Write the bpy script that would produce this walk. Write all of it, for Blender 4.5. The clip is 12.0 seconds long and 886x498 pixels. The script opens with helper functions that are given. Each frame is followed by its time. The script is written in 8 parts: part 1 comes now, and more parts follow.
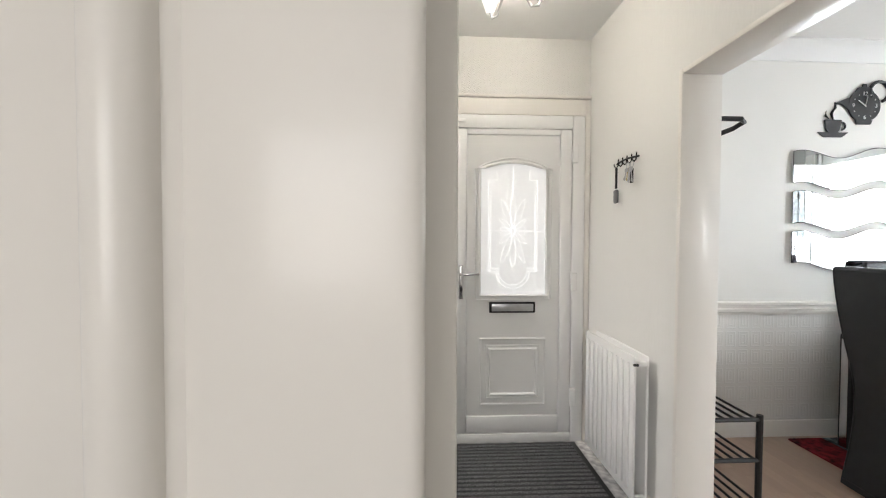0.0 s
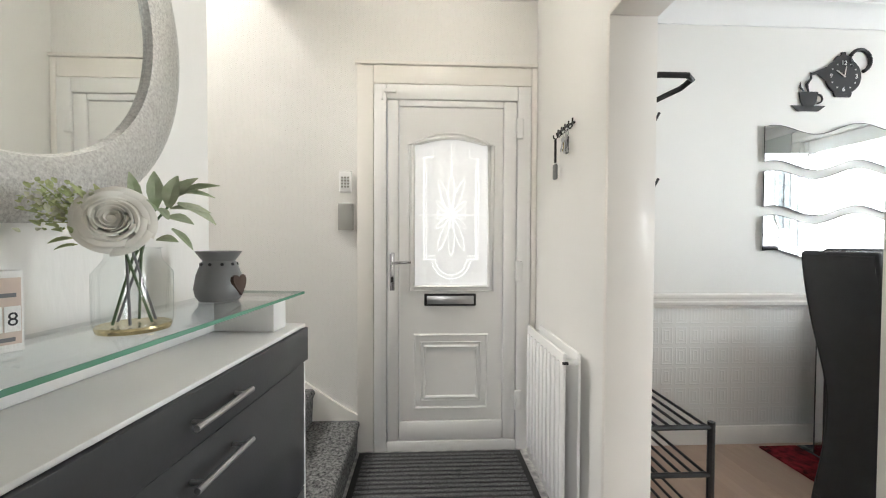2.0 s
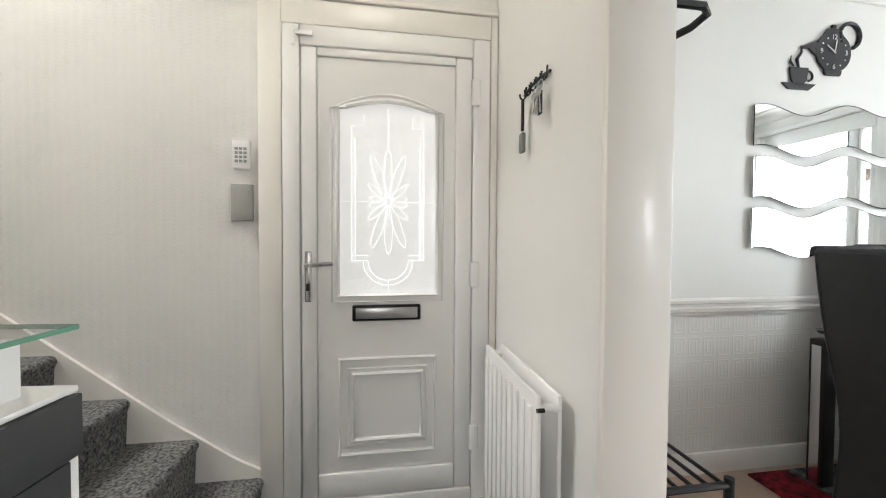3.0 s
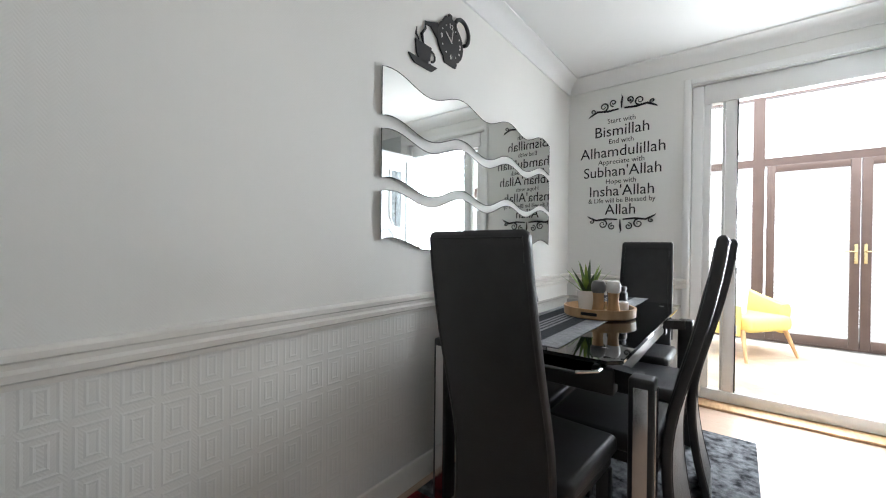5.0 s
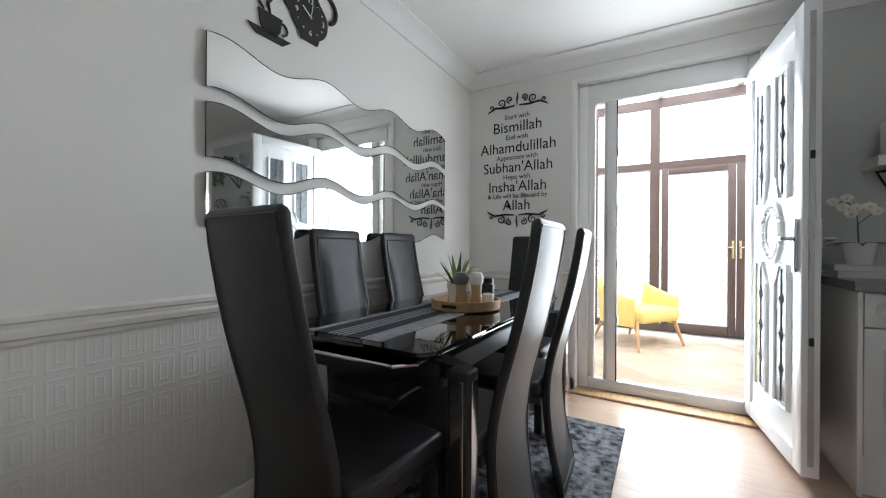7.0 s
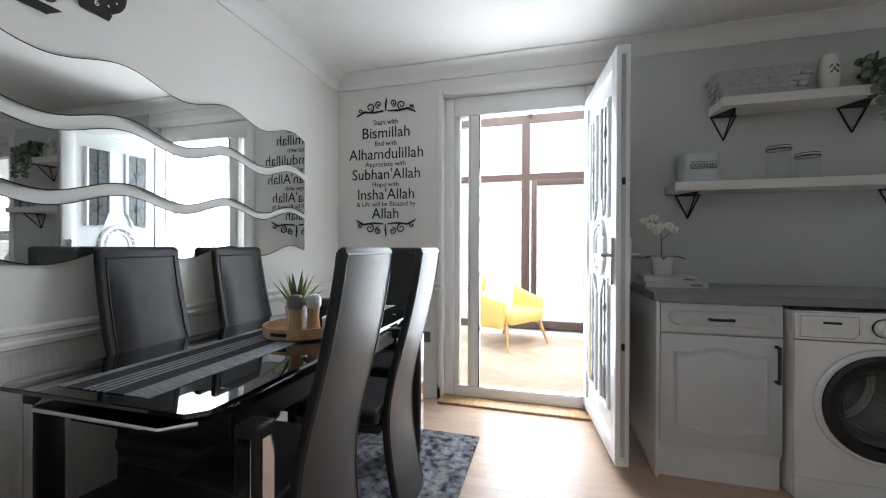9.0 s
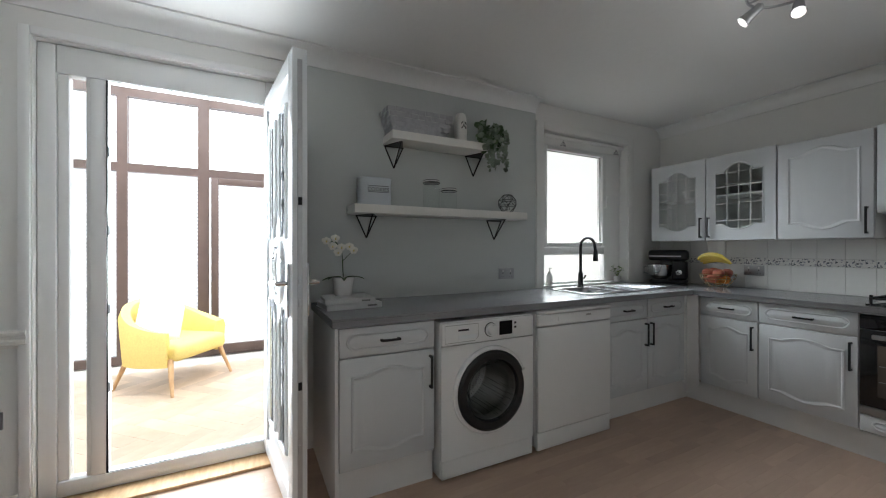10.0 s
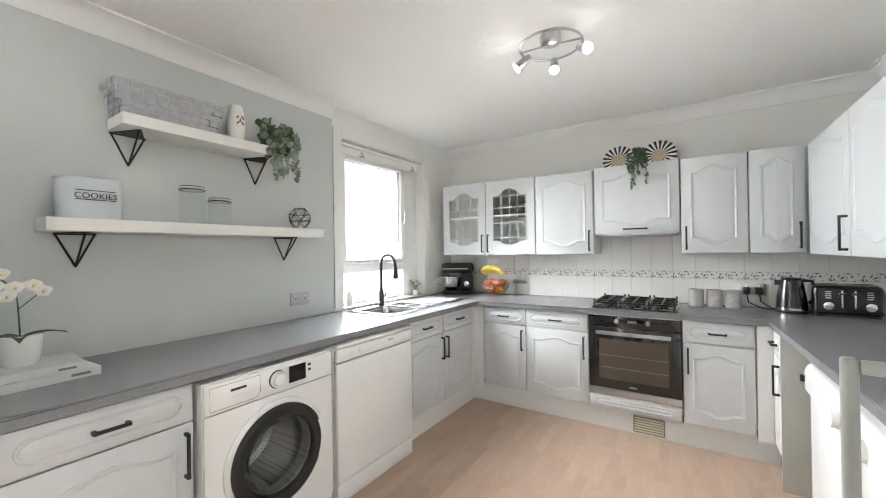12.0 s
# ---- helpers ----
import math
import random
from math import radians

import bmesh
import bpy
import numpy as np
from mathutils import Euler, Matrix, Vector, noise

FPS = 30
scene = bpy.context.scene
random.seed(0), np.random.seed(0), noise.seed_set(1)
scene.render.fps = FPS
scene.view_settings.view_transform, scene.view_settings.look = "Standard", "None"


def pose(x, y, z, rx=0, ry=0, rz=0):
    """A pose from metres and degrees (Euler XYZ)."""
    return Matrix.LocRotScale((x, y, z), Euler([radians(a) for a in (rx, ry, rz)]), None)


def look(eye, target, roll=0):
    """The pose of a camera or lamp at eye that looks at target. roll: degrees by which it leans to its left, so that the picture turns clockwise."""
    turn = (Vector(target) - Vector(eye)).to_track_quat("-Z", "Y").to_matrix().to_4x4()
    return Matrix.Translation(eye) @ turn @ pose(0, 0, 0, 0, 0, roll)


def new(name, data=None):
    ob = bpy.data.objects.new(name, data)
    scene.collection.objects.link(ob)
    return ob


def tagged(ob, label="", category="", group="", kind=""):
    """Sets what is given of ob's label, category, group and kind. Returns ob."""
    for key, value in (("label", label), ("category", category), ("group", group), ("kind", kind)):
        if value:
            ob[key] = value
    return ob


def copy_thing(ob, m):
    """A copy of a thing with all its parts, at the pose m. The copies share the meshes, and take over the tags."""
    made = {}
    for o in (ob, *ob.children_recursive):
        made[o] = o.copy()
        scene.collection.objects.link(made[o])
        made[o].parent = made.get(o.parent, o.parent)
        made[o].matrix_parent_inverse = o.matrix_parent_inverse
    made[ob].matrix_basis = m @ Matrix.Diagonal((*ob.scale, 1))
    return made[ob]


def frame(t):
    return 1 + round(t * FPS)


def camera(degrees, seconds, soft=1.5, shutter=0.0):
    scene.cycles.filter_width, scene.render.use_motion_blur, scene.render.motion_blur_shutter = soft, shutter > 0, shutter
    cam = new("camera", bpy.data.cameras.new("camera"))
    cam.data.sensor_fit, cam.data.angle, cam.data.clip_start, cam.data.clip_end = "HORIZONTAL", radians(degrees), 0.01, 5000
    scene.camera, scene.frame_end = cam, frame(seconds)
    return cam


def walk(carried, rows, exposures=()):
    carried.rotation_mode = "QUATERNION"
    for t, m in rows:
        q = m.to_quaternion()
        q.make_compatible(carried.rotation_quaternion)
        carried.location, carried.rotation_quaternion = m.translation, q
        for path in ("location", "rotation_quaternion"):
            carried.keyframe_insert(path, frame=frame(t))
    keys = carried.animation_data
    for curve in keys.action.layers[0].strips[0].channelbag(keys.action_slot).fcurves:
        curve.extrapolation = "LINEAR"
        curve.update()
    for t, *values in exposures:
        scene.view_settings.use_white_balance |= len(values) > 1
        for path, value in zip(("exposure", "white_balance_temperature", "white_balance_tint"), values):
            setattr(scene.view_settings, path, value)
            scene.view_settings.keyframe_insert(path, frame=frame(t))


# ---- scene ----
cam = camera(98.7, 12.0, soft=1.1)
PATH = [
    (0, (-0.249, 0.229, 1.237), (-0.157, 2.227, 1.188), 0.2),
    (0.5, (-0.111, 0.251, 1.215), (-0.015, 2.248, 1.168), 0.2),
    (1, (0.01, 0.293, 1.212), (0.109, 2.289, 1.152), 0.1),
    (1.5, (0.107, 0.35, 1.173), (0.193, 2.347, 1.129), 0.2),
    (2, (0.143, 0.446, 1.151), (0.234, 2.443, 1.106), 0.2),
    (2.5, (0.177, 0.659, 1.138), (0.317, 2.654, 1.09), 0.3),
    (3, (0.258, 0.905, 1.137), (0.573, 2.88, 1.084), 0.3),
    (3.5, (0.414, 1.121, 1.128), (1.087, 3.004, 1.067), 0.6),
    (5.3, (1.081, 1.37, 1.066), (2.725, 2.509, 1.056), 0.4),
    (5.5, (1.138, 1.331, 1.062), (2.805, 2.436, 1.053), 0.3),
    (6, (1.244, 1.241, 1.042), (2.949, 2.285, 1.037), 0.2),
    (6.5, (1.281, 1.164, 1.027), (3.006, 2.177, 1.024), 0.3),
    (8.3, (1.353, 0.96, 1.038), (3.116, 1.906, 1.029), 0.2),
    (8.5, (1.384, 0.937, 1.052), (3.172, 1.834, 1.046), 0.2),
    (9, (1.481, 0.904, 1.113), (3.41, 1.433, 1.107), 0.2),
    (9.5, (1.608, 0.818, 1.222), (3.602, 0.678, 1.174), 0.1),
    (10, (1.735, 0.756, 1.233), (3.512, -0.161, 1.23), -0.0),
    (10.5, (1.825, 0.667, 1.286), (3.24, -0.746, 1.285), -0.5),
    (11, (1.89, 0.612, 1.323), (3.096, -0.984, 1.328), -0.8),
    (11.5, (1.916, 0.576, 1.341), (3.047, -1.074, 1.35), -0.9),
    (12, (1.925, 0.564, 1.347), (3.025, -1.106, 1.356), -0.9),
]
EXPOSURES = [(0.0, 0.66, 6480, 11), (0.6, 0.78, 6450, 10), (3.2, 0.62, 6430, 9), (3.6, 0.46, 6420, 9), (5.3, 0.02, 6300, 10), (5.6, -0.1, 6280, 10), (6.5, -0.38, 6250, 10), (8.5, -0.36, 6250, 11), (9.0, -0.37, 6250, 11),
             (9.5, -0.36, 6250, 10), (10.0, -0.35, 6250, 9), (10.5, -0.15, 6350, 9), (10.9, 0.88, 6450, 10), (11.3, 1.34, 6500, 10), (12.0, 1.47, 6530, 10)]
walk(cam, [(t, look(eye, target, roll)) for t, eye, target, roll in PATH], EXPOSURES)

# ---- world and light ----
world = bpy.data.worlds.new("sky")
scene.world = world
world.use_nodes = True
wn = world.node_tree
sky = wn.nodes.new("ShaderNodeTexSky")
sky.sky_type = "NISHITA"
sky.sun_disc = False
sky.sun_elevation, sky.sun_rotation = radians(50), radians(220)
sky.air_density, sky.dust_density = 1.0, 3.0
wn.links.new(sky.outputs["Color"], wn.nodes["Background"].inputs["Color"])
wn.nodes["Background"].inputs["Strength"].default_value = 0.15

sun = new("sun", bpy.data.lights.new("sun", "SUN"))
sun.data.energy, sun.data.angle, sun.data.color = 2.2, radians(15), (1.0, 0.96, 0.9)
sun.matrix_world = look((2.5, -3.5, 10), (5.5, 0, 0))


def sky_light(name, eye, target, w, h, power, colour=(0.95, 0.98, 1.0), spread=180):
    lamp = bpy.data.lights.new(name, "AREA")
    lamp.shape, lamp.size, lamp.size_y, lamp.energy, lamp.color = "RECTANGLE", w, h, power, colour
    lamp.spread = radians(spread)
    ob = new(name, lamp)
    ob.matrix_world = look(eye, target)
    return ob


# daylight standing in the openings
sky_light("daylight_patio_door", (4.36, 1.02, 1.15), (0, 1.1, 0.9), 0.70, 1.9, 48, (0.88, 0.95, 1.0))
sky_light("daylight_kitchen_window", (4.27, -1.95, 1.60), (2.9, -1.6, 0.75), 0.62, 1.0, 24, (0.92, 0.97, 1.0), 125)
sky_light("daylight_living_window", (-1.2, -3.0, 1.5), (-0.2, 2, 0.9), 2.2, 1.4, 29, (1.0, 0.96, 0.92))
sky_light("daylight_landing", (-2.6, 2.05, 4.2), (-0.3, 2.1, 0.8), 0.9, 1.2, 64, (1.0, 0.97, 0.94))
sky_light("daylight_conservatory_roof", (5.65, 1.4, 3.25), (5.65, 1.4, 0), 2.3, 3.8, 240)

# ---- helpers ----
MATS = {}


def material(name, colour, rough=0.5, metal=0.0, vary=0.06, scale=6.0, bump=0.0, bump_scale=60.0, coat=0.0, second=None,
             emission=0.0, transmission=0.0, stretch=(1, 1, 1), random_value=0.0, ior=1.45, spec=0.5):
    m = bpy.data.materials.new(name)
    m.use_nodes = True
    n, l = m.node_tree.nodes, m.node_tree.links
    b = n["Principled BSDF"]
    b.inputs["Roughness"].default_value = rough
    b.inputs["Metallic"].default_value = metal
    b.inputs["Coat Weight"].default_value = coat
    b.inputs["Transmission Weight"].default_value = transmission
    b.inputs["IOR"].default_value = ior
    b.inputs["Specular IOR Level"].default_value = spec
    if emission:
        b.inputs["Emission Color"].default_value = (*colour, 1)
        b.inputs["Emission Strength"].default_value = emission
    tc = n.new("ShaderNodeTexCoord")
    mp = n.new("ShaderNodeMapping")
    mp.inputs["Scale"].default_value = stretch
    l.new(tc.outputs["Object"], mp.inputs["Vector"])
    dark = second or tuple(c * (1 - 2 * vary) for c in colour)
    noise_a = n.new("ShaderNodeTexNoise")
    noise_a.inputs["Scale"].default_value = scale
    noise_a.inputs["Detail"].default_value = 6
    l.new(mp.outputs["Vector"], noise_a.inputs["Vector"])
    ramp = n.new("ShaderNodeValToRGB")
    ramp.color_ramp.elements[0].position, ramp.color_ramp.elements[1].position = 0.32, 0.68
    ramp.color_ramp.elements[0].color, ramp.color_ramp.elements[1].color = (*dark, 1), (*colour, 1)
    l.new(noise_a.outputs["Fac"], ramp.inputs["Fac"])
    out = ramp.outputs["Color"]
    if random_value:
        info = n.new("ShaderNodeObjectInfo")
        hsv = n.new("ShaderNodeHueSaturation")
        mr = n.new("ShaderNodeMapRange")
        mr.inputs["To Min"].default_value, mr.inputs["To Max"].default_value = 1 - random_value, 1 + random_value
        l.new(info.outputs["Random"], mr.inputs["Value"])
        l.new(mr.outputs["Result"], hsv.inputs["Value"])
        l.new(out, hsv.inputs["Color"])
        out = hsv.outputs["Color"]
    l.new(out, b.inputs["Base Color"])
    if bump:
        noise_b = n.new("ShaderNodeTexNoise")
        noise_b.inputs["Scale"].default_value = bump_scale
        noise_b.inputs["Detail"].default_value = 4
        l.new(mp.outputs["Vector"], noise_b.inputs["Vector"])
        bp = n.new("ShaderNodeBump")
        bp.inputs["Strength"].default_value = bump
        bp.inputs["Distance"].default_value = 0.004
        l.new(noise_b.outputs["Fac"], bp.inputs["Height"])
        l.new(bp.outputs["Normal"], b.inputs["Normal"])
    MATS[name] = m
    return m


def thing(name, at=(0, 0, 0), turn=0.0, label="", category="", group="", kind=""):
    e = new(name)
    e.matrix_basis = pose(*at, 0, 0, turn)
    return tagged(e, label, category, group, kind)


def part(name, bm, mat, parent=None, label="", smooth=True):
    me = bpy.data.meshes.new(name)
    bmesh.ops.recalc_face_normals(bm, faces=bm.faces)
    for f in bm.faces:
        f.smooth = smooth
    bm.to_mesh(me)
    bm.free()
    me.materials.append(mat)
    if smooth:
        me.set_sharp_from_angle(angle=radians(32))
    ob = new(name, me)
    if parent is not None:
        ob.parent = parent
    if label:
        ob["label"] = label
    return ob


def solid(name, bm, mat, label="", category="", group="", kind="structure"):
    return tagged(part(name, bm, mat), label, category, group, kind)


def box(bm, x0, y0, z0, x1, y1, z1, bevel=0.0, seg=2):
    vs = [bm.verts.new((x, y, z)) for x in (x0, x1) for y in (y0, y1) for z in (z0, z1)]
    fs = [bm.faces.new([vs[i] for i in q]) for q in ((0, 1, 3, 2), (4, 6, 7, 5), (0, 4, 5, 1), (2, 3, 7, 6), (0, 2, 6, 4), (1, 5, 7, 3))]
    if bevel:
        es = list({e for f in fs for e in f.edges})
        bmesh.ops.bevel(bm, geom=es, offset=bevel, segments=seg, affect="EDGES", profile=0.5, clamp_overlap=True)
    return bm


def B(x0, y0, z0, x1, y1, z1, bevel=0.0, seg=2):
    return box(bmesh.new(), x0, y0, z0, x1, y1, z1, bevel, seg)


def tube(bm, pts, r, n=8, closed=False, cap=True):
    """A round bar along a row of points."""
    pts = [Vector(p) for p in pts]
    rings = []
    m = len(pts)
    for i, p in enumerate(pts):
        a = pts[(i - 1) % m] if (closed or i) else p
        c = pts[(i + 1) % m] if (closed or i < m - 1) else p
        d = (c - a).normalized()
        up = Vector((0, 0, 1)) if abs(d.z) < 0.95 else Vector((0, 1, 0))
        s = d.cross(up).normalized()
        u = s.cross(d).normalized()
        rr = r[i] if isinstance(r, (list, tuple)) else r
        rings.append([bm.verts.new(p + (s * math.cos(k * 2 * math.pi / n) + u * math.sin(k * 2 * math.pi / n)) * rr) for k in range(n)])
    for i in range(m if closed else m - 1):
        a, c = rings[i], rings[(i + 1) % m]
        for k in range(n):
            bm.faces.new((a[k], a[(k + 1) % n], c[(k + 1) % n], c[k]))
    if cap and not closed:
        bm.faces.new(rings[0][::-1])
        bm.faces.new(rings[-1])
    return bm


def lathe(bm, profile, n=24, at=(0, 0, 0), wave=0.0, waves=0):
    """A turned body from (radius, height) pairs about z."""
    rings = []
    for r, z in profile:
        rings.append([bm.verts.new((at[0] + r * (1 + wave * math.cos(waves * k * 2 * math.pi / n)) * math.cos(k * 2 * math.pi / n),
                                    at[1] + r * (1 + wave * math.cos(waves * k * 2 * math.pi / n)) * math.sin(k * 2 * math.pi / n), at[2] + z)) for k in range(n)])
    for a, c in zip(rings, rings[1:]):
        for k in range(n):
            bm.faces.new((a[k], a[(k + 1) % n], c[(k + 1) % n], c[k]))
    if profile[0][0] > 1e-4:
        bm.faces.new(rings[0][::-1])
    if profile[-1][0] > 1e-4:
        bm.faces.new(rings[-1])
    return bm


def prism(bm, outline, d0, d1, axes="xz"):
    """A flat outline given a thickness along the axis that is left."""
    def at(u, v, d):
        return {"xz": (u, d, v), "yz": (d, u, v), "xy": (u, v, d)}[axes]
    a = [bm.verts.new(at(u, v, d0)) for u, v in outline]
    c = [bm.verts.new(at(u, v, d1)) for u, v in outline]
    m = len(outline)
    bm.faces.new(a)
    bm.faces.new(c[::-1])
    for i in range(m):
        bm.faces.new((a[i], a[(i + 1) % m], c[(i + 1) % m], c[i]))
    return bm


def move(bm, m):
    bmesh.ops.transform(bm, matrix=m, verts=bm.verts)
    return bm


def arc(cx, cy, r, a0, a1, n=12, ry=None):
    return [(cx + r * math.cos(radians(a0 + (a1 - a0) * i / n)), cy + (ry or r) * math.sin(radians(a0 + (a1 - a0) * i / n))) for i in range(n + 1)]


def lettering(name, body, size, mat, parent, m, extrude=0.0008, label=""):
    cu = bpy.data.curves.new(name, "FONT")
    cu.body, cu.size, cu.extrude, cu.align_x = body, size, extrude, "CENTER"
    cu.resolution_u = 3
    tmp = new("tmp_text", cu)
    bpy.context.view_layer.update()
    me = bpy.data.meshes.new_from_object(tmp)
    bpy.data.objects.remove(tmp)
    bpy.data.curves.remove(cu)
    me.materials.clear()
    me.materials.append(mat)
    ob = new(name, me)
    ob.parent = parent
    ob.matrix_basis = m
    if label:
        ob["label"] = label
    return ob


# ---- materials ----
WALL = material("wall_paint", (0.80, 0.79, 0.76), 0.62, vary=0.012, scale=2.0, bump=0.25, bump_scale=70, stretch=(1, 1, 0.25))
PAPER = material("zigzag_paper", (0.80, 0.785, 0.75), 0.6, vary=0.012, scale=2.0)
n, l = PAPER.node_tree.nodes, PAPER.node_tree.links
xyz, fold, wave, step, relief = n.new("ShaderNodeSeparateXYZ"), n.new("ShaderNodeMath"), n.new("ShaderNodeMath"), n.new("ShaderNodeMath"), n.new("ShaderNodeBump")
fold.operation, wave.operation, step.operation = "PINGPONG", "MULTIPLY_ADD", "SINE"
fold.inputs[1].default_value = 0.016
tilt = n.new("ShaderNodeMath")
tilt.operation = "MULTIPLY_ADD"
tilt.inputs[1].default_value = 1.3
wave.inputs[1].default_value, wave.inputs[2].default_value = 620.0, 0.0
relief.inputs["Distance"].default_value = 0.0018
hall_only, depth = n.new("ShaderNodeMath"), n.new("ShaderNodeMath")
hall_only.operation, depth.operation = "LESS_THAN", "MULTIPLY_ADD"
hall_only.inputs[1].default_value, depth.inputs[1].default_value, depth.inputs[2].default_value = 0.8, 0.40, 0.05
l.new(xyz.outputs["X"], hall_only.inputs[0])
l.new(hall_only.outputs[0], depth.inputs[0])
l.new(depth.outputs[0], relief.inputs["Strength"])
l.new(n["Texture Coordinate"].outputs["Object"], xyz.inputs[0])
l.new(xyz.outputs["X"], fold.inputs[0])
l.new(fold.outputs[0], tilt.inputs[0])
l.new(xyz.outputs["Z"], tilt.inputs[2])
l.new(tilt.outputs[0], wave.inputs[0])
l.new(wave.outputs[0], step.inputs[0])
l.new(step.outputs[0], relief.inputs["Height"])
l.new(relief.outputs["Normal"], n["Principled BSDF"].inputs["Normal"])
WALL_GREY = material("grey_wall_paint", (0.560, 0.580, 0.562), 0.6, vary=0.012, scale=2.5, bump=0.15, bump_scale=90)
CEIL = material("ceiling_paint", (0.82, 0.815, 0.80), 0.7, vary=0.01, scale=1.5, bump=0.5, bump_scale=28)
GLOSS = material("gloss_paint", (0.80, 0.77, 0.72), 0.30, vary=0.015, scale=4, bump=0.10, bump_scale=18, coat=0.15)
PVC = material("white_upvc", (0.82, 0.815, 0.80), 0.28, vary=0.01, scale=3, coat=0.15)
PVC_GREY = material("white_upvc_cool", (0.78, 0.80, 0.81), 0.25, vary=0.01, scale=3, coat=0.2)
CHROME = material("chrome", (0.62, 0.62, 0.63), 0.12, 1.0, vary=0.02)
STEEL = material("brushed_steel", (0.50, 0.50, 0.51), 0.3, 1.0, vary=0.05, scale=30, stretch=(1, 12, 1))
BRASS = material("pale_brass", (0.62, 0.52, 0.30), 0.25, 1.0, vary=0.04)
BLACK = material("black_paint", (0.015, 0.015, 0.016), 0.4, vary=0.1, scale=20)
SATIN_BLACK = material("satin_black_laminate", (0.036, 0.037, 0.039), 0.38, vary=0.08, scale=12, bump=0.05, bump_scale=120)
BLACK_METAL = material("black_metal", (0.02, 0.019, 0.019), 0.38, 0.4, vary=0.1, scale=30)
LEATHER = material("black_leather", (0.026, 0.026, 0.028), 0.38, vary=0.12, scale=18, bump=0.22, bump_scale=260, spec=0.42)
BLACK_GLASS = material("black_glass", (0.006, 0.006, 0.007), 0.03, vary=0.05, coat=0.6)
MIRROR = material("mirror", (0.80, 0.82, 0.81), 0.015, 1.0, vary=0.0)
UNIT = material("cabinet_grey", (0.60, 0.615, 0.625), 0.35, vary=0.012, scale=5, bump=0.02, coat=0.05)
UNIT_WHITE = material("cabinet_white", (0.74, 0.735, 0.72), 0.38, vary=0.012, scale=5)
APPLIANCE = material("appliance_white", (0.80, 0.80, 0.79), 0.25, vary=0.008, scale=4, coat=0.15)
WORKTOP = material("worktop_grey", (0.27, 0.27, 0.275), 0.22, vary=0.16, scale=420, bump=0.03, bump_scale=300, second=(0.17, 0.17, 0.18))
LAMINATE = material("laminate_floor", (0.50, 0.360, 0.272), 0.30, scale=3.0, second=(0.435, 0.308, 0.228), stretch=(7, 0.9, 1), random_value=0.075, bump=0.03, bump_scale=40)
HERRING = material("herringbone_floor", (0.62, 0.50, 0.38), 0.4, scale=4.0, second=(0.48, 0.37, 0.27), random_value=0.14)
WOOD = material("beech_wood", (0.60, 0.40, 0.22), 0.45, scale=8, second=(0.46, 0.28, 0.14), stretch=(1, 6, 1))
CARPET = material("grey_carpet", (0.24, 0.24, 0.235), 0.95, vary=0.3, scale=95, bump=1.0, bump_scale=180, second=(0.035, 0.035, 0.037), spec=0.1)
MATPILE = material("mat_pile", (0.15, 0.15, 0.155), 0.95, scale=160, second=(0.06, 0.06, 0.063), bump=0.8, bump_scale=300, spec=0.1)
RUBBER = material("black_rubber", (0.02, 0.02, 0.021), 0.7, vary=0.1, scale=40)
RUG = material("rug_pile", (0.22, 0.225, 0.24), 0.95, scale=26, second=(0.02, 0.021, 0.024), bump=1.0, bump_scale=200, spec=0.1)
RUG_RED = material("rug_red_pile", (0.30, 0.03, 0.04), 0.95, scale=30, second=(0.05, 0.01, 0.012), bump=1.0, bump_scale=200, spec=0.1)
BROWN = material("brown_upvc", (0.115, 0.078, 0.066), 0.4, vary=0.08, scale=6)
BLIND = material("pleated_blind", (0.86, 0.87, 0.88), 0.7, vary=0.01)
n, l = BLIND.node_tree.nodes, BLIND.node_tree.links
through_light, both = n.new("ShaderNodeBsdfTranslucent"), n.new("ShaderNodeMixShader")
through_light.inputs["Color"].default_value = (0.9, 0.92, 0.94, 1)
both.inputs["Fac"].default_value = 0.6
l.new(n["Principled BSDF"].outputs["BSDF"], both.inputs[1])
l.new(through_light.outputs["BSDF"], both.inputs[2])
l.new(both.outputs["Shader"], n["Material Output"].inputs["Surface"])
YELLOW = material("yellow_fabric", (0.82, 0.66, 0.24), 0.9, vary=0.05, scale=60, bump=0.4, bump_scale=300, spec=0.1)
CUSHION = material("cushion_fabric", (0.80, 0.79, 0.76), 0.9, vary=0.02, bump=0.3, bump_scale=200)
GREY_CERAMIC = material("grey_ceramic", (0.17, 0.17, 0.17), 0.35, vary=0.04, scale=8)
WHITE_CERAMIC = material("white_ceramic", (0.80, 0.79, 0.77), 0.25, vary=0.01)
PETAL = material("petal_white", (0.88, 0.85, 0.77), 0.6, vary=0.05, scale=20)
LEAF = material("leaf_green", (0.11, 0.17, 0.08), 0.55, vary=0.2, scale=12, second=(0.05, 0.09, 0.035))
LEAF_PALE = material("leaf_pale", (0.30, 0.36, 0.27), 0.6, vary=0.15, scale=14)
LEAF_BRIGHT = material("leaf_bright", (0.32, 0.42, 0.08), 0.5, scale=20, second=(0.10, 0.20, 0.04))
TILE = material("white_tile", (0.76, 0.755, 0.73), 0.2, vary=0.015, scale=3, coat=0.2)
GROUT = material("grout", (0.55, 0.54, 0.51), 0.8, vary=0.05, scale=20)
PLASTER_PANEL = material("beige_panel", (0.46, 0.46, 0.42), 0.55, vary=0.02)
GREY_PLASTIC = material("grey_plastic", (0.36, 0.355, 0.33), 0.45, vary=0.03)
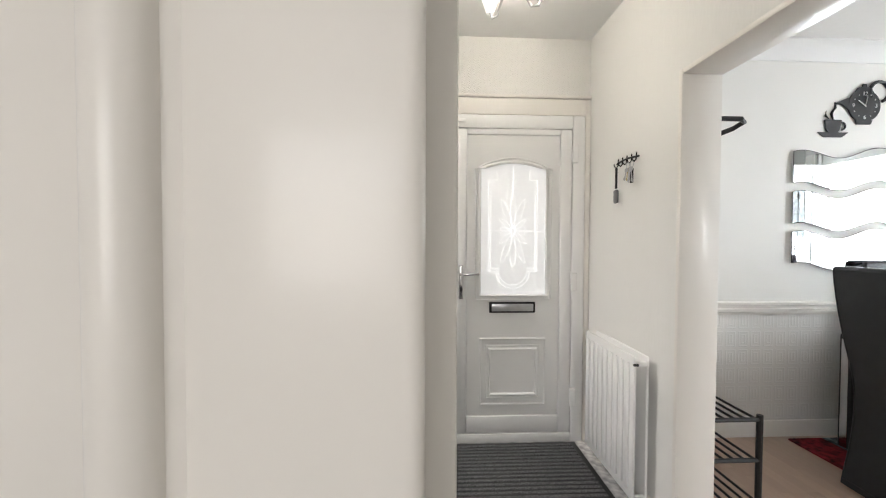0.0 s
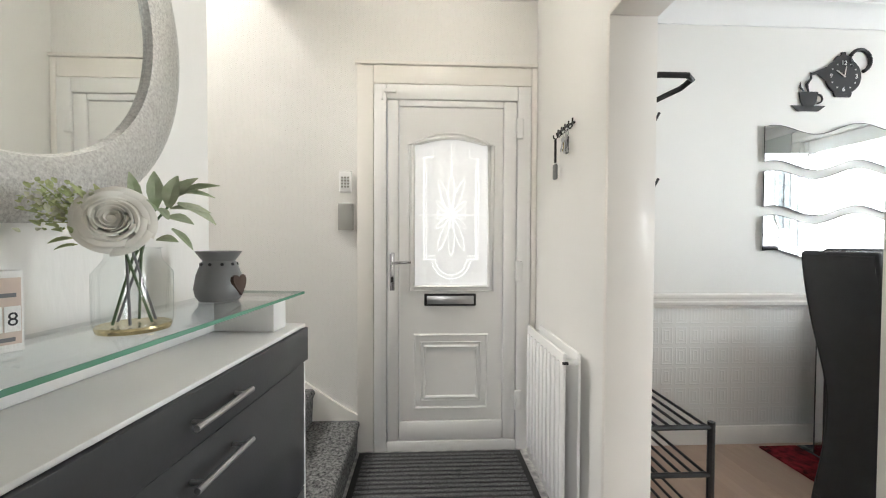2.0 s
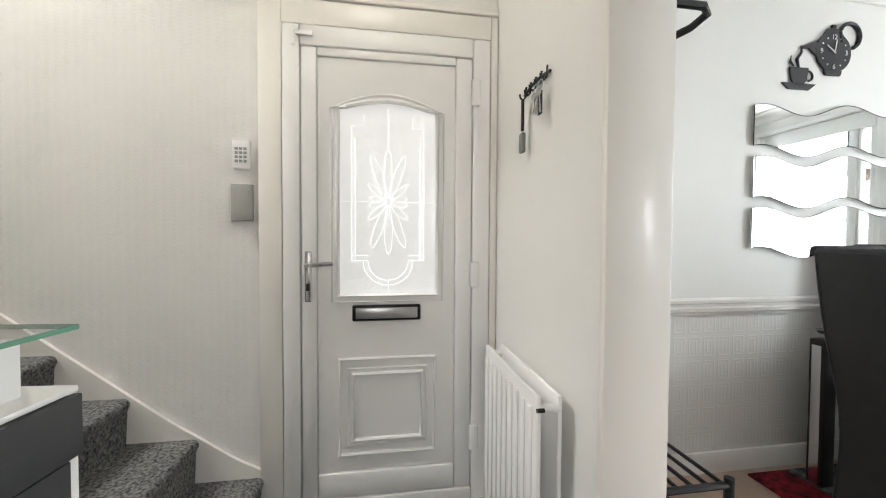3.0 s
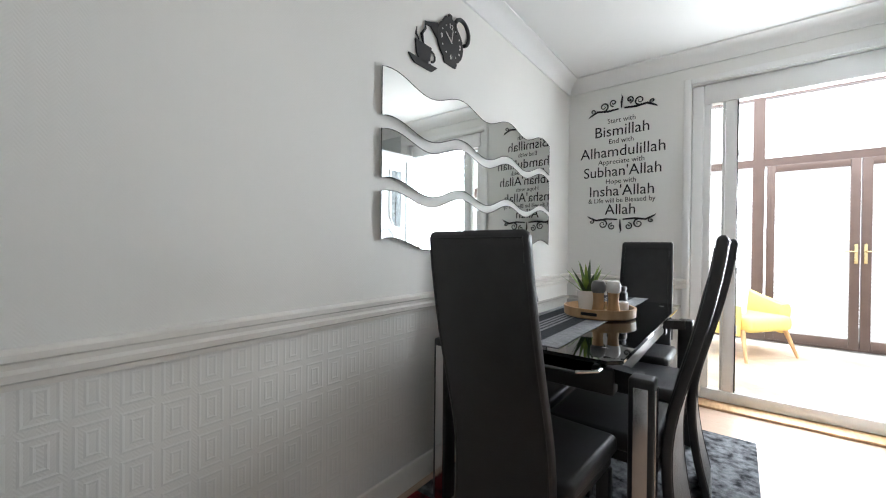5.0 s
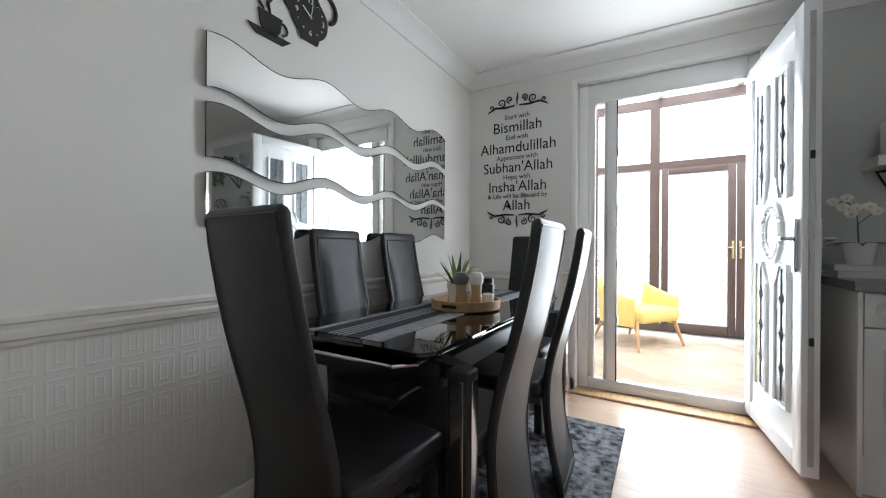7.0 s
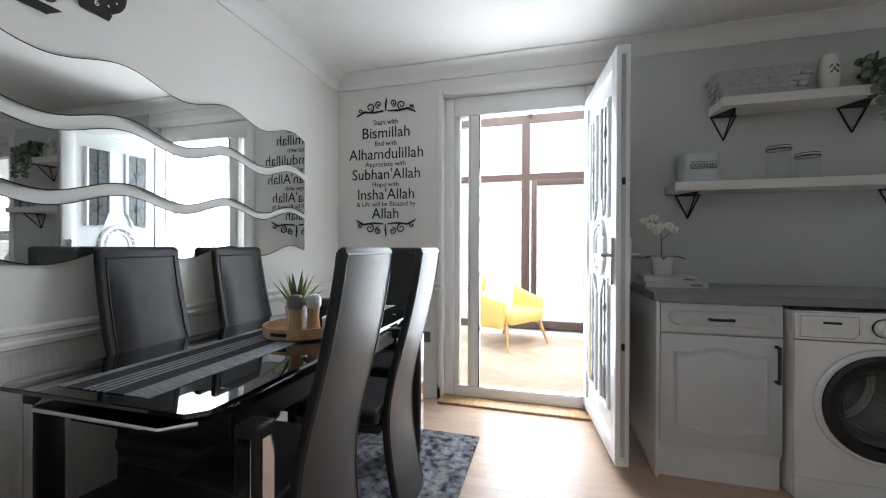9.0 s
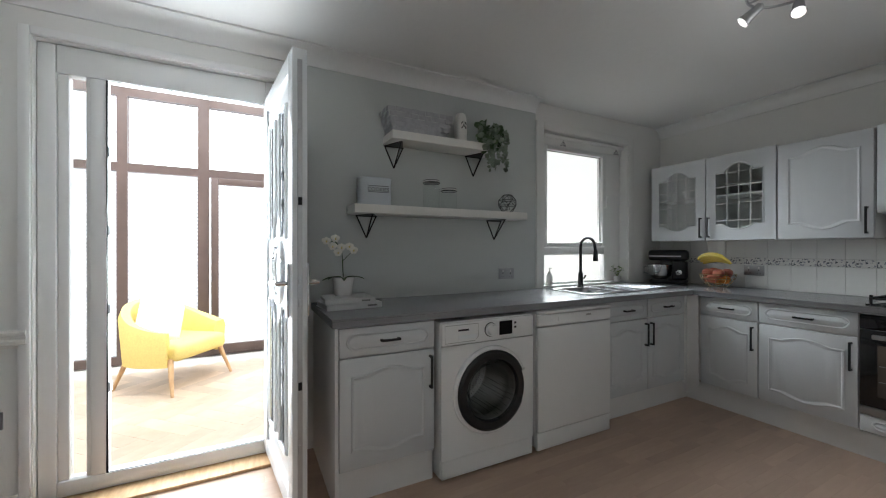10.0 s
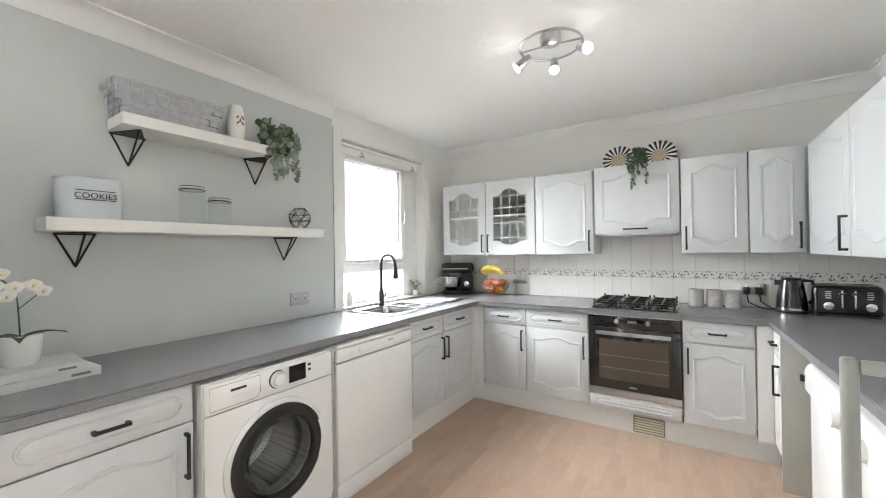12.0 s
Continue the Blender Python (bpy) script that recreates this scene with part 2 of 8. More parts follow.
SILVER_GLITTER = material("silver_glitter", (0.62, 0.615, 0.59), 0.3, 0.6, vary=0.16, scale=170, bump=0.6, bump_scale=230)


def glass(name, tint=(1, 1, 1)):
    m = bpy.data.materials.new(name)
    m.use_nodes = True
    n, l = m.node_tree.nodes, m.node_tree.links
    n.remove(n["Principled BSDF"])
    tr, gl, mix, lw = n.new("ShaderNodeBsdfTransparent"), n.new("ShaderNodeBsdfGlossy"), n.new("ShaderNodeMixShader"), n.new("ShaderNodeLayerWeight")
    lw.inputs["Blend"].default_value = 0.5
    pw, fr = n.new("ShaderNodeMath"), n.new("ShaderNodeMath")
    pw.operation, fr.operation = "POWER", "MULTIPLY_ADD"
    pw.inputs[1].default_value, fr.inputs[1].default_value, fr.inputs[2].default_value = 5.0, 0.7, 0.045
    l.new(lw.outputs["Facing"], pw.inputs[0])
    l.new(pw.outputs[0], fr.inputs[0])
    tr.inputs["Color"].default_value = (*tint, 1)
    gl.inputs["Roughness"].default_value = 0.03
    l.new(fr.outputs[0], mix.inputs["Fac"])
    l.new(tr.outputs["BSDF"], mix.inputs[1])
    l.new(gl.outputs["BSDF"], mix.inputs[2])
    l.new(mix.outputs["Shader"], n["Material Output"].inputs["Surface"])
    return m


GLASS = glass("clear_glass", (0.97, 0.985, 0.98))
GLASS_GREEN = glass("green_edge_glass", (0.975, 0.99, 0.985))
# emission stands in for daylight passing through the opaque door pane
FROST = material("frosted_glass_glow", (0.92, 0.93, 0.94), 0.5, vary=0.02, scale=2, emission=0.18)
# stronger emission imitates daylight caught by the etched lines
FROST_LINE = material("etched_line_glow", (0.97, 0.97, 0.97), 0.3, vary=0.01, emission=0.36)
GLASS_EDGE = material("glass_edge", (0.13, 0.30, 0.21), 0.15, vary=0.02)
# emissive backdrop colour in place of daylit outdoors
OUTSIDE = material("outdoors_glow", (0.93, 0.95, 0.98), 0.9, vary=0.02, scale=0.3, emission=2.2)

CEILING = 2.45

# ---- floors ----
solid("floor_slab", B(-3.2, -3.3, -0.14, 4.45, 2.80, -0.012), GROUT, "plain concrete floor under the rooms", "floor")
solid("floor_living", B(-3.1, -3.2, -0.012, 0.75, 0.40, 0.0), CARPET, "grey carpeted floor of the living room", "floor")

# ---- walls ----


def wall_box(name, x0, y0, z0, x1, y1, z1, mat=None, label="white painted wall with fine embossed paper"):
    return solid(name, B(x0, y0, z0, x1, y1, z1), mat or WALL, label, "wall")


NY = 2.52
# north wall with the front door's opening
bm = bmesh.new()
for q in ((-3.2, -0.135, 0, 5.0), (0.715, 4.19, 0, CEILING)):
    box(bm, q[0], NY, q[2], q[1], NY + 0.28, q[3])
box(bm, -0.135, NY, 1.985, 0.715, NY + 0.28, CEILING)
solid("wall_north", bm, PAPER, "white papered wall with the front door", "wall")
# east wall with the patio opening and the kitchen window
bm = bmesh.new()
EX = 4.19
box(bm, EX, 1.645, 0, EX + 0.26, NY + 0.28, CEILING)
box(bm, EX, 0.60, 2.225, EX + 0.26, 1.645, CEILING)
box(bm, EX, -1.46, 0, EX + 0.26, 0.60, CEILING)
box(bm, EX, -2.52, 0, EX + 0.26, -1.46, 0.905)
box(bm, EX, -2.52, 2.23, EX + 0.26, -1.46, CEILING)
box(bm, EX, -3.31, 0, EX + 0.26, -2.52, CEILING)
solid("wall_east", bm, WALL, "white wall with the patio door and the kitchen window", "wall")
solid("grey_feature_wall", B(EX - 0.006, -1.37, 0.90, EX + 0.001, 0.50, 2.37), WALL_GREY, "pale grey painted stretch of wall behind the shelves", "wall")
wall_box("wall_south", 0.75, -3.31, 0, EX, -3.03, CEILING)
# wall between hall and dining room, with a doorway
PX0, PX1 = 0.75, 0.88
bm = bmesh.new()
box(bm, PX0, 1.672, 0, PX1, NY, CEILING)
box(bm, PX0, 0.888, 1.892, PX1, 1.672, CEILING)
box(bm, PX0, -3.03, 0, PX1, 0.888, CEILING)
solid("wall_partition", bm, WALL, "white wall between hall and dining room with an open doorway", "wall")
# hall's west wall and the wall to the living room
wall_box("wall_hall_west", -0.66, 0.61, 0, -0.53, 1.66, 5.0)
bm = bmesh.new()
box(bm, -3.1, 0.40, 0, -0.26, 0.57, CEILING)
box(bm, 0.60, 0.40, 0, PX0, 0.57, CEILING)
box(bm, -0.26, 0.40, 2.02, 0.60, 0.57, CEILING)
solid("wall_living_north", bm, WALL, "white wall with the living room's doorway", "wall")
wall_box("wall_living_west", -3.2, -3.3, 0, -3.1, 0.57, CEILING)
bm = bmesh.new()
box(bm, -3.1, -3.3, 0, PX0, -3.1, 0.8)
box(bm, -3.1, -3.3, 2.2, PX0, -3.1, CEILING)
box(bm, -3.1, -3.3, 0.8, -2.4, -3.1, 2.2)
box(bm, 0.0, -3.3, 0.8, PX0, -3.1, 2.2)
solid("wall_living_south", bm, WALL, "white wall with the living room's window", "wall")
wall_box("wall_stair_south", -3.2, 1.53, 0, -0.66, 1.66, 5.0)
wall_box("wall_stair_west", -3.3, 1.66, 0, -3.2, NY, 5.0)
# ceilings
solid("ceiling_dining_kitchen", B(PX0, -3.1, CEILING, EX + 0.05, NY + 0.1, CEILING + 0.1), CEIL, "white textured ceiling", "ceiling")
solid("ceiling_hall", B(-0.74, 0.40, CEILING, PX0, NY + 0.1, CEILING + 0.1), CEIL, "white textured hall ceiling", "ceiling")
solid("ceiling_living", B(-3.2, -3.3, CEILING, PX0, 0.40, CEILING + 0.1), CEIL, "white living room ceiling", "ceiling")
solid("ceiling_stairwell", B(-3.3, 1.5, 5.0, -0.5, NY + 0.1, 5.1), CEIL, "white ceiling above the stairs", "ceiling")
wall_box("wall_stairwell_east", -0.74, 1.66, CEILING + 0.1, -0.62, NY, 5.0)


# coving along dining room and kitchen
def coving(name, p, q, inward):
    bm = bmesh.new()
    prof = [(0.0, 0.0), (0.0, -0.10), (0.012, -0.10)] + [(0.10 - 0.088 * math.cos(radians(a)), -0.10 + 0.088 * math.sin(radians(a))) for a in (0, 22, 45, 68, 90)][0:] + [(0.10, 0.0)]
    rings = []
    for s in (p, q):
        rings.append([bm.verts.new((s[0] + inward[0] * d, s[1] + inward[1] * d, CEILING + z + 0.001)) for d, z in prof])
    for i in range(len(prof)):
        j = (i + 1) % len(prof)
        bm.faces.new((rings[0][i], rings[0][j], rings[1][j], rings[1][i]))
    bm.faces.new(rings[0])
    bm.faces.new(rings[1][::-1])
    return solid(name, bm, CEIL, "white plaster coving under the ceiling", "coving")


coving("coving_north", (PX1, NY), (EX, NY), (0, -1))
coving("coving_east", (EX, NY), (EX, -1.37), (-1, 0))
coving("coving_south", (PX1, -3.03), (EX, -3.03), (0, 1))
coving("coving_west", (PX1, -3.03), (PX1, NY), (1, 0))


# skirting and dado
def moulding(name, p, q, inward, prof, mat, label, category):
    bm = bmesh.new()
    rings = [[bm.verts.new((s[0] + inward[0] * d, s[1] + inward[1] * d, z)) for d, z in prof] for s in (p, q)]
    for i in range(len(prof)):
        j = (i + 1) % len(prof)
        bm.faces.new((rings[0][i], rings[0][j], rings[1][j], rings[1][i]))
    bm.faces.new(rings[0])
    bm.faces.new(rings[1][::-1])
    return solid(name, bm, mat, label, category)


SKIRT = [(0, 0), (0.016, 0), (0.016, 0.085), (0.010, 0.098), (0, 0.10)]
DADO = [(d, z - 0.012) for d, z in [(0, 0.785), (0.012, 0.787), (0.014, 0.800), (0.024, 0.806), (0.026, 0.822), (0.018, 0.830), (0.018, 0.842), (0.028, 0.848), (0.028, 0.862), (0.020, 0.868), (0, 0.870)]]
moulding("baseboard_north", (PX1, NY), (EX, NY), (0, -1), SKIRT, GLOSS, "white gloss skirting board", "skirting board")
moulding("baseboard_east", (EX, 1.66), (EX, NY), (-1, 0), SKIRT, GLOSS, "white gloss skirting board", "skirting board")
moulding("dado_rail_north", (PX1, NY), (EX, NY), (0, -1), DADO, GLOSS, "white moulded dado rail", "dado rail")
moulding("dado_rail_east", (EX, 1.66), (EX, NY), (-1, 0), DADO, GLOSS, "white moulded dado rail", "dado rail")
moulding("baseboard_hall", (PX0, 1.74), (PX0, NY), (-1, 0), SKIRT, GLOSS, "white gloss skirting board", "skirting board")

# ---- doorways ----
bm = bmesh.new()
box(bm, PX0 - 0.022, 1.652, 0, PX1 + 0.008, 1.6718, 1.8918, 0.003)
box(bm, PX0 - 0.022, 0.8882, 0, PX1 + 0.008, 0.908, 1.8918, 0.003)
box(bm, PX0 - 0.022, 0.9082, 1.872, PX1 + 0.008, 1.6518, 1.8918, 0.003)
solid("door_lining_dining", bm, GLOSS, "cream gloss-painted lining of the open doorway", "door lining")
bm = bmesh.new()
box(bm, -0.285, 0.4005, 0, -0.249, 0.570, 2.02, 0.004)
box(bm, 0.565, 0.4005, 0, 0.60, 0.60, 2.02, 0.004)
box(bm, -0.2485, 0.4005, 1.985, 0.564, 0.60, 2.02, 0.004)
solid("door_lining_living", bm, GLOSS, "cream gloss-painted lining of the living room doorway", "door lining")
bm = bmesh.new()
prism(bm, [(-0.249, 0.400), (-0.249, 0.378)] + arc(-0.257, 0.378, 0.008, 0, -90, 5) + [(-0.330, 0.371), (-0.338, 0.3735), (-0.344, 0.371)] + arc(-0.3565, 0.371, 0.0125, 0, -180, 10)
      + [(-0.375, 0.375), (-0.420, 0.381)] + arc(-0.424, 0.387, 0.006, -90, -180, 4) + [(-0.430, 0.400)], 0.0, 2.10, "xy")
box(bm, 0.565, 0.370, 0, 0.68, 0.400, 2.10, 0.006)
box(bm, -0.2485, 0.370, 2.0205, 0.5645, 0.400, 2.10, 0.006)
box(bm, -0.38, 0.571, 0, -0.2195, 0.600, 2.10, 0.006)
solid("trim_living_doorway", bm, GLOSS, "cream gloss moulded architrave of the living room doorway", "architrave")

# ---- front door ----
bm = bmesh.new()
box(bm, -0.225, NY - 0.018, 0, -0.137, NY - 0.001, 2.085, 0.005)
box(bm, 0.717, NY - 0.018, 0, 0.748, NY - 0.001, 2.085, 0.005)
box(bm, -0.1368, NY - 0.018, 1.987, 0.7168, NY - 0.001, 2.085, 0.005)
box(bm, -0.235, NY - 0.028, 2.086, 0.748, NY - 0.001, 2.104, 0.004)
solid("trim_front_door", bm, GLOSS, "white gloss architrave round the front door", "architrave")

door = thing("door_1", (0, 0, 0), label="closed white panelled front door with an arched patterned glass light", category="front door", kind="structure")
FD0, FD1 = NY - 0.022, NY + 0.05
bm = bmesh.new()
box(bm, -0.134, FD0, 0.0, -0.068, FD1, 1.984, 0.006)
box(bm, 0.640, FD0, 0.0, 0.714, FD1, 1.984, 0.006)
box(bm, -0.0675, FD0, 1.905, 0.6395, FD1, 1.984, 0.006)
box(bm, -0.0675, FD0, 0.0, 0.6395, FD1, 0.055, 0.006)
part("door_frame", bm, PVC, door)
# leaf with its frame and recessed panel
bm = bmesh.new()
box(bm, -0.064, FD0 + 0.004, 0.058, -0.003, FD1 - 0.006, 1.902, 0.008)
box(bm, 0.566, FD0 + 0.004, 0.058, 0.636, FD1 - 0.006, 1.902, 0.008)
box(bm, -0.002, FD0 + 0.004, 1.868, 0.565, FD1 - 0.006, 1.902, 0.006)
box(bm, -0.002, FD0 + 0.004, 0.058, 0.565, FD1 - 0.006, 0.163, 0.008)
part("leaf_frame", bm, PVC, door)
GX0, GX1, GZ0, GZ1 = 0.082, 0.482, 0.905, 1.70
bm = bmesh.new()
y = FD0 + 0.014
box(bm, 0.0, y, 0.166, 0.563, y + 0.03, GZ0)
box(bm, 0.0, y, GZ0, GX0, y + 0.03, 1.866)
box(bm, GX1, y, GZ0, 0.563, y + 0.03, 1.866)
top = [(GX0, 1.866), (GX0, GZ1 - 0.035)] + [(GX0 + (GX1 - GX0) * i / 12, GZ1 - 0.035 + 0.035 * math.sin(math.pi * i / 12)) for i in range(1, 12)] + [(GX1, GZ1 - 0.035), (GX1, 1.866)]
prism(bm, top, y, y + 0.03)
part("door_panel", bm, PVC, door)


def arch_loop(x0, x1, z0, z1, rise, grow=0.0, n=12):
    pts = [(x0 - grow, z0 - grow), (x1 + grow, z0 - grow), (x1 + grow, z1 - rise)]
    pts += [(x1 + grow - (x1 - x0 + 2 * grow) * i / n, z1 - rise + (rise + grow) * math.sin(math.pi * i / n)) for i in range(1, n)]
    return pts + [(x0 - grow, z1 - rise)]


bm = bmesh.new()
for g, r in ((0.006, 0.011), (0.030, 0.007)):
    tube(bm, [(u, y + 0.001, v) for u, v in arch_loop(GX0, GX1, GZ0, GZ1, 0.035, g)], r, 8, closed=True)
part("glass_bead", bm, PVC, door)
# the pane's daylight is its own emission
part("glass_pane", prism(bmesh.new(), arch_loop(GX0, GX1, GZ0, GZ1, 0.035, 0.004), y + 0.014, y + 0.020), FROST, door, "frosted glass with daylight put in as glow")
bm = bmesh.new()
yy = y + 0.012
cx = (GX0 + GX1) / 2


def line2(bm, pts, r=0.0015, closed=False):
    tube(bm, [(u, yy, v) for u, v in pts], r, 5, closed)


line2(bm, [(GX0 + 0.05, GZ0 + 0.14), (GX0 + 0.05, 1.60)])
line2(bm, [(GX1 - 0.05, GZ0 + 0.14), (GX1 - 0.05, 1.60)])
line2(bm, [(GX0 + 0.065, GZ0 + 0.14), (GX0 + 0.065, 1.55)])
line2(bm, [(GX1 - 0.065, GZ0 + 0.14), (GX1 - 0.065, 1.55)])
line2(bm, [(GX0 + 0.05, 1.60), (GX0 + 0.10, 1.60), (GX0 + 0.10, 1.65)])
line2(bm, [(GX1 - 0.05, 1.60), (GX1 - 0.10, 1.60), (GX1 - 0.10, 1.65)])
for r0 in (0.085, 0.105):
    line2(bm, arc(cx, GZ0 + 0.14, r0, 180, 360, 14))
for s in (-1, 1):
    line2(bm, [(cx + s * 0.15, GZ0 + 0.14), (cx + s * 0.085, GZ0 + 0.14)])
    line2(bm, [(cx + s * 0.15, GZ0 + 0.16), (cx + s * 0.085, GZ0 + 0.16)])
line2(bm, [(cx, GZ0 + 0.01), (cx, GZ0 + 0.05)])
line2(bm, [(cx, 1.50), (cx, 1.68)])
line2(bm, [(GX0, 1.29), (GX0 + 0.15, 1.29)], 0.0012)
line2(bm, [(GX1, 1.29), (GX1 - 0.15, 1.29)], 0.0012)
for a, h, off in ((0, 0.20, 0.02), (20, 0.185, 0.02), (-20, 0.185, 0.02), (48, 0.10, 0.012), (-48, 0.10, 0.012), (78, 0.07, 0.01), (-78, 0.07, 0.01)):
    for up in (1, -1):
        wl = 0.017 if abs(a) < 30 else 0.012
        loop = [(wl * math.sin(2 * math.pi * i / 16), h / 2 - h / 2 * math.cos(2 * math.pi * i / 16)) for i in range(16)]
        ca, sa = math.cos(radians(a)), math.sin(radians(a))
        line2(bm, [(cx + (u * ca + (v + off) * sa), 1.29 + up * ((v + off) * ca - u * sa)) for u, v in loop], 0.0012, True)
line2(bm, arc(cx, 1.29, 0.016, 0, 340, 17), 0.0014, True)
# lines glow to stand out brighter than the pane
part("etched_pattern", bm, FROST_LINE, door, "raised flower and scroll lines brightened by added glow")
bm = bmesh.new()
for gx, gz0, gz1, r in ((0.085, 0.235, 0.635, 0.010), (0.120, 0.275, 0.595, 0.006), (0.140, 0.295, 0.572, 0.012)):
    tube(bm, [(gx, y, gz0), (0.563 - gx, y, gz0), (0.563 - gx, y, gz1), (gx, y, gz1)], r, 8, closed=True)
part("lower_panel_moulding", bm, PVC, door)
lb = part("letterbox", B(0.136, y - 0.014, 0.795, 0.418, y - 0.001, 0.862, 0.006), BLACK_METAL, door, "dark letterbox surround")
part("letter_flap", B(0.150, y - 0.020, 0.806, 0.404, y - 0.0145, 0.851, 0.004), STEEL, lb, "brushed steel flap")
bm = bmesh.new()
box(bm, -0.050, FD0 - 0.008, 0.88, -0.022, FD0 + 0.003, 1.085, 0.008, 3)
dh = part("door_handle", bm, CHROME, door, "polished chrome backplate")
part("lever", tube(bmesh.new(), [(-0.036, FD0 - 0.008, 1.03), (-0.036, FD0 - 0.045, 1.03), (-0.01, FD0 - 0.05, 1.032), (0.065, FD0 - 0.045, 1.036)], 0.009, 10), CHROME, dh)
part("key_cylinder", B(-0.043, FD0 - 0.014, 0.925, -0.029, FD0 - 0.0085, 0.955, 0.004), BLACK_METAL, dh)
for z in (0.28, 0.985, 1.755):
    part("hinge", B(0.628, FD0 - 0.018, z - 0.055, 0.668, FD0 + 0.002, z + 0.055, 0.007, 3), PVC, door)
box_ob = thing("door_sensor", (-0.05, FD0 - 0.001, 1.945), label="small white door contact sensor on the front door frame", category="sensor")
part("sensor_body", B(-0.03, -0.014, -0.010, 0.035, 0, 0.010, 0.003), PVC, box_ob)
part("magnet", B(-0.045, -0.012, -0.05, -0.034, 0, 0.006, 0.002), PVC, box_ob)

# alarm keypad and grey box beside the front door
ob = thing("alarm_keypad", (-0.285, NY - 0.001, 1.46), label="small white alarm keypad on the wall", category="keypad")
part("keypad_body", B(-0.034, -0.022, -0.055, 0.034, 0, 0.06, 0.008, 3), PVC, ob)
for i in range(4):
    for j in range(3):
        part("key_button", B(-0.022 + j * 0.016, -0.026, -0.030 + i * 0.016, -0.011 + j * 0.016, -0.0225, -0.020 + i * 0.016, 0.001, 1), GREY_PLASTIC, ob)
ob = thing("wall_box", (-0.285, NY - 0.001, 1.275), label="flat grey metal switch box on the wall", category="box")
part("lid", B(-0.040, -0.020, -0.072, 0.040, 0, 0.072, 0.004), GREY_PLASTIC, ob)
part("screw", B(0.025, -0.0225, 0.05, 0.031, -0.0205, 0.056, 0.001, 1), STEEL, ob)

# ---- hall floor, mat ----
solid("floor_hall", B(-0.66, 0.40, -0.012, PX1, NY, -0.002), GROUT, "grey patterned hall floor", "floor")
ob = thing("doormat", (0.225, 2.03, 0), label="ribbed charcoal and black doormat inside the front door", category="doormat")
part("mat_backing", B(-0.435, -0.43, 0.002, 0.435, 0.45, 0.010, 0.004), RUBBER, ob)
for i in range(26):
    yy0 = -0.405 + i * 0.0322
    part("rib", B(-0.405, yy0, 0.0102, 0.405, yy0 + 0.021, 0.0165, 0.003, 1), MATPILE, ob)

# ---- radiator ----
ob = thing("radiator", (0.683, 2.06, 0), label="white double panel radiator below the key hooks", category="radiator")
for x0, nm in ((-0.035, "front_panel"), (0.022, "back_panel")):
    bm = B(x0, -0.245, 0.10, x0 + 0.014, 0.245, 0.735, 0.006)
    p = part(nm, bm, PVC, ob)
    if nm == "front_panel":
        for i in range(9):
            yv = -0.205 + i * 0.0512
            part("flute", B(x0 - 0.010, yv - 0.013, 0.14, x0 + 0.002, yv + 0.013, 0.70, 0.006, 2), PVC, p)
for y0 in (-0.235, 0.235):
    part("end_cap", tube(bmesh.new(), [(-0.03, y0, 0.70), (0.03, y0, 0.70)], 0.012, 10), PVC, ob)
    part("bracket_pipe", tube(bmesh.new(), [(-0.028, y0, 0.115), (0.03, y0, 0.115)], 0.010, 8), PVC, ob)
part("vent_plug", tube(bmesh.new(), [(-0.036, -0.2475, 0.70), (-0.036 + 0.02, -0.2475, 0.70)], 0.006, 8), BLACK, ob)
part("valve", lathe(bmesh.new(), [(0.008, 0.0), (0.008, 0.04), (0.016, 0.05), (0.016, 0.10), (0.010, 0.115)], 14, (-0.005, -0.262, 0.0)), PVC, ob)
part("wall_bracket", B(0.037, -0.15, 0.2, 0.066, -0.11, 0.6), PVC, ob)
part("wall_bracket", B(0.037, 0.11, 0.2, 0.066, 0.15, 0.6), PVC, ob)

# ---- key hooks ----
ob = thing("key_hook_rail", (PX0 - 0.001, 2.065, 1.63), label="black scrolled metal key rack with keys hanging on the wall", category="key rack")
part("rail", tube(bmesh.new(), [(-0.008, -0.10, 0.0), (-0.012, -0.03, 0.006), (-0.012, 0.03, 0.006), (-0.008, 0.10, 0.0)], 0.005, 8), BLACK_METAL, ob)
for i in range(5):
    yv = -0.085 + i * 0.042
    part("hook", tube(bmesh.new(), [(-0.01, yv, 0.022), (-0.012, yv, -0.012), (-0.02, yv, -0.022), (-0.030, yv, -0.016), (-0.032, yv, -0.004)], 0.0035, 6), BLACK_METAL, ob)
ob = thing("car_key", (PX0 - 0.028, 2.135, 1.60), label="black car key fob on a dark strap", category="key")
part("strap", B(-0.004, -0.007, -0.10, 0.004, 0.007, 0.005, 0.002), BLACK, ob)
part("fob", B(-0.008, -0.017, -0.175, 0.008, 0.017, -0.105, 0.008, 3), GREY_CERAMIC, ob)
ob = thing("house_keys", (PX0 - 0.030, 2.02, 1.61), label="bunch of small brass and steel house keys", category="keys")
part("ring", tube(bmesh.new(), [(0, u, v) for u, v in arc(0, -0.014, 0.014, 0, 345, 16)], 0.0015, 5, closed=True), STEEL, ob)
for i, a in enumerate((-14, 4, 16)):
    bm = bmesh.new()
    prism(bm, arc(0, -0.012, 0.011, 0, 342, 16) , -0.001, 0.001, "yz")
    box(bm, -0.0009, -0.003, -0.062, 0.0009, 0.003, -0.022)
    box(bm, -0.0009, 0.003, -0.058, 0.0009, 0.007, -0.048)
    move(bm, pose(-0.002 * i, 0, -0.025, a, 0, 8 * i))
    part("key_blade", bm, BRASS if i == 1 else STEEL, ob)

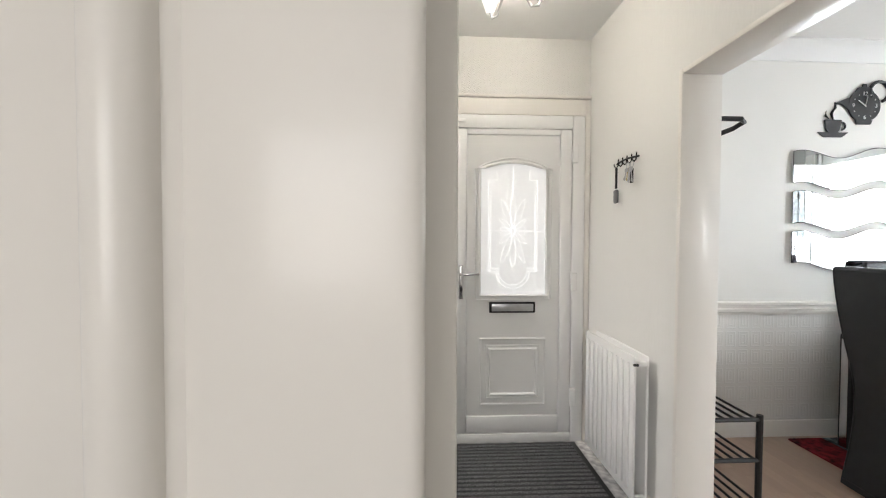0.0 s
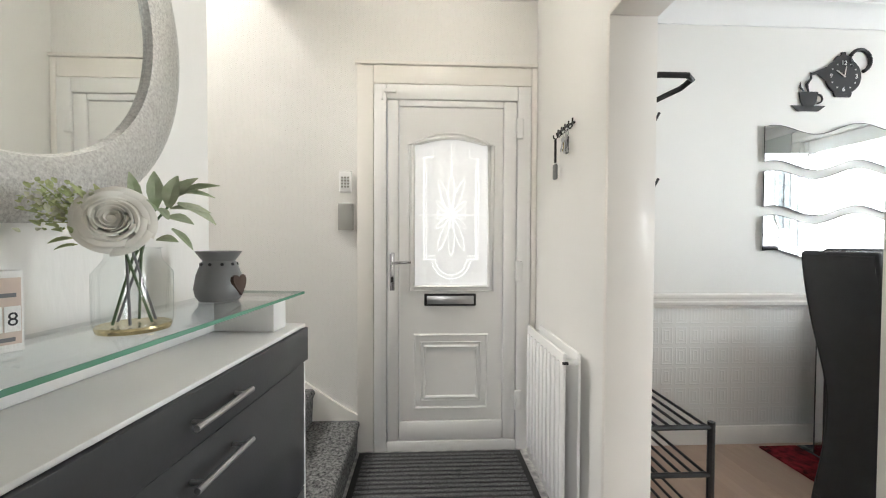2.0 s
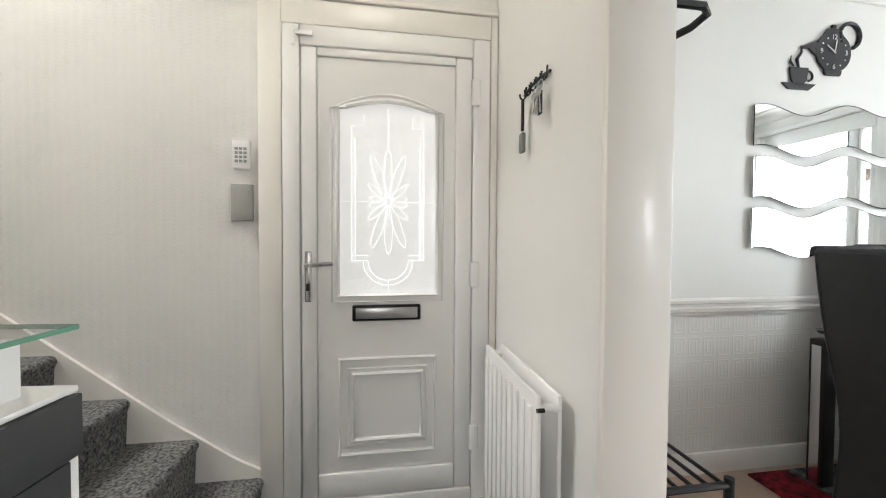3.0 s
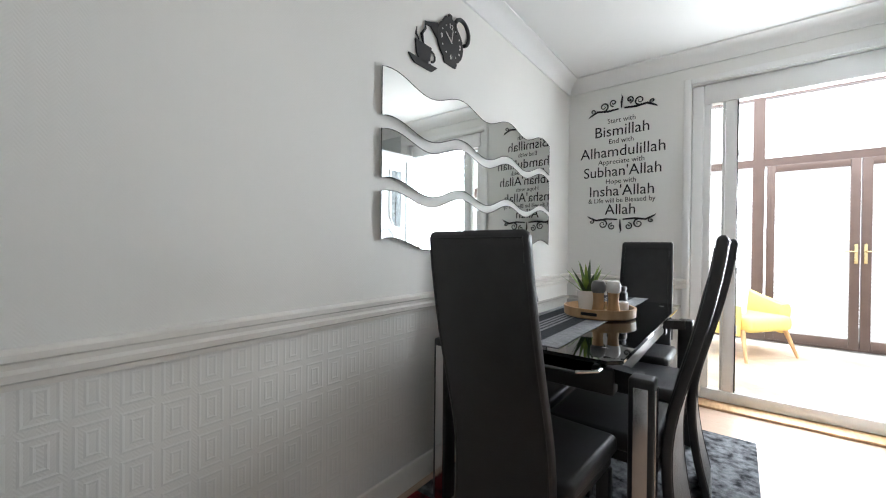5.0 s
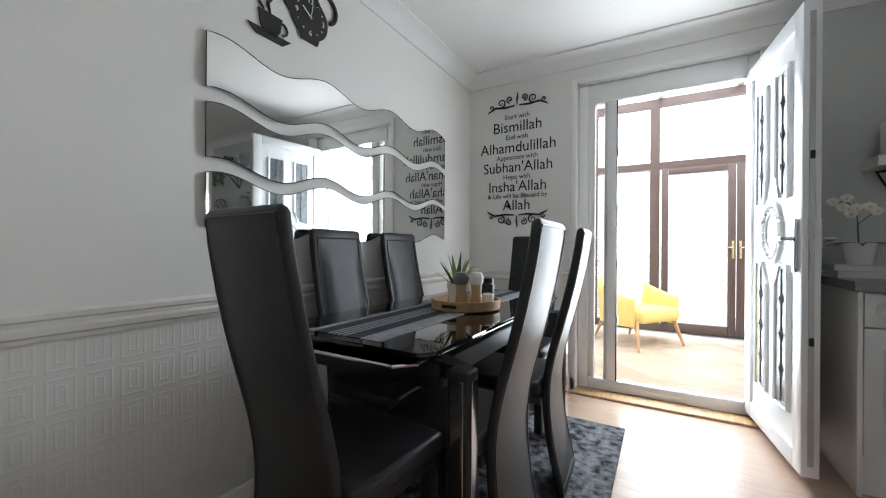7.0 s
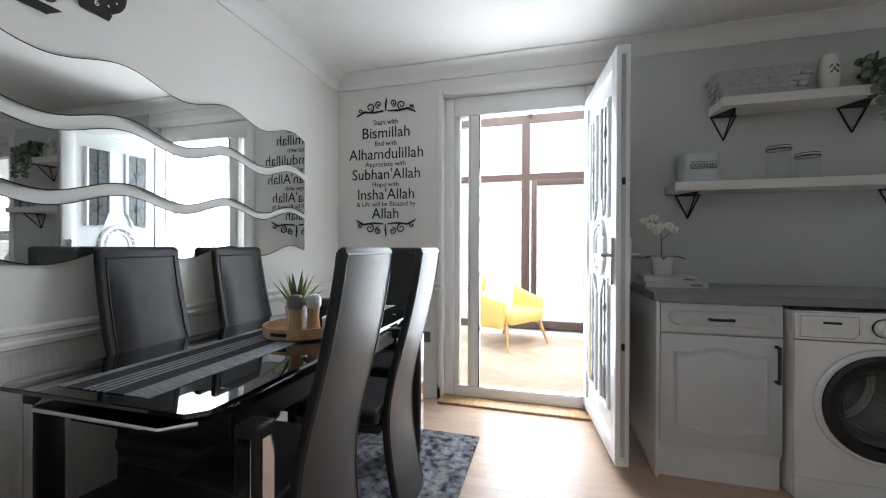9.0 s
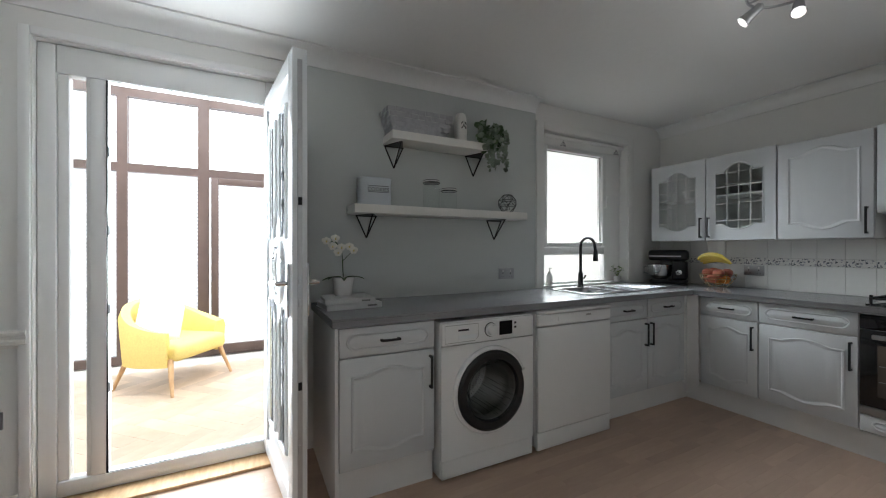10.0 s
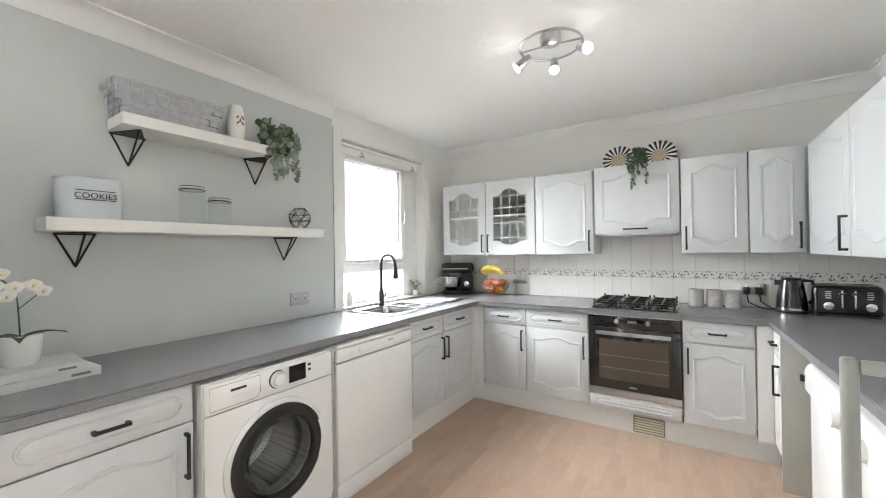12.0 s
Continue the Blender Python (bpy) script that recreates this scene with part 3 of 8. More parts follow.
ob = thing("spare_keys", (PX0 - 0.030, 1.985, 1.612), label="pair of steel keys on a ring with a dark tag", category="keys")
part("ring", tube(bmesh.new(), [(0, u, v) for u, v in arc(0, -0.016, 0.015, 0, 345, 16)], 0.0016, 5, closed=True), STEEL, ob)
part("tag", B(-0.004, -0.013, -0.105, 0.002, 0.011, -0.036, 0.002), BLACK, ob)
for i, a in enumerate((-10, 12)):
    bm = bmesh.new()
    prism(bm, arc(0, -0.012, 0.012, 0, 342, 16), -0.001, 0.001, "yz")
    box(bm, -0.0009, -0.003, -0.075, 0.0009, 0.003, -0.023)
    box(bm, -0.0009, 0.003, -0.070, 0.0009, 0.008, -0.055)
    move(bm, pose(-0.004 - 0.002 * i, 0, -0.028, a, 0, 6 * i))
    part("key_blade", bm, STEEL, ob)

# ---- stairs ----
stairs = thing("staircase", (0, 0, 0), label="straight flight of stairs covered in dark grey speckled carpet", category="stairs", kind="structure")
for i in range(10):
    x1 = -0.215 - 0.238 * i
    z1 = 0.175 + 0.175 * i
    bm = bmesh.new()
    y0, y1 = 1.662, NY - 0.018
    nose = [(x1 - 0.27, 0.0 if i == 0 else z1 - 0.175), (x1 - 0.012, 0.0 if i == 0 else z1 - 0.175), (x1 - 0.006, z1 - 0.05)] + arc(x1 - 0.018, z1 - 0.022, 0.022, -40, 90, 6) + [(x1 - 0.27, z1)]
    prism(bm, nose, y0, y1)
    part("step", bm, CARPET, stairs)
bm = bmesh.new()
prism(bm, [(-0.215, 0.0), (-0.215, 0.20), (-0.30, 0.245), (-0.55, 0.42), (-2.9, 2.26), (-2.9, 1.9)], NY - 0.016, NY - 0.001)
part("string_board", bm, GLOSS, stairs, "white painted stair string against the wall")

# ---- sideboard ----
SB = thing("sideboard", (-0.205, 1.571, 0), -5, label="white sideboard with satin black drawers and a glass top", category="sideboard")
y0, y1, xf, xb = -0.885, -0.016, 0.0, -0.240
part("carcass", B(xb, y0, 0.03, xf - 0.024, y1, 0.898, 0.002), UNIT_WHITE, SB)
part("side_panel", B(xb, y1 + 0.0005, 0.0, xf - 0.004, y1 + 0.016, 0.898, 0.002), UNIT_WHITE, SB)
part("side_panel", B(xb, y0 - 0.016, 0.0, xf - 0.004, y0 - 0.0005, 0.898, 0.002), UNIT_WHITE, SB)
part("top_panel", B(xb, y0 - 0.016, 0.8985, xf - 0.002, y1 + 0.016, 0.908, 0.002), UNIT_WHITE, SB)
part("back_riser", B(xb, y0 + 0.02, 0.9085, xb + 0.04, y1 - 0.03, 0.992, 0.002), UNIT_WHITE, SB)
part("riser", B(xb + 0.03, y1 - 0.10, 0.9085, xf - 0.04, y1 - 0.03, 0.992, 0.002), UNIT_WHITE, SB)
part("riser", B(xb + 0.03, y0 + 0.02, 0.9085, xf - 0.04, y0 + 0.09, 0.992, 0.002), UNIT_WHITE, SB)
gl = part("glass_top", B(xb + 0.002, y0 - 0.01, 0.9925, xf - 0.012, y1 + 0.028, 1.000, 0.001), GLASS_GREEN, SB, "clear glass shelf with a green edge")
gl.visible_shadow = False
bm = bmesh.new()
box(bm, xf - 0.0118, y0 - 0.01, 0.9925, xf - 0.0105, y1 + 0.028, 1.000)
box(bm, xb + 0.002, y1 + 0.0282, 0.9925, xf - 0.0105, y1 + 0.0292, 1.000)
part("glass_edge", bm, GLASS_EDGE, gl)
zs = [(0.803, 0.897, 0.006), (0.442, 0.798, 0.0), (0.05, 0.437, 0.0)]
for a, c, out in zs:
    dr = part("drawer_front", B(xf - 0.022, y0 + 0.004, a, xf + out, y1 - 0.002 + 2.5 * out, c, 0.002), SATIN_BLACK, SB, "satin black drawer front")
for z in (0.849, 0.747):
    for yc in (-0.425,):
        hd = part("drawer_handle", tube(bmesh.new(), [(xf + 0.028, yc - 0.082, z), (xf + 0.028, yc + 0.082, z)], 0.006, 10), STEEL, SB, "brushed steel bar handle")
        for s in (-0.06, 0.06):
            part("handle_post", tube(bmesh.new(), [(xf + 0.001, yc + s, z), (xf + 0.028, yc + s, z)], 0.0045, 8), STEEL, hd)

# ---- round mirror over the sideboard ----
rm = thing("round_mirror", (-0.529, 1.072, 1.608), label="round wall mirror with a wide silver crackle glitter frame", category="mirror")
bm = bmesh.new()
prof = [(0.315, 0.004), (0.322, 0.022), (0.345, 0.027), (0.41, 0.024), (0.432, 0.014), (0.432, 0.0)]
lathe(bm, [(r, z) for r, z in prof], 64)
bmesh.ops.delete(bm, geom=[f for f in bm.faces if len(f.verts) > 4], context="FACES_ONLY")
move(bm, Matrix.Rotation(radians(90), 4, "Y"))
part("mirror_frame", bm, SILVER_GLITTER, rm, "silver crackle glitter ring")
bm = bmesh.new()
prism(bm, arc(0, 0, 0.318, 0, 357.5, 143), 0.004, 0.010, "yz")
part("mirror_glass", bm, MIRROR, rm)

# ---- patio door ----
pd = thing("patio_door_frame", (0, 0, 0), label="white patio door frame with a narrow side light", category="door frame", kind="structure")
FX0, FX1 = 4.225, 4.295
bm = bmesh.new()
box(bm, FX0, 1.575, 0.02, FX1, 1.642, 2.222, 0.005)
box(bm, FX0, 0.603, 0.02, FX1, 0.655, 2.222, 0.005)
box(bm, FX0, 0.657, 2.085, FX1, 1.573, 2.222, 0.005)
box(bm, FX0, 0.657, 0.02, FX1, 1.573, 0.095, 0.005)
box(bm, FX0, 1.385, 0.097, FX1, 1.450, 2.083, 0.005)
box(bm, FX0 + 0.012, 1.452, 0.097, FX1, 1.468, 2.083, 0.003)
box(bm, FX0 + 0.012, 1.532, 0.097, FX1, 1.573, 2.083, 0.003)
part("frame", bm, PVC, pd)
part("gasket", tube(bmesh.new(), [(FX0 - 0.001, 1.383, 0.099), (FX0 - 0.001, 1.383, 2.081), (FX0 - 0.001, 0.657, 2.081), (FX0 - 0.001, 0.657, 0.099)], 0.005, 6, closed=True), RUBBER, pd, "black rubber seal")
p = part("side_glass", B(FX0 + 0.03, 1.469, 0.11, FX0 + 0.036, 1.531, 2.07), GLASS, pd)
p.visible_shadow = False
bm = bmesh.new()
for z in (0.5, 0.9, 1.3, 1.7):
    box(bm, FX0 + 0.012, 1.375, z, FX1 - 0.02, 1.384, z + 0.05, 0.002)
part("lock_keep", bm, STEEL, pd)
bm = bmesh.new()
box(bm, EX - 0.016, 1.648, 0.0, EX - 0.001, 1.69, 2.268, 0.005)
box(bm, EX - 0.016, 0.52, 2.228, EX - 0.001, 1.647, 2.268, 0.005)
solid("trim_patio_door", bm, PVC, "white trim round the patio door", "trim")
bm = B(EX - 0.10, 0.60, 0.0, FX1 + 0.14, 1.66, 0.018, 0.004)
solid("door_sill", bm, WOOD, "worn wooden sill under the patio door", "sill")

# open leaf, hinged at the frame's kitchen side
leaf = thing("patio_door_leaf", (4.215, 0.665, 0.0), 186.3, label="open white panelled patio door with four leaded glass lights", category="door")
LW, LZ0, LZ1, LT = 0.742, 0.055, 2.10, 0.065
bm = bmesh.new()
# the leaf lies along local x from the hinge, its outer face at local y = 0
box(bm, 0, 0, LZ0, 0.085, LT, LZ1, 0.006)
box(bm, LW - 0.085, 0, LZ0, LW, LT, LZ1, 0.006)
box(bm, 0.086, 0, LZ1 - 0.085, LW - 0.086, LT, LZ1, 0.006)
box(bm, 0.086, 0, LZ0, LW - 0.086, LT, LZ0 + 0.085, 0.006)
part("leaf_frame", bm, PVC_GREY, leaf)
part("leaf_panel", B(0.087, 0.014, LZ0 + 0.086, LW - 0.087, LT - 0.014, LZ1 - 0.086), PVC_GREY, leaf)
lx = LW / 2
LEAD = material("lead_strip", (0.20, 0.20, 0.21), 0.5, 0.6, vary=0.1)
AMBER = material("amber_glass", (0.55, 0.42, 0.10), 0.2, vary=0.1, scale=30)
PANE_GREY = material("textured_pane", (0.16, 0.18, 0.19), 0.18, vary=0.25, scale=40, bump=0.8, bump_scale=70)
for face, yv, s in (("outer", 0.014, -1), ("inner", LT - 0.014, 1)):
    for sx in (-1, 1):
        for zz0, zz1, low in ((1.28, 1.90, False), (0.28, 0.96, True)):
            x0, x1 = lx + sx * 0.06, lx + sx * 0.215
            x0, x1 = min(x0, x1), max(x0, x1)
            cut = 0.11
            inner = x0 if sx > 0 else x1
            outer = x1 if sx > 0 else x0
            if low:
                loop = [(outer, zz0), (outer, zz1), (inner + sx * 0.05, zz1), (inner, zz1 - cut), (inner, zz0)]
            else:
                loop = [(outer, zz1), (outer, zz0), (inner + sx * 0.05, zz0), (inner, zz0 + cut), (inner, zz1)]
            bm = bmesh.new()
            tube(bm, [(u, yv, v) for u, v in loop], 0.016, 8, closed=True)
            fr = part("light_frame", bm, PVC_GREY, leaf)
            part("light_pane", prism(bmesh.new(), loop, yv + s * 0.002, yv + s * 0.006), PANE_GREY, fr, "dark textured glass")
            bm = bmesh.new()
            mx = (x0 + x1) / 2
            tube(bm, [(mx, yv + s * 0.008, zz0 + 0.02), (mx, yv + s * 0.008, zz1 - 0.02)], 0.003, 5)
            for k in range(3):
                zc = zz0 + (zz1 - zz0) * (0.25 + 0.25 * k)
                tube(bm, [(mx - 0.022, yv + s * 0.008, zc), (mx, yv + s * 0.008, zc + 0.035), (mx + 0.022, yv + s * 0.008, zc), (mx, yv + s * 0.008, zc - 0.035)], 0.003, 5, closed=True)
            part("lead_line", bm, LEAD, fr)
            if low:
                part("amber_strip", B(outer - (0.03 if sx > 0 else 0), yv + s * 0.0062 - 0.0004, zz0 + 0.02, outer + (0 if sx > 0 else 0.03), yv + s * 0.0062 + 0.0004, zz1 - 0.05), AMBER, fr)
    bm = bmesh.new()
    for r0, rr in ((0.125, 0.018), (0.085, 0.010)):
        tube(bm, [(u, yv, v) for u, v in arc(lx, 1.12, r0, 0, 352, 40, r0 * 1.25)], rr, 8, closed=True)
    med = part("medallion", bm, PVC_GREY, leaf)
    for k in range(18):
        a = radians(k * 20)
        part("bead", lathe(bmesh.new(), [(0.001, -0.010), (0.010, -0.004), (0.010, 0.004), (0.001, 0.010)], 8, (lx + 0.105 * math.cos(a), yv + s * 0.006, 1.12 + 0.13 * math.sin(a))), PVC_GREY, med)
    bm = bmesh.new()
    box(bm, LW - 0.060, min(yv + s * 0.016, yv + s * 0.030), 0.93, LW - 0.026, max(yv + s * 0.016, yv + s * 0.030), 1.17, 0.006)
    hb = part("handle_plate", bm, CHROME, leaf)
    part("lever", tube(bmesh.new(), [(LW - 0.043, yv + s * 0.03, 1.08), (LW - 0.043, yv + s * 0.068, 1.08), (LW - 0.17, yv + s * 0.072, 1.075)], 0.010, 8), CHROME, hb)
bm = bmesh.new()
box(bm, LW + 0.0005, 0.022, LZ0 + 0.05, LW + 0.004, 0.042, LZ1 - 0.05)
strip = part("lock_strip", bm, STEEL, leaf)
for z in (0.35, 0.62, 0.98, 1.08, 1.42, 1.75, 1.95):
    part("lock_bolt", B(LW + 0.0045, 0.024, z, LW + 0.010, 0.040, z + 0.035, 0.002), BLACK_METAL if z in (0.62, 1.42) else STEEL, strip)

# ---- conservatory beyond the patio door ----
CX0, CX1, CY0, CY1, CZ = EX + 0.26, 6.85, -0.6, 3.4, 0.0
solid("floor_conservatory_base", B(CX0 - 0.01, CY0, -0.10, CX1 + 0.1, CY1, -0.012), GROUT, "screed under the conservatory floor", "floor")
bm = bmesh.new()
for y0, y1 in ((1.14, 1.25), (-0.6, -0.46), (3.3, 3.4), (1.88, 1.97)):
    box(bm, CX1, y0, 0.0, CX1 + 0.08, y1, 2.9)
box(bm, CX1 + 0.002, CY0, 2.05, CX1 + 0.078, CY1, 2.14)
box(bm, CX1 + 0.002, CY0, 0.0, CX1 + 0.078, CY1, 0.09)
box(bm, CX1 + 0.002, CY0, 2.85, CX1 + 0.078, CY1, 2.95)
solid("conservatory_frame", bm, BROWN, "brown window frame at the end of the conservatory", "window frame")
for y0, y1 in ((-0.40, 0.355), (0.365, 1.12)):
    d = thing("conservatory_door", (CX1, 0, 0), label="brown framed glazed conservatory door with a white pleated blind", category="door")
    bm = bmesh.new()
    box(bm, -0.025, y0, 0.03, 0.035, y0 + 0.075, 2.045, 0.004)
    box(bm, -0.025, y1 - 0.075, 0.03, 0.035, y1, 2.045, 0.004)
    box(bm, -0.025, y0 + 0.076, 1.97, 0.035, y1 - 0.076, 2.045, 0.004)
    box(bm, -0.025, y0 + 0.076, 0.03, 0.035, y1 - 0.076, 0.12, 0.004)
    part("door_frame", bm, BROWN, d)
    bl = bmesh.new()
    nz = 46
    for k in range(nz):
        za, zb = 0.125 + (1.965 - 0.125) * k / nz, 0.125 + (1.965 - 0.125) * (k + 1) / nz
        a = [bl.verts.new((0.0, yq, za)) for yq in (y0 + 0.077, y1 - 0.077)]
        c = [bl.verts.new((-0.014, yq, (za + zb) / 2)) for yq in (y0 + 0.077, y1 - 0.077)]
        e = [bl.verts.new((0.0, yq, zb)) for yq in (y0 + 0.077, y1 - 0.077)]
        bl.faces.new((a[0], a[1], c[1], c[0]))
        bl.faces.new((c[0], c[1], e[1], e[0]))
    part("pleated_blind", bl, BLIND, d, "white pleated blind glowing with daylight", smooth=False)
    yh = y0 + 0.03 if y0 > 0.2 else y1 - 0.03
    hp = part("handle_plate", B(-0.036, yh - 0.014, 0.93, -0.0255, yh + 0.014, 1.14, 0.004), BRASS, d, "polished brass handle")
    part("lever", tube(bmesh.new(), [(-0.036, yh, 1.06), (-0.065, yh, 1.06), (-0.067, yh + (0.09 if y0 > 0.2 else -0.09), 1.06)], 0.008, 8), BRASS, hp)
bl = bmesh.new()
for y0, y1 in ((1.252, 1.878), (1.972, 3.298)):
    for k in range(46):
        za, zb = 0.095 + 1.95 * k / 46, 0.095 + 1.95 * (k + 1) / 46
        a = [bl.verts.new((CX1 + 0.03, yq, za)) for yq in (y0, y1)]
        c = [bl.verts.new((CX1 + 0.016, yq, (za + zb) / 2)) for yq in (y0, y1)]
        e = [bl.verts.new((CX1 + 0.03, yq, zb)) for yq in (y0, y1)]
        bl.faces.new((a[0], a[1], c[1], c[0]))
        bl.faces.new((c[0], c[1], e[1], e[0]))
tagged(part("pleated_blinds", bl, BLIND, smooth=False), "white pleated blinds drawn over the conservatory windows", "blind", kind="structure")
solid("wall_conservatory_south", B(CX0, CY0 - 0.1, 0, CX1 + 0.08, CY0, 2.9), PVC, "white side wall of the conservatory", "wall")
solid("wall_conservatory_north", B(CX0, CY1, 0, CX1 + 0.08, CY1 + 0.1, 2.9), PVC, "white side wall of the conservatory", "wall")
bm = bmesh.new()
for yq in (-0.5, 0.3, 1.1, 1.9, 2.7, 3.35):
    box(bm, CX0, yq, 2.95, CX1 + 0.08, yq + 0.06, 3.05)
solid("conservatory_roof_bars", bm, PVC, "white glazing bars of the conservatory roof", "roof")
# added glowing slab, imitates outdoor brightness behind the conservatory
solid("backdrop_outdoors", B(9.5, -8, -1.0, 9.6, 9, 6.0), OUTSIDE, "plain glowing slab standing in for bright outdoors beyond the glass", "backdrop")
solid("ground", B(-40, -40, -0.30, 40, 40, -0.145), GROUT, "pale paved ground outside", "ground")

# ---- wavy mirrors on the dining room's north wall ----


def wave_at(u):
    return 0.028 * math.sin(2 * math.pi * (u / 0.50) + 0.9)


ob = thing("wavy_mirror", (0, 0, 0), label="set of three frameless wavy mirror strips on the wall", category="mirror")
for z0, z1, r0, r1 in ((1.576, 1.772, 1.618, 1.836), (1.325, 1.522, 1.345, 1.575), (1.077, 1.272, 1.098, 1.312)):
    L = 1.695
    topl = [(2.035 + L * i / 60, z1 + (r1 - z1) * i / 60 + wave_at(L * i / 60)) for i in range(61)]
    botl = [(2.035 + L * i / 60, z0 + (r0 - z0) * i / 60 + wave_at(L * i / 60)) for i in range(61)]
    bm = bmesh.new()
    prism(bm, botl + topl[::-1], NY - 0.018, NY - 0.004)
    strip = part("mirror_strip", bm, MIRROR, ob)
    bm = bmesh.new()
    tube(bm, [(u, NY - 0.0175, v) for u, v in botl + topl[::-1]], 0.0022, 5, closed=True)
    part("edge", bm, BLACK_METAL, strip)

# ---- teapot clock and cup ----
ob = thing("teapot_clock", (2.495, NY - 0.001, 2.085), label="black teapot shaped wall clock with white numerals", category="clock")
bm = bmesh.new()
prism(bm, arc(0, 0, 0.105, 0, 350, 35, 0.10), -0.012, -0.002)
part("clock_body", bm, BLACK, ob)
bm = bmesh.new()
prism(bm, [(-0.095, -0.03), (-0.15, 0.01), (-0.185, 0.005), (-0.19, 0.015), (-0.15, 0.03), (-0.10, 0.05)], -0.011, -0.002)
part("spout", bm, BLACK, ob)
part("teapot_handle", tube(bmesh.new(), [(u, -0.007, v) for u, v in arc(0.10, 0.09, 0.062, -70, 215, 24)], 0.010, 8), BLACK, ob)
bm = bmesh.new()
prism(bm, [(-0.06, 0.085), (0.06, 0.085), (0.04, 0.112), (0.012, 0.118), (0.012, 0.135), (-0.012, 0.135), (-0.012, 0.118), (-0.04, 0.112)], -0.011, -0.002)
part("lid", bm, BLACK, ob)
bm = bmesh.new()
prism(bm, [(-0.055, -0.09), (0.055, -0.09), (0.045, -0.115), (-0.045, -0.115)], -0.011, -0.002)
part("foot", bm, BLACK, ob)
flat_n = Matrix.Rotation(radians(90), 4, "X")
for txt, u, v in (("12", 0, 0.062), ("3", 0.075, -0.012), ("6", 0, -0.085), ("9", -0.075, -0.012)):
    lettering("numeral", txt, 0.035, WHITE_CERAMIC, ob, pose(u, -0.0135, v) @ flat_n)
for k in range(12):
    if k % 3:
        a = radians(90 - k * 30)
        part("hour_dot", B(0.078 * math.cos(a) - 0.003, -0.0145, 0.074 * math.sin(a) - 0.003, 0.078 * math.cos(a) + 0.003, -0.0125, 0.074 * math.sin(a) + 0.003), WHITE_CERAMIC, ob)
part("hand", tube(bmesh.new(), [(0.006, -0.016, -0.006), (-0.045, -0.016, 0.03)], 0.003, 6), WHITE_CERAMIC, ob)
part("hand", tube(bmesh.new(), [(0.0, -0.016, -0.008), (0.012, -0.016, 0.055)], 0.0022, 6), WHITE_CERAMIC, ob)
ob = thing("cup_wall_art", (2.295, NY - 0.001, 1.905), label="black teacup and saucer wall ornament with rising steam", category="wall ornament")
bm = bmesh.new()
prism(bm, [(-0.055, 0.09), (0.055, 0.09), (0.045, 0.03), (0.025, 0.005), (-0.025, 0.005), (-0.045, 0.03)], -0.010, -0.002)
part("cup", bm, BLACK, ob)
part("cup_handle", tube(bmesh.new(), [(u, -0.006, v) for u, v in arc(0.058, 0.052, 0.024, -90, 90, 12)], 0.005, 6), BLACK, ob)
bm = bmesh.new()
prism(bm, [(-0.10, 0.012), (0.10, 0.012), (0.06, -0.018), (-0.06, -0.018)], -0.010, -0.002)
part("saucer", bm, BLACK, ob)
part("steam", tube(bmesh.new(), [(0.0, -0.006, 0.09), (-0.012, -0.006, 0.13), (0.014, -0.006, 0.165), (0.010, -0.006, 0.20)], [0.004, 0.008, 0.006, 0.002], 6), BLACK, ob)
part("steam", tube(bmesh.new(), [(-0.028, -0.006, 0.095), (-0.05, -0.006, 0.115), (-0.046, -0.006, 0.145)], [0.003, 0.006, 0.002], 6), BLACK, ob)

# ---- wall lettering by the patio door ----
ob = thing("wall_lettering", (EX - 0.001, 2.107, 0), -90, label="black lettering and scrolls stuck on the white wall", category="wall decal")
lines = [("Start with", 0.052, 1.985), ("Bismillah", 0.115, 1.885), ("End with", 0.052, 1.825), ("Alhamdulillah", 0.115, 1.725), ("Appreciate with", 0.052, 1.668),
         ("Subhan'Allah", 0.112, 1.572), ("Hope with", 0.052, 1.515), ("Insha'Allah", 0.112, 1.420), ("& Life will be Blessed by", 0.050, 1.368), ("Allah", 0.112, 1.275)]
for txt, size, z in lines:
    t_ob = lettering("text_line", txt, size * 1.055, BLACK, ob, pose(0, -0.002, 1.797 + (z - 1.725) * 1.02) @ Matrix.Rotation(radians(90), 4, "X"))
    t_ob.scale.x = 0.95


def spiral(cx, cz, r, turns, start, flip):
    out = []
    for i in range(26):
        f = i / 25
        a = start + flip * turns * 2 * math.pi * f
        out.append((cx + r * (1 - 0.82 * f) * math.cos(a), -0.003, cz + r * (1 - 0.82 * f) * math.sin(a)))
    return out


for zc, up in ((2.165, 1), (1.297, -1)):
    bm = bmesh.new()
    for s in (-1, 1):
        tube(bm, spiral(s * 0.13, zc + up * 0.035, 0.035, 1.4, radians(-90 * up), -s * up), [0.0065 - 0.00016 * i for i in range(26)], 6)
        tube(bm, spiral(s * 0.06, zc + up * 0.055, 0.028, 1.3, radians(-90 * up), s * up), 0.0048, 6)
        tube(bm, [(s * 0.02, -0.003, zc), (s * 0.10, -0.003, zc - up * 0.006), (s * 0.18, -0.003, zc + up * 0.004), (s * 0.235, -0.003, zc - up * 0.022), (s * 0.25, -0.003, zc - up * 0.035)], [0.006, 0.008, 0.008, 0.006, 0.001], 6)
        tube(bm, spiral(s * 0.215, zc + up * 0.012, 0.020, 1.1, radians(-90 * up), -s * up), 0.0048, 6)
    tube(bm, [(0, -0.003, zc), (0, -0.003, zc + up * 0.05), (0.006, -0.003, zc + up * 0.085), (0, -0.003, zc + up * 0.105)], [0.003, 0.008, 0.006, 0.001], 6)
    part("scroll", bm, BLACK, ob)

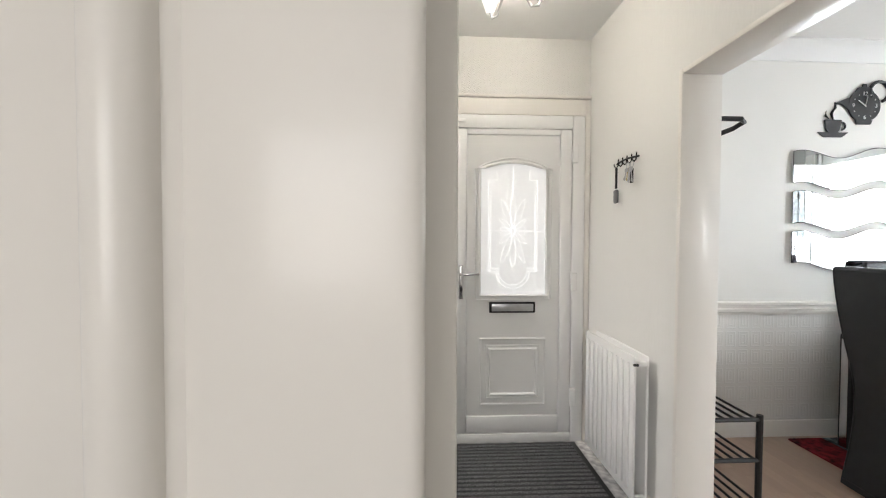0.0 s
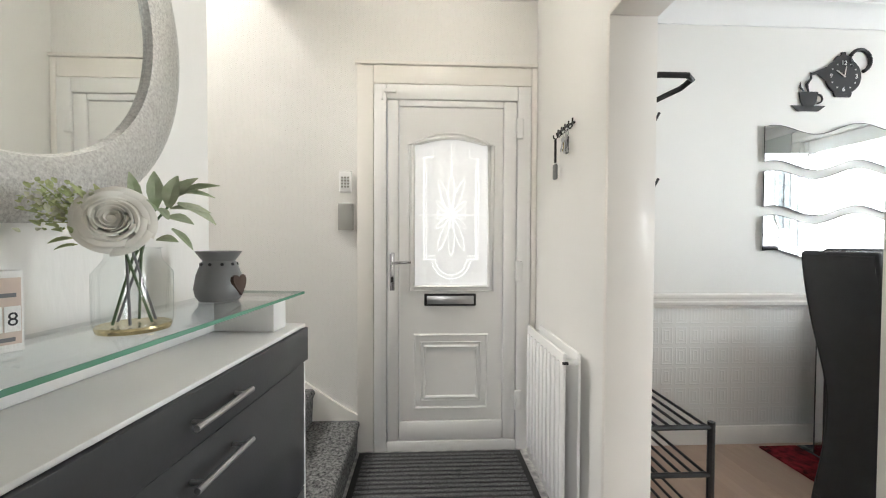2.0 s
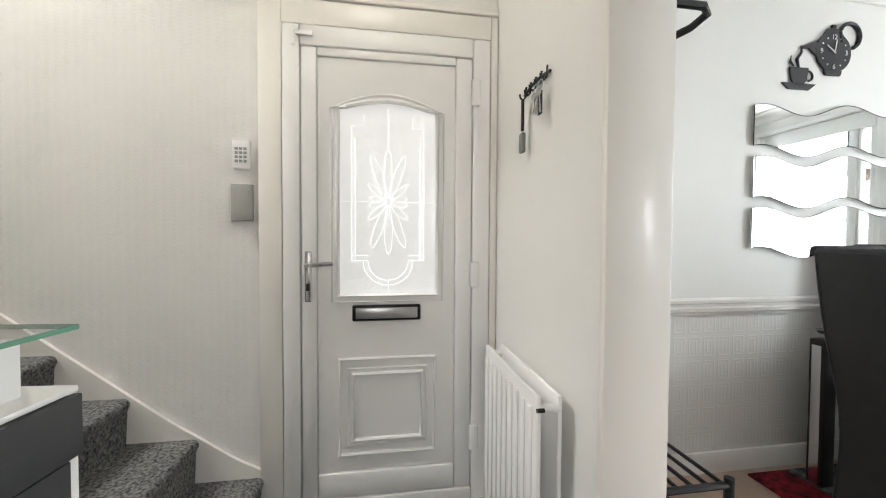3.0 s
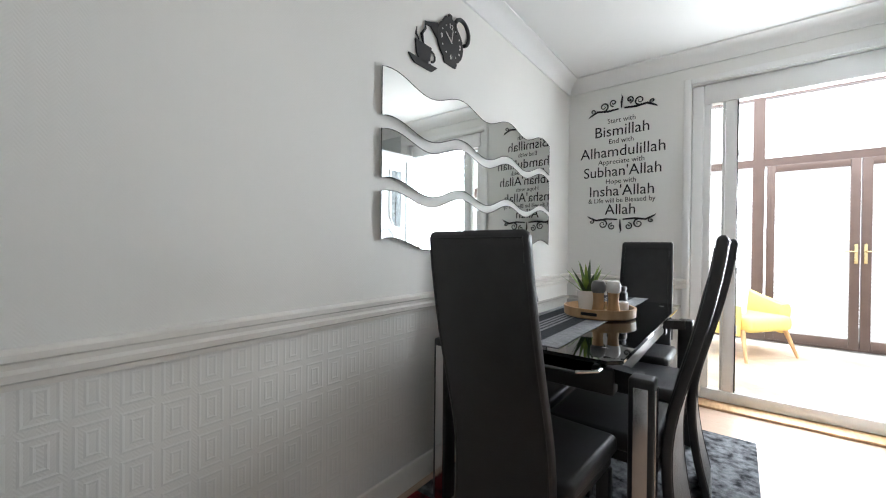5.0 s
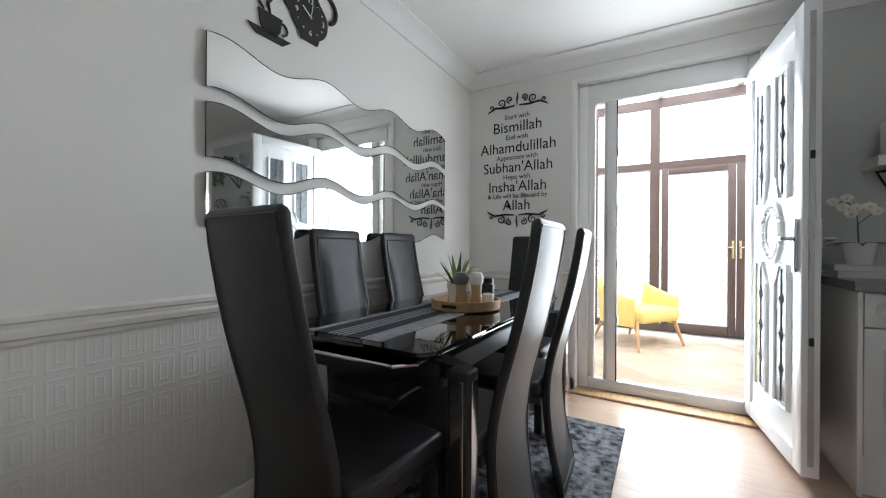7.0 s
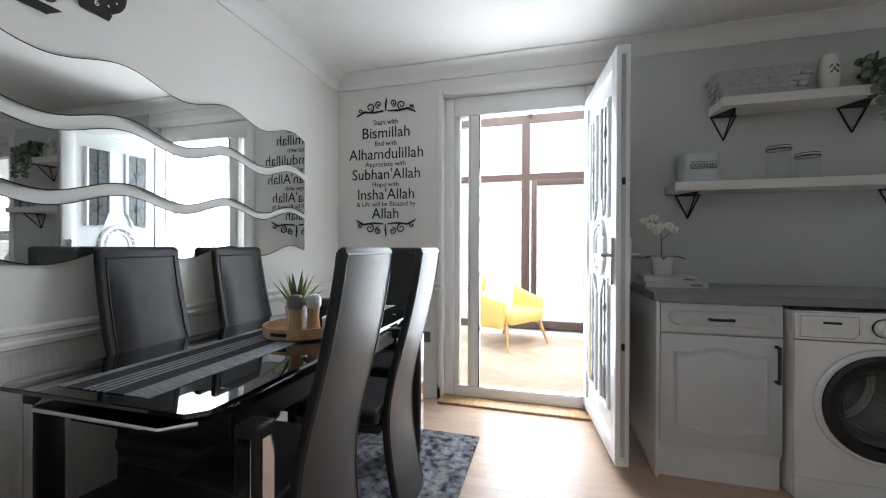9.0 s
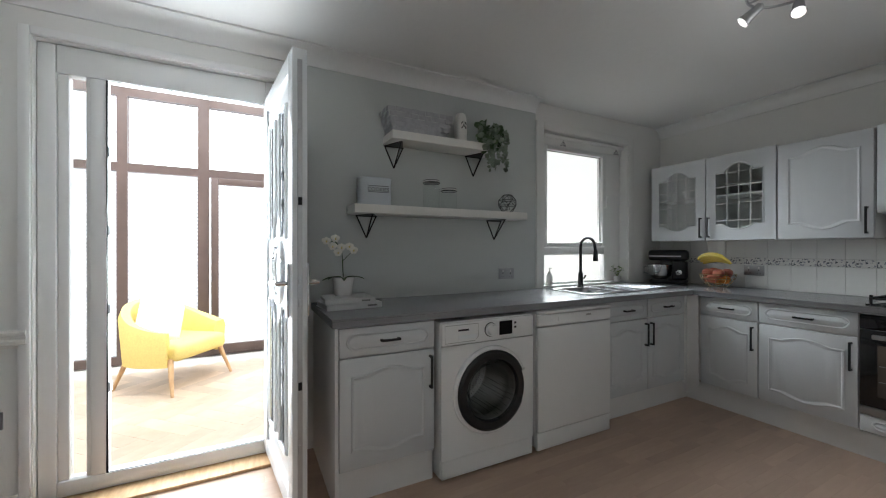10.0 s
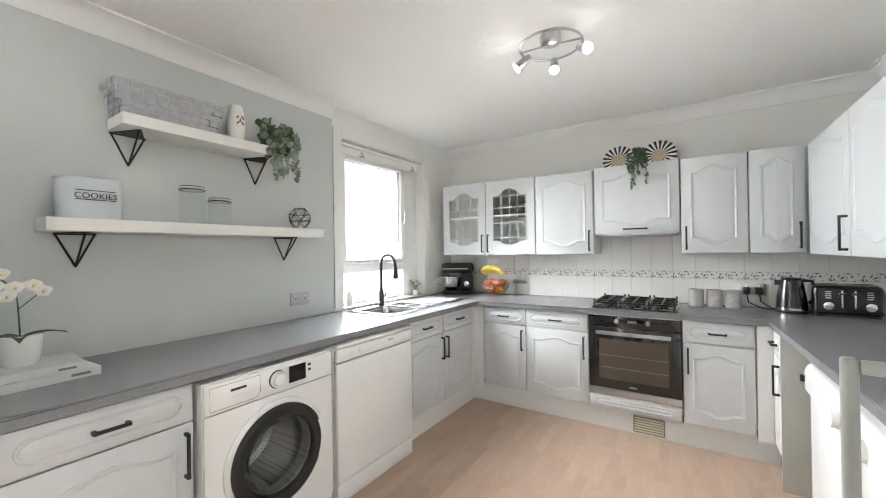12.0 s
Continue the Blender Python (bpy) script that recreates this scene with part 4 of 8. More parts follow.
# ---- rug ----
ob = thing("rug", (2.88, 1.87, 0), label="mottled dark grey rug with a red end under the table", category="rug")
part("rug_surface", B(-0.66, -0.59, 0.001, 0.80, 0.59, 0.013, 0.005), RUG, ob)
part("rug_red_end", B(-0.88, -0.59, 0.001, -0.662, 0.59, 0.013, 0.005), RUG_RED, ob, "deep red and black pile")

# ---- dining table ----
tb = thing("dining_table", (2.84, 1.965, 0), label="black glass dining table with black and chrome legs", category="table")
hx, hy = 0.715, 0.34


def octo(hx, hy, c):
    return [(-hx + c, -hy), (hx - c, -hy), (hx, -hy + c), (hx, hy - c), (hx - c, hy), (-hx + c, hy), (-hx, hy - c), (-hx, -hy + c)]


def slab(outline, z0, z1, bev=0.002):
    bm = prism(bmesh.new(), outline, z0, z1, "xy")
    bmesh.ops.bevel(bm, geom=bm.edges[:], offset=bev, segments=2, affect="EDGES")
    return bm


part("tabletop", slab(octo(hx, hy, 0.035), 0.738, 0.750), BLACK_GLASS, tb, "glossy black glass top")
lg0 = part("lower_glass", slab(octo(hx - 0.02, hy - 0.08, 0.05), 0.690, 0.700), BLACK_GLASS, tb)
part("chrome_edge", tube(bmesh.new(), [(u, v, 0.695) for u, v in octo(hx - 0.019, hy - 0.079, 0.05)], 0.006, 6, closed=True), CHROME, lg0, "thin chrome edge")
for sx in (-1, 1):
    part("glass_support", tube(bmesh.new(), [(sx * 0.56, -0.26, 0.702), (sx * 0.54, -0.26, 0.737)], 0.030, 16), CHROME, tb, "chrome disc under the glass")
bm = bmesh.new()
for s in (-1, 1):
    tube(bm, [(-hx + 0.12, s * (hy - 0.10), 0.715), (hx - 0.12, s * (hy - 0.10), 0.715)], 0.014, 8)
part("runner_bar", bm, STEEL, tb)
for sx in (-1, 1):
    part("end_rail", B(sx * 0.545 - 0.03, -hy + 0.05, 0.60, sx * 0.545 + 0.03, hy - 0.05, 0.685, 0.008), BLACK, tb)
    for sy in (-1, 1):
        lg = part("table_leg", B(sx * 0.585 - 0.035, sy * 0.375 - 0.035, 0.0135, sx * 0.585 + 0.035, sy * 0.375 + 0.035, 0.688, 0.010, 3), BLACK, tb)
        arm = prism(bmesh.new(), [(sx * 0.585, sy * 0.375), (sx * 0.535, sy * 0.375), (sx * 0.47, sy * 0.25), (sx * 0.55, sy * 0.25)], 0.640, 0.6855, "xy")
        part("corner_arm", arm, BLACK, lg)
        part("chrome_strip", B(sx * 0.585 - 0.020, sy * 0.375 - 0.0395 if sy < 0 else sy * 0.375 + 0.0355, 0.02, sx * 0.585 + 0.020, sy * 0.375 - 0.0355 if sy < 0 else sy * 0.375 + 0.0395, 0.66, 0.001, 1), CHROME, lg, "chrome strip")
        part("chrome_strip", B(sx * 0.585 + sx * 0.0355 - 0.002, sy * 0.375 - 0.02, 0.02, sx * 0.585 + sx * 0.0355 + 0.002, sy * 0.375 + 0.02, 0.66, 0.001, 1), CHROME, lg, "chrome strip")
for sy in (-1, 1):
    part("side_rail", B(-0.52, sy * 0.26 - 0.02, 0.61, 0.52, sy * 0.26 + 0.02, 0.68, 0.006), BLACK, tb)

# ---- chairs ----


CHAIR_LINE = [(0.0, -0.055), (0.12, -0.022), (0.26, 0.004), (0.38, 0.014), (0.48, 0.012), (0.58, -0.008), (0.68, -0.036), (0.80, -0.068), (0.95, -0.100), (1.11, -0.124)]


def chair_profile(z):
    """How far the back bends forward at a height, as a smooth curve."""
    zs, ys = [q[0] for q in CHAIR_LINE], [q[1] for q in CHAIR_LINE]
    return sum(float(np.interp(min(1.11, max(0.0, z + d)), zs, ys)) for d in (-0.07, -0.035, 0.0, 0.035, 0.07)) / 5


def back_width(z):
    return 0.152 + 0.008 * math.sin(math.pi * min(1, max(0, z) / 1.1))


def back_loop(z0, z1, inset, face):
    """A closed line on the front or back of the chair's back, inset from its edges."""
    side = [(back_width(z0 + (z1 - z0) * i / 18) - inset, z0 + (z1 - z0) * i / 18) for i in range(19)]
    pts = [(-u, v) for u, v in side] + side[::-1]
    return [(u, chair_profile(v) - 0.168 + face, v) for u, v in pts]


def dining_chair():
    e = thing("dining_chair", (0, 0, 0), label="high-backed black leather dining chair", category="chair", group="chairs round the dining table")
    bm = bmesh.new()
    rows = []
    heights = [1.085 * i / 36 for i in range(37)] + [1.094, 1.100]
    for z in heights:
        shrink = 0.0 if z < 1.09 else (0.004 if z < 1.097 else 0.011)
        w, t = back_width(z) - shrink, 0.0145 - shrink * 0.8
        yc = chair_profile(z) - 0.168
        c = 0.007
        ring = arc(w - c, t - min(c, t), min(c, t), 0, 90, 3) + arc(-w + c, t - min(c, t), min(c, t), 90, 180, 3) + arc(-w + c, -t + min(c, t), min(c, t), 180, 270, 3) + arc(w - c, -t + min(c, t), min(c, t), 270, 360, 3)
        rows.append([bm.verts.new((u, yc + v, z)) for u, v in ring])
    for p0, p1 in zip(rows, rows[1:]):
        for k in range(len(p0)):
            q = (k + 1) % len(p0)
            bm.faces.new((p0[k], p0[q], p1[q], p1[k]))
    bm.faces.new(rows[0][::-1])
    bm.faces.new(rows[-1])
    back = part("backrest", bm, LEATHER, e)
    # padded panel on the front and stitched piping on both faces
    bm = bmesh.new()
    rows = []
    for i in range(17):
        z = 0.54 + 0.515 * i / 16
        w = back_width(z) - 0.026
        yc = chair_profile(z) - 0.168 + 0.0140
        swell = 0.008 * min(1.0, 4 * i / 16, 4 * (16 - i) / 16)
        rows.append([bm.verts.new(v) for v in ((-w, yc, z), (-w + 0.014, yc + swell, z), (-w * 0.4, yc + swell * 1.25, z), (w * 0.4, yc + swell * 1.25, z), (w - 0.014, yc + swell, z), (w, yc, z))])
    for p0, p1 in zip(rows, rows[1:]):
        for k in range(5):
            bm.faces.new((p0[k], p0[k + 1], p1[k + 1], p1[k]))
    part("back_pad", bm, LEATHER, back)
    part("piping", tube(bmesh.new(), back_loop(0.535, 1.06, 0.024, 0.0150), 0.0035, 6, closed=True), LEATHER, back)
    part("piping", tube(bmesh.new(), back_loop(0.03, 1.082, 0.010, -0.0140), 0.0035, 6, closed=True), LEATHER, back)
    part("seat", B(-0.195, -0.140, 0.405, 0.195, 0.225, 0.465, 0.022, 4), LEATHER, e)
    part("seat_frame", B(-0.18, -0.140, 0.370, 0.18, 0.20, 0.404, 0.006), LEATHER, e)
    for s in (-1, 1):
        part("leg", B(s * 0.165 - 0.020, 0.16, 0.0, s * 0.165 + 0.020, 0.20, 0.3695, 0.006), LEATHER, e)
    return e


ch0 = dining_chair()
RZ = 0.0135
ch0.matrix_basis = pose(2.485, 1.692, RZ, 0, 0, 0)
for x, y, a in ((3.013, 1.680, 3), (2.61, 2.168, 180), (3.10, 2.165, 180), (3.555, 1.855, 90), (2.078, 1.872, -94.0)):
    copy_thing(ch0, pose(x, y, RZ, 0, 0, a))

# ---- things on the table ----
TZ = 0.7503
RUNNER = material("runner_weave", (0.40, 0.41, 0.43), 0.9, scale=50, second=(0.18, 0.185, 0.195), stretch=(6, 0.5, 1), bump=0.5, bump_scale=200, spec=0.1)
RUNNER_DARK = material("runner_weave_dark", (0.07, 0.075, 0.085), 0.9, scale=50, vary=0.2, stretch=(6, 0.5, 1), bump=0.5, bump_scale=200, spec=0.1)
ob = thing("table_runner", (2.92, 1.97, TZ), 0, label="grey and black striped woven runner along the table", category="table runner")
v = -0.15
for k, w in enumerate((0.080, 0.060, 0.014, 0.008, 0.014, 0.008, 0.014, 0.008, 0.014, 0.060, 0.030)):
    part("stripe", B(-0.75, v, 0.0, 0.78, v + w - 0.0004, 0.0022), RUNNER if k % 2 == 0 else RUNNER_DARK, ob)
    v += w
TR = TZ + 0.0026
tray = thing("tray", (2.87, 1.89, TR), 0, label="round pale wooden tray on the table runner", category="tray")
bm = lathe(bmesh.new(), [(0.001, 0.0), (0.150, 0.0), (0.158, 0.006), (0.160, 0.045), (0.150, 0.045), (0.148, 0.010), (0.001, 0.010)], 40)
part("tray_body", bm, WOOD, tray)
part("handle_slot", B(-0.1615, -0.035, 0.018, -0.1560, 0.035, 0.032, 0.002), BLACK, tray)
TT = TR + 0.0105
ob = thing("potted_succulent", (2.915, 1.96, TT), label="small pointed green succulent in a white pot on the tray", category="plant")
ob.matrix_basis = ob.matrix_basis @ Matrix.Diagonal((1.15, 1.15, 1.3, 1))
part("pot", lathe(bmesh.new(), [(0.033, 0.0), (0.042, 0.075), (0.038, 0.075), (0.034, 0.062), (0.001, 0.062)], 20), WHITE_CERAMIC, ob)
rng = random.Random(3)
for i in range(16):
    a = i * 2.4
    tilt = 0.10 + 0.04 * i
    Lf = 0.13 - 0.003 * i
    bm = bmesh.new()
    rings = []
    for k2 in range(6):
        f = k2 / 5
        w = 0.013 * (1 - f) ** 0.7 + 0.0006
        rr = 0.008 + tilt * 0.16 * f + 0.012 * f * f
        z = 0.062 + Lf * f * math.cos(tilt * 0.8)
        d = Vector((math.cos(a), math.sin(a), 0))
        s = Vector((-math.sin(a), math.cos(a), 0))
        c = d * rr + Vector((0, 0, z))
        rings.append([bm.verts.new(c - s * w), bm.verts.new(c + d * 0.004 * (1 - f)), bm.verts.new(c + s * w), bm.verts.new(c - d * 0.004 * (1 - f))])
    for p0, p1 in zip(rings, rings[1:]):
        for q in range(4):
            bm.faces.new((p0[q], p0[(q + 1) % 4], p1[(q + 1) % 4], p1[q]))
    part("leaf", bm, LEAF_BRIGHT if i % 3 else LEAF, ob)
for (dx, dy), top, nm, lab in (((-0.085, -0.02), GREY_CERAMIC, "pepper_mill", "wooden pepper mill with a dark grey cap"), ((-0.045, -0.075), WHITE_CERAMIC, "salt_mill", "wooden salt mill with a pale cap")):
    ob = thing(nm, (2.87 + dx, 1.89 + dy, TT), label=lab, category="mill")
    part("mill_body", lathe(bmesh.new(), [(0.027, 0), (0.028, 0.02), (0.022, 0.07), (0.025, 0.105)], 18), WOOD, ob)
    part("cap", lathe(bmesh.new(), [(0.025, 0.1055), (0.031, 0.115), (0.032, 0.140), (0.024, 0.158), (0.010, 0.162)], 18), top, ob)
ob = thing("black_jar", (2.955, 1.83, TT), label="black storage jar with a lid on the tray", category="jar")
part("jar", lathe(bmesh.new(), [(0.042, 0), (0.045, 0.01), (0.045, 0.095), (0.038, 0.105)], 22), BLACK, ob)
part("lid", lathe(bmesh.new(), [(0.040, 0.1055), (0.042, 0.112), (0.040, 0.125), (0.010, 0.128)], 22), BLACK, ob)
ob = thing("candle", (2.905, 1.795, TT), label="white candle in a small glass", category="candle")
part("candle_body", lathe(bmesh.new(), [(0.026, 0), (0.028, 0.055), (0.020, 0.060), (0.004, 0.060)], 18), WHITE_CERAMIC, ob)

# ---- coat stand with shoe rack ----
ob = thing("shoe_rack", (0, 0, 0), label="black tubular metal coat and shoe rack inside the doorway", category="rack")
RX0, RX1, RY0, RY1 = 0.93, 1.215, 1.81, 2.43
for x, y, h in ((RX1, RY0, 0.475), (RX1, RY1, 0.475), (RX0, RY0, 1.70), (RX0, RY1, 1.70)):
    part("post", tube(bmesh.new(), [(x, y, 0.0), (x, y, h)], 0.013, 10), BLACK_METAL, ob)
for z in (0.455, 0.275, 0.095):
    sh = part("shelf_rail", tube(bmesh.new(), [(RX0, RY0, z), (RX1, RY0, z)], 0.010, 8), BLACK_METAL, ob)
    part("shelf_rail", tube(bmesh.new(), [(RX0, RY1, z), (RX1, RY1, z)], 0.010, 8), BLACK_METAL, ob)
    for i in range(6):
        xx = RX0 + 0.03 + i * 0.047
        part("slat", tube(bmesh.new(), [(xx, RY0, z + 0.004), (xx, RY1, z + 0.004)], 0.006, 6), BLACK_METAL, sh)
part("coat_arm", tube(bmesh.new(), [(RX0, RY0, 1.70), (RX0 + 0.02, RY0, 1.745), (RX0 + 0.06, RY0, 1.758), (1.10, RY0, 1.758), (1.13, RY0 + 0.02, 1.752), (1.115, RY0 + 0.06, 1.735), (1.03, RY0 + 0.14, 1.70), (RX0, RY0 + 0.2, 1.68)], 0.011, 8), BLACK_METAL, ob)
for z in (1.36, 1.60):
    part("coat_hook", tube(bmesh.new(), [(RX0, RY0, z), (RX0 + 0.05, RY0, z - 0.01), (RX0 + 0.065, RY0, z + 0.02)], 0.005, 6), BLACK_METAL, ob)

# ---- kitchen ----
FY = -2.45      # fronts of the south run
FXE = 3.545     # fronts of the east run


def ogee_loop(x0, x1, z0, z1, top=0.03, bottom=0.03, n=8):
    """Outline of a cathedral panel: square shoulders and a bowed middle at top and bottom."""
    def bow(u):
        if u < 0.16 or u > 0.84:
            return 0.0
        f = (u - 0.16) / 0.68
        return (0.5 - 0.5 * math.cos(2 * math.pi * f)) ** 0.55
    us = [0, 0.10, 0.16, 0.19, 0.23, 0.28, 0.36, 0.5, 0.64, 0.72, 0.77, 0.81, 0.84, 0.90, 1]
    up = [(x0 + (x1 - x0) * u, z1 - top + top * bow(u)) for u in us]
    low = [(x0 + (x1 - x0) * u, z0 + bottom - bottom * bow(u)) for u in us]
    return low + up[::-1]


def front(name, w, h, parent, at, mat=UNIT, shaped=True, margin=0.055, bow=0.03):
    """A cabinet front with its face at local y = 0; at: its lower left corner."""
    bm = B(0, 0, 0, w, 0.018, h, 0.004, 2)
    d = part(name, bm, mat, parent)
    d.matrix_basis = pose(*at)
    bm = bmesh.new()
    if shaped:
        loop = ogee_loop(margin, w - margin, margin, h - margin, bow, bow)
    else:
        mz = min(0.030, h * 0.22)
        loop = arc(margin * 1.3, h / 2, h / 2 - mz, 90, 270, 8) + arc(w - margin * 1.3, h / 2, h / 2 - mz, -90, 90, 8)
    # a groove, then a softly raised field inside it
    k = 1.0 if shaped else 0.62
    rings = []
    for inset, proud in ((0.0, 0.0005), (0.004 * k, -0.0045), (0.010 * k, -0.0050), (0.017 * k, -0.0005), (0.022 * k, -0.0005), (0.036 * k, -0.0058)):
        rings.append([bm.verts.new((u + max(-inset, min(inset, w / 2 - u)), proud, v + max(-inset, min(inset, h / 2 - v)))) for u, v in loop])
    for p0, p1 in zip(rings, rings[1:]):
        for q in range(len(loop)):
            r = (q + 1) % len(loop)
            bm.faces.new((p0[q], p0[r], p1[r], p1[q]))
    bm.faces.new(rings[-1])
    part("raised_moulding", bm, mat, d)
    return d


def bar_handle(parent, u, v, length, upright=True):
    bm = bmesh.new()
    a, c = (-length / 2, length / 2)
    if upright:
        box(bm, u - 0.006, -0.034, v + a, u + 0.006, -0.024, v + c, 0.002)
        for s in (a + 0.006, c - 0.006):
            box(bm, u - 0.006, -0.0245, v + s - 0.006, u + 0.006, -0.0005, v + s + 0.006, 0.001)
    else:
        box(bm, u + a, -0.034, v - 0.006, u + c, -0.024, v + 0.006, 0.002)
        for s in (a + 0.006, c - 0.006):
            box(bm, u + s - 0.006, -0.0245, v - 0.006, u + s + 0.006, -0.0005, v + 0.006, 0.001)
    return part("handle", bm, BLACK, parent, "matt black square bar handle")


def base_unit(at, turn, w, handle_side, doors=1, depth=0.55, top=0.858, label="pale grey kitchen base unit with a drawer and a panelled door"):
    u = thing("base_unit", at, turn, label=label, category="kitchen unit", group="kitchen base units")
    part("body", B(0.001, 0.019, 0.15, w - 0.001, depth, top), UNIT_WHITE, u)
    dw = w / doors
    for i in range(doors):
        dr = front("drawer_front", dw - 0.006, 0.140, u, (i * dw + 0.003, 0, 0.712), shaped=False)
        bar_handle(dr, (dw - 0.006) / 2, 0.07, 0.10, False)
        d = front("unit_door", dw - 0.006, 0.535, u, (i * dw + 0.003, 0, 0.170))
        side = handle_side if doors == 1 else ("right" if i == 0 else "left")
        bar_handle(d, dw - 0.034 if side == "right" else 0.028, 0.42, 0.17)
    return u


# south run, seen from the room: local x runs towards -x
base_unit((3.487, FY, 0), 180, 0.387, "right")
base_unit((3.098, FY, 0), 180, 0.495, "right")
base_unit((1.998, FY, 0), 180, 0.385, "left")
# east run
E_UNIT = base_unit((FXE, 0.374, 0), -90, 0.504, "right", label="pale grey base unit at the end of the worktop")
base_unit((FXE + 0.03, -1.465, 0), -90, 0.93, "right", doors=2, depth=0.5, top=0.72, label="pale grey two-door sink unit")
part("end_panel", B(-0.018, -0.004, 0.0, -0.0005, 0.635, 0.858, 0.002), UNIT_WHITE, E_UNIT)
part("plinth", B(-0.0004, 0.03, 0.0, 0.504, 0.05, 0.148), UNIT_WHITE, E_UNIT)
# corner posts and plinths
bm = bmesh.new()
box(bm, 3.49, FY, 0.15, 3.575, FY + 0.018, 0.858)
box(bm, 1.535, FY, 0.15, 1.61, FY + 0.018, 0.858)
box(bm, 3.5755, FY + 0.0185, 0.15, 3.594, -2.3955, 0.858)
solid("corner_filler", bm, UNIT_WHITE, "white filler strips in the corners of the units", "filler")
bm = bmesh.new()
box(bm, 1.50, FY - 0.07, 0.0, 3.64, FY - 0.05, 0.148)
box(bm, 3.62, FY - 0.045, 0.0, 3.64, -1.47, 0.148)
solid("kitchen_plinth", bm, UNIT_WHITE, "white plinth under the base units", "plinth")
vt = thing("plinth_vent", (2.31, FY - 0.047, 0), 180, label="cream louvred vent in the plinth", category="vent")
CREAM = material("cream_plastic", (0.72, 0.66, 0.52), 0.4, vary=0.02)
# backing coloured dark to paint the shade between the cream slats
part("frame", B(0, 0, 0.015, 0.20, 0.002, 0.135), material("vent_shadow_plastic", (0.30, 0.27, 0.20), 0.6, vary=0.05), vt)
for i in range(6):
    part("slat", B(0.008, -0.006, 0.024 + i * 0.018, 0.192, -0.0005, 0.034 + i * 0.018, 0.001, 1), CREAM, vt)

# worktops
bm = bmesh.new()
WT = [(3.525, 0.405), (3.525, FY + 0.028), (1.555, FY + 0.028), (1.505, -1.0), (1.505, -0.62), (0.882, -0.62), (0.882, -3.028), (4.188, -3.028), (4.188, -1.70)]
CUT = [(4.034, -1.70), (4.034, -1.985), (3.706, -1.985), (3.706, -1.455), (4.034, -1.455), (4.034, -1.6995), (4.188, -1.6995), (4.188, 0.405)]
prism(bm, WT + CUT, 0.8605, 0.900, "xy")
bmesh.ops.bevel(bm, geom=[e for e in bm.edges if abs(e.verts[0].co.z - e.verts[1].co.z) < 1e-4 and e.verts[0].co.z > 0.89 and max(e.verts[0].co.x, e.verts[1].co.x) < 3.60], offset=0.008, segments=3, affect="EDGES")
tagged(part("worktop", bm, WORKTOP), "speckled grey laminate worktop round the kitchen", "worktop")

# washing machine
wm = thing("washing_machine", (FXE - 0.045, -0.145, 0), -90, label="white front-loading washing machine with a black door ring", category="washing machine")
w = 0.615
dz, RH = 0.450, 0.170
bm = bmesh.new()
box(bm, 0, 0.018, 0.02, 0.012, 0.59, 0.842)
box(bm, w - 0.012, 0.018, 0.02, w, 0.59, 0.842)
box(bm, 0.0125, 0.018, 0.825, w - 0.0125, 0.59, 0.842)
box(bm, 0.0125, 0.018, 0.02, w - 0.0125, 0.59, 0.035)
box(bm, 0.0125, 0.57, 0.0355, w - 0.0125, 0.59, 0.8245)
part("cabinet", bm, APPLIANCE, wm)
bm = bmesh.new()
rim = [(w / 2 + RH * math.cos(k * math.pi / 24), dz + RH * math.sin(k * math.pi / 24)) for k in range(48)]


def panel_edge(u, v, x0, x1, z0, z1):
    """Where the line from the door's centre through a rim point meets the panel's edge."""
    du, dv = u - w / 2, v - dz
    f = min(((x1 if du > 0 else x0) - w / 2) / du if abs(du) > 1e-6 else 99, ((z1 if dv > 0 else z0) - dz) / dv if abs(dv) > 1e-6 else 99)
    return w / 2 + du * f, dz + dv * f


edge = [panel_edge(u, v, 0.001, w - 0.001, 0.115, 0.715) for u, v in rim]
for cx_, cz_ in ((0.001, 0.115), (w - 0.001, 0.115), (0.001, 0.715), (w - 0.001, 0.715)):
    near = min(range(48), key=lambda i: (edge[i][0] - cx_) ** 2 + (edge[i][1] - cz_) ** 2)
    edge[near] = (cx_, cz_)
fa, fb = [bm.verts.new((u, 0.0, v)) for u, v in rim], [bm.verts.new((u, 0.0, v)) for u, v in edge]
fc, fd = [bm.verts.new((u, 0.0175, v)) for u, v in rim], [bm.verts.new((u, 0.0175, v)) for u, v in edge]
for k in range(48):
    j = (k + 1) % 48
    bm.faces.new((fa[k], fa[j], fb[j], fb[k]))
    bm.faces.new((fc[k], fc[j], fd[j], fd[k]))
    bm.faces.new((fa[k], fa[j], fc[j], fc[k]))
    bm.faces.new((fb[k], fb[j], fd[j], fd[k]))
part("front_panel", bm, APPLIANCE, wm)
part("kick_panel", B(0.004, 0.004, 0.015, w - 0.004, 0.0175, 0.112, 0.004), APPLIANCE, wm)
cp = part("control_panel", B(0.001, -0.004, 0.718, w - 0.001, 0.0175, 0.838, 0.008, 3), APPLIANCE, wm)
part("drawer_line", tube(bmesh.new(), [(0.02, -0.004, 0.732), (0.205, -0.004, 0.732), (0.225, -0.004, 0.752), (0.225, -0.004, 0.824), (0.02, -0.004, 0.824)], 0.0018, 5, closed=True), GREY_PLASTIC, cp)
part("drawer_grip", B(0.10, -0.0058, 0.748, 0.215, -0.0042, 0.768, 0.0005, 1), PVC_GREY, cp)
part("brand_mark", B(0.10, -0.0052, 0.790, 0.165, -0.0042, 0.800), BLACK, cp)
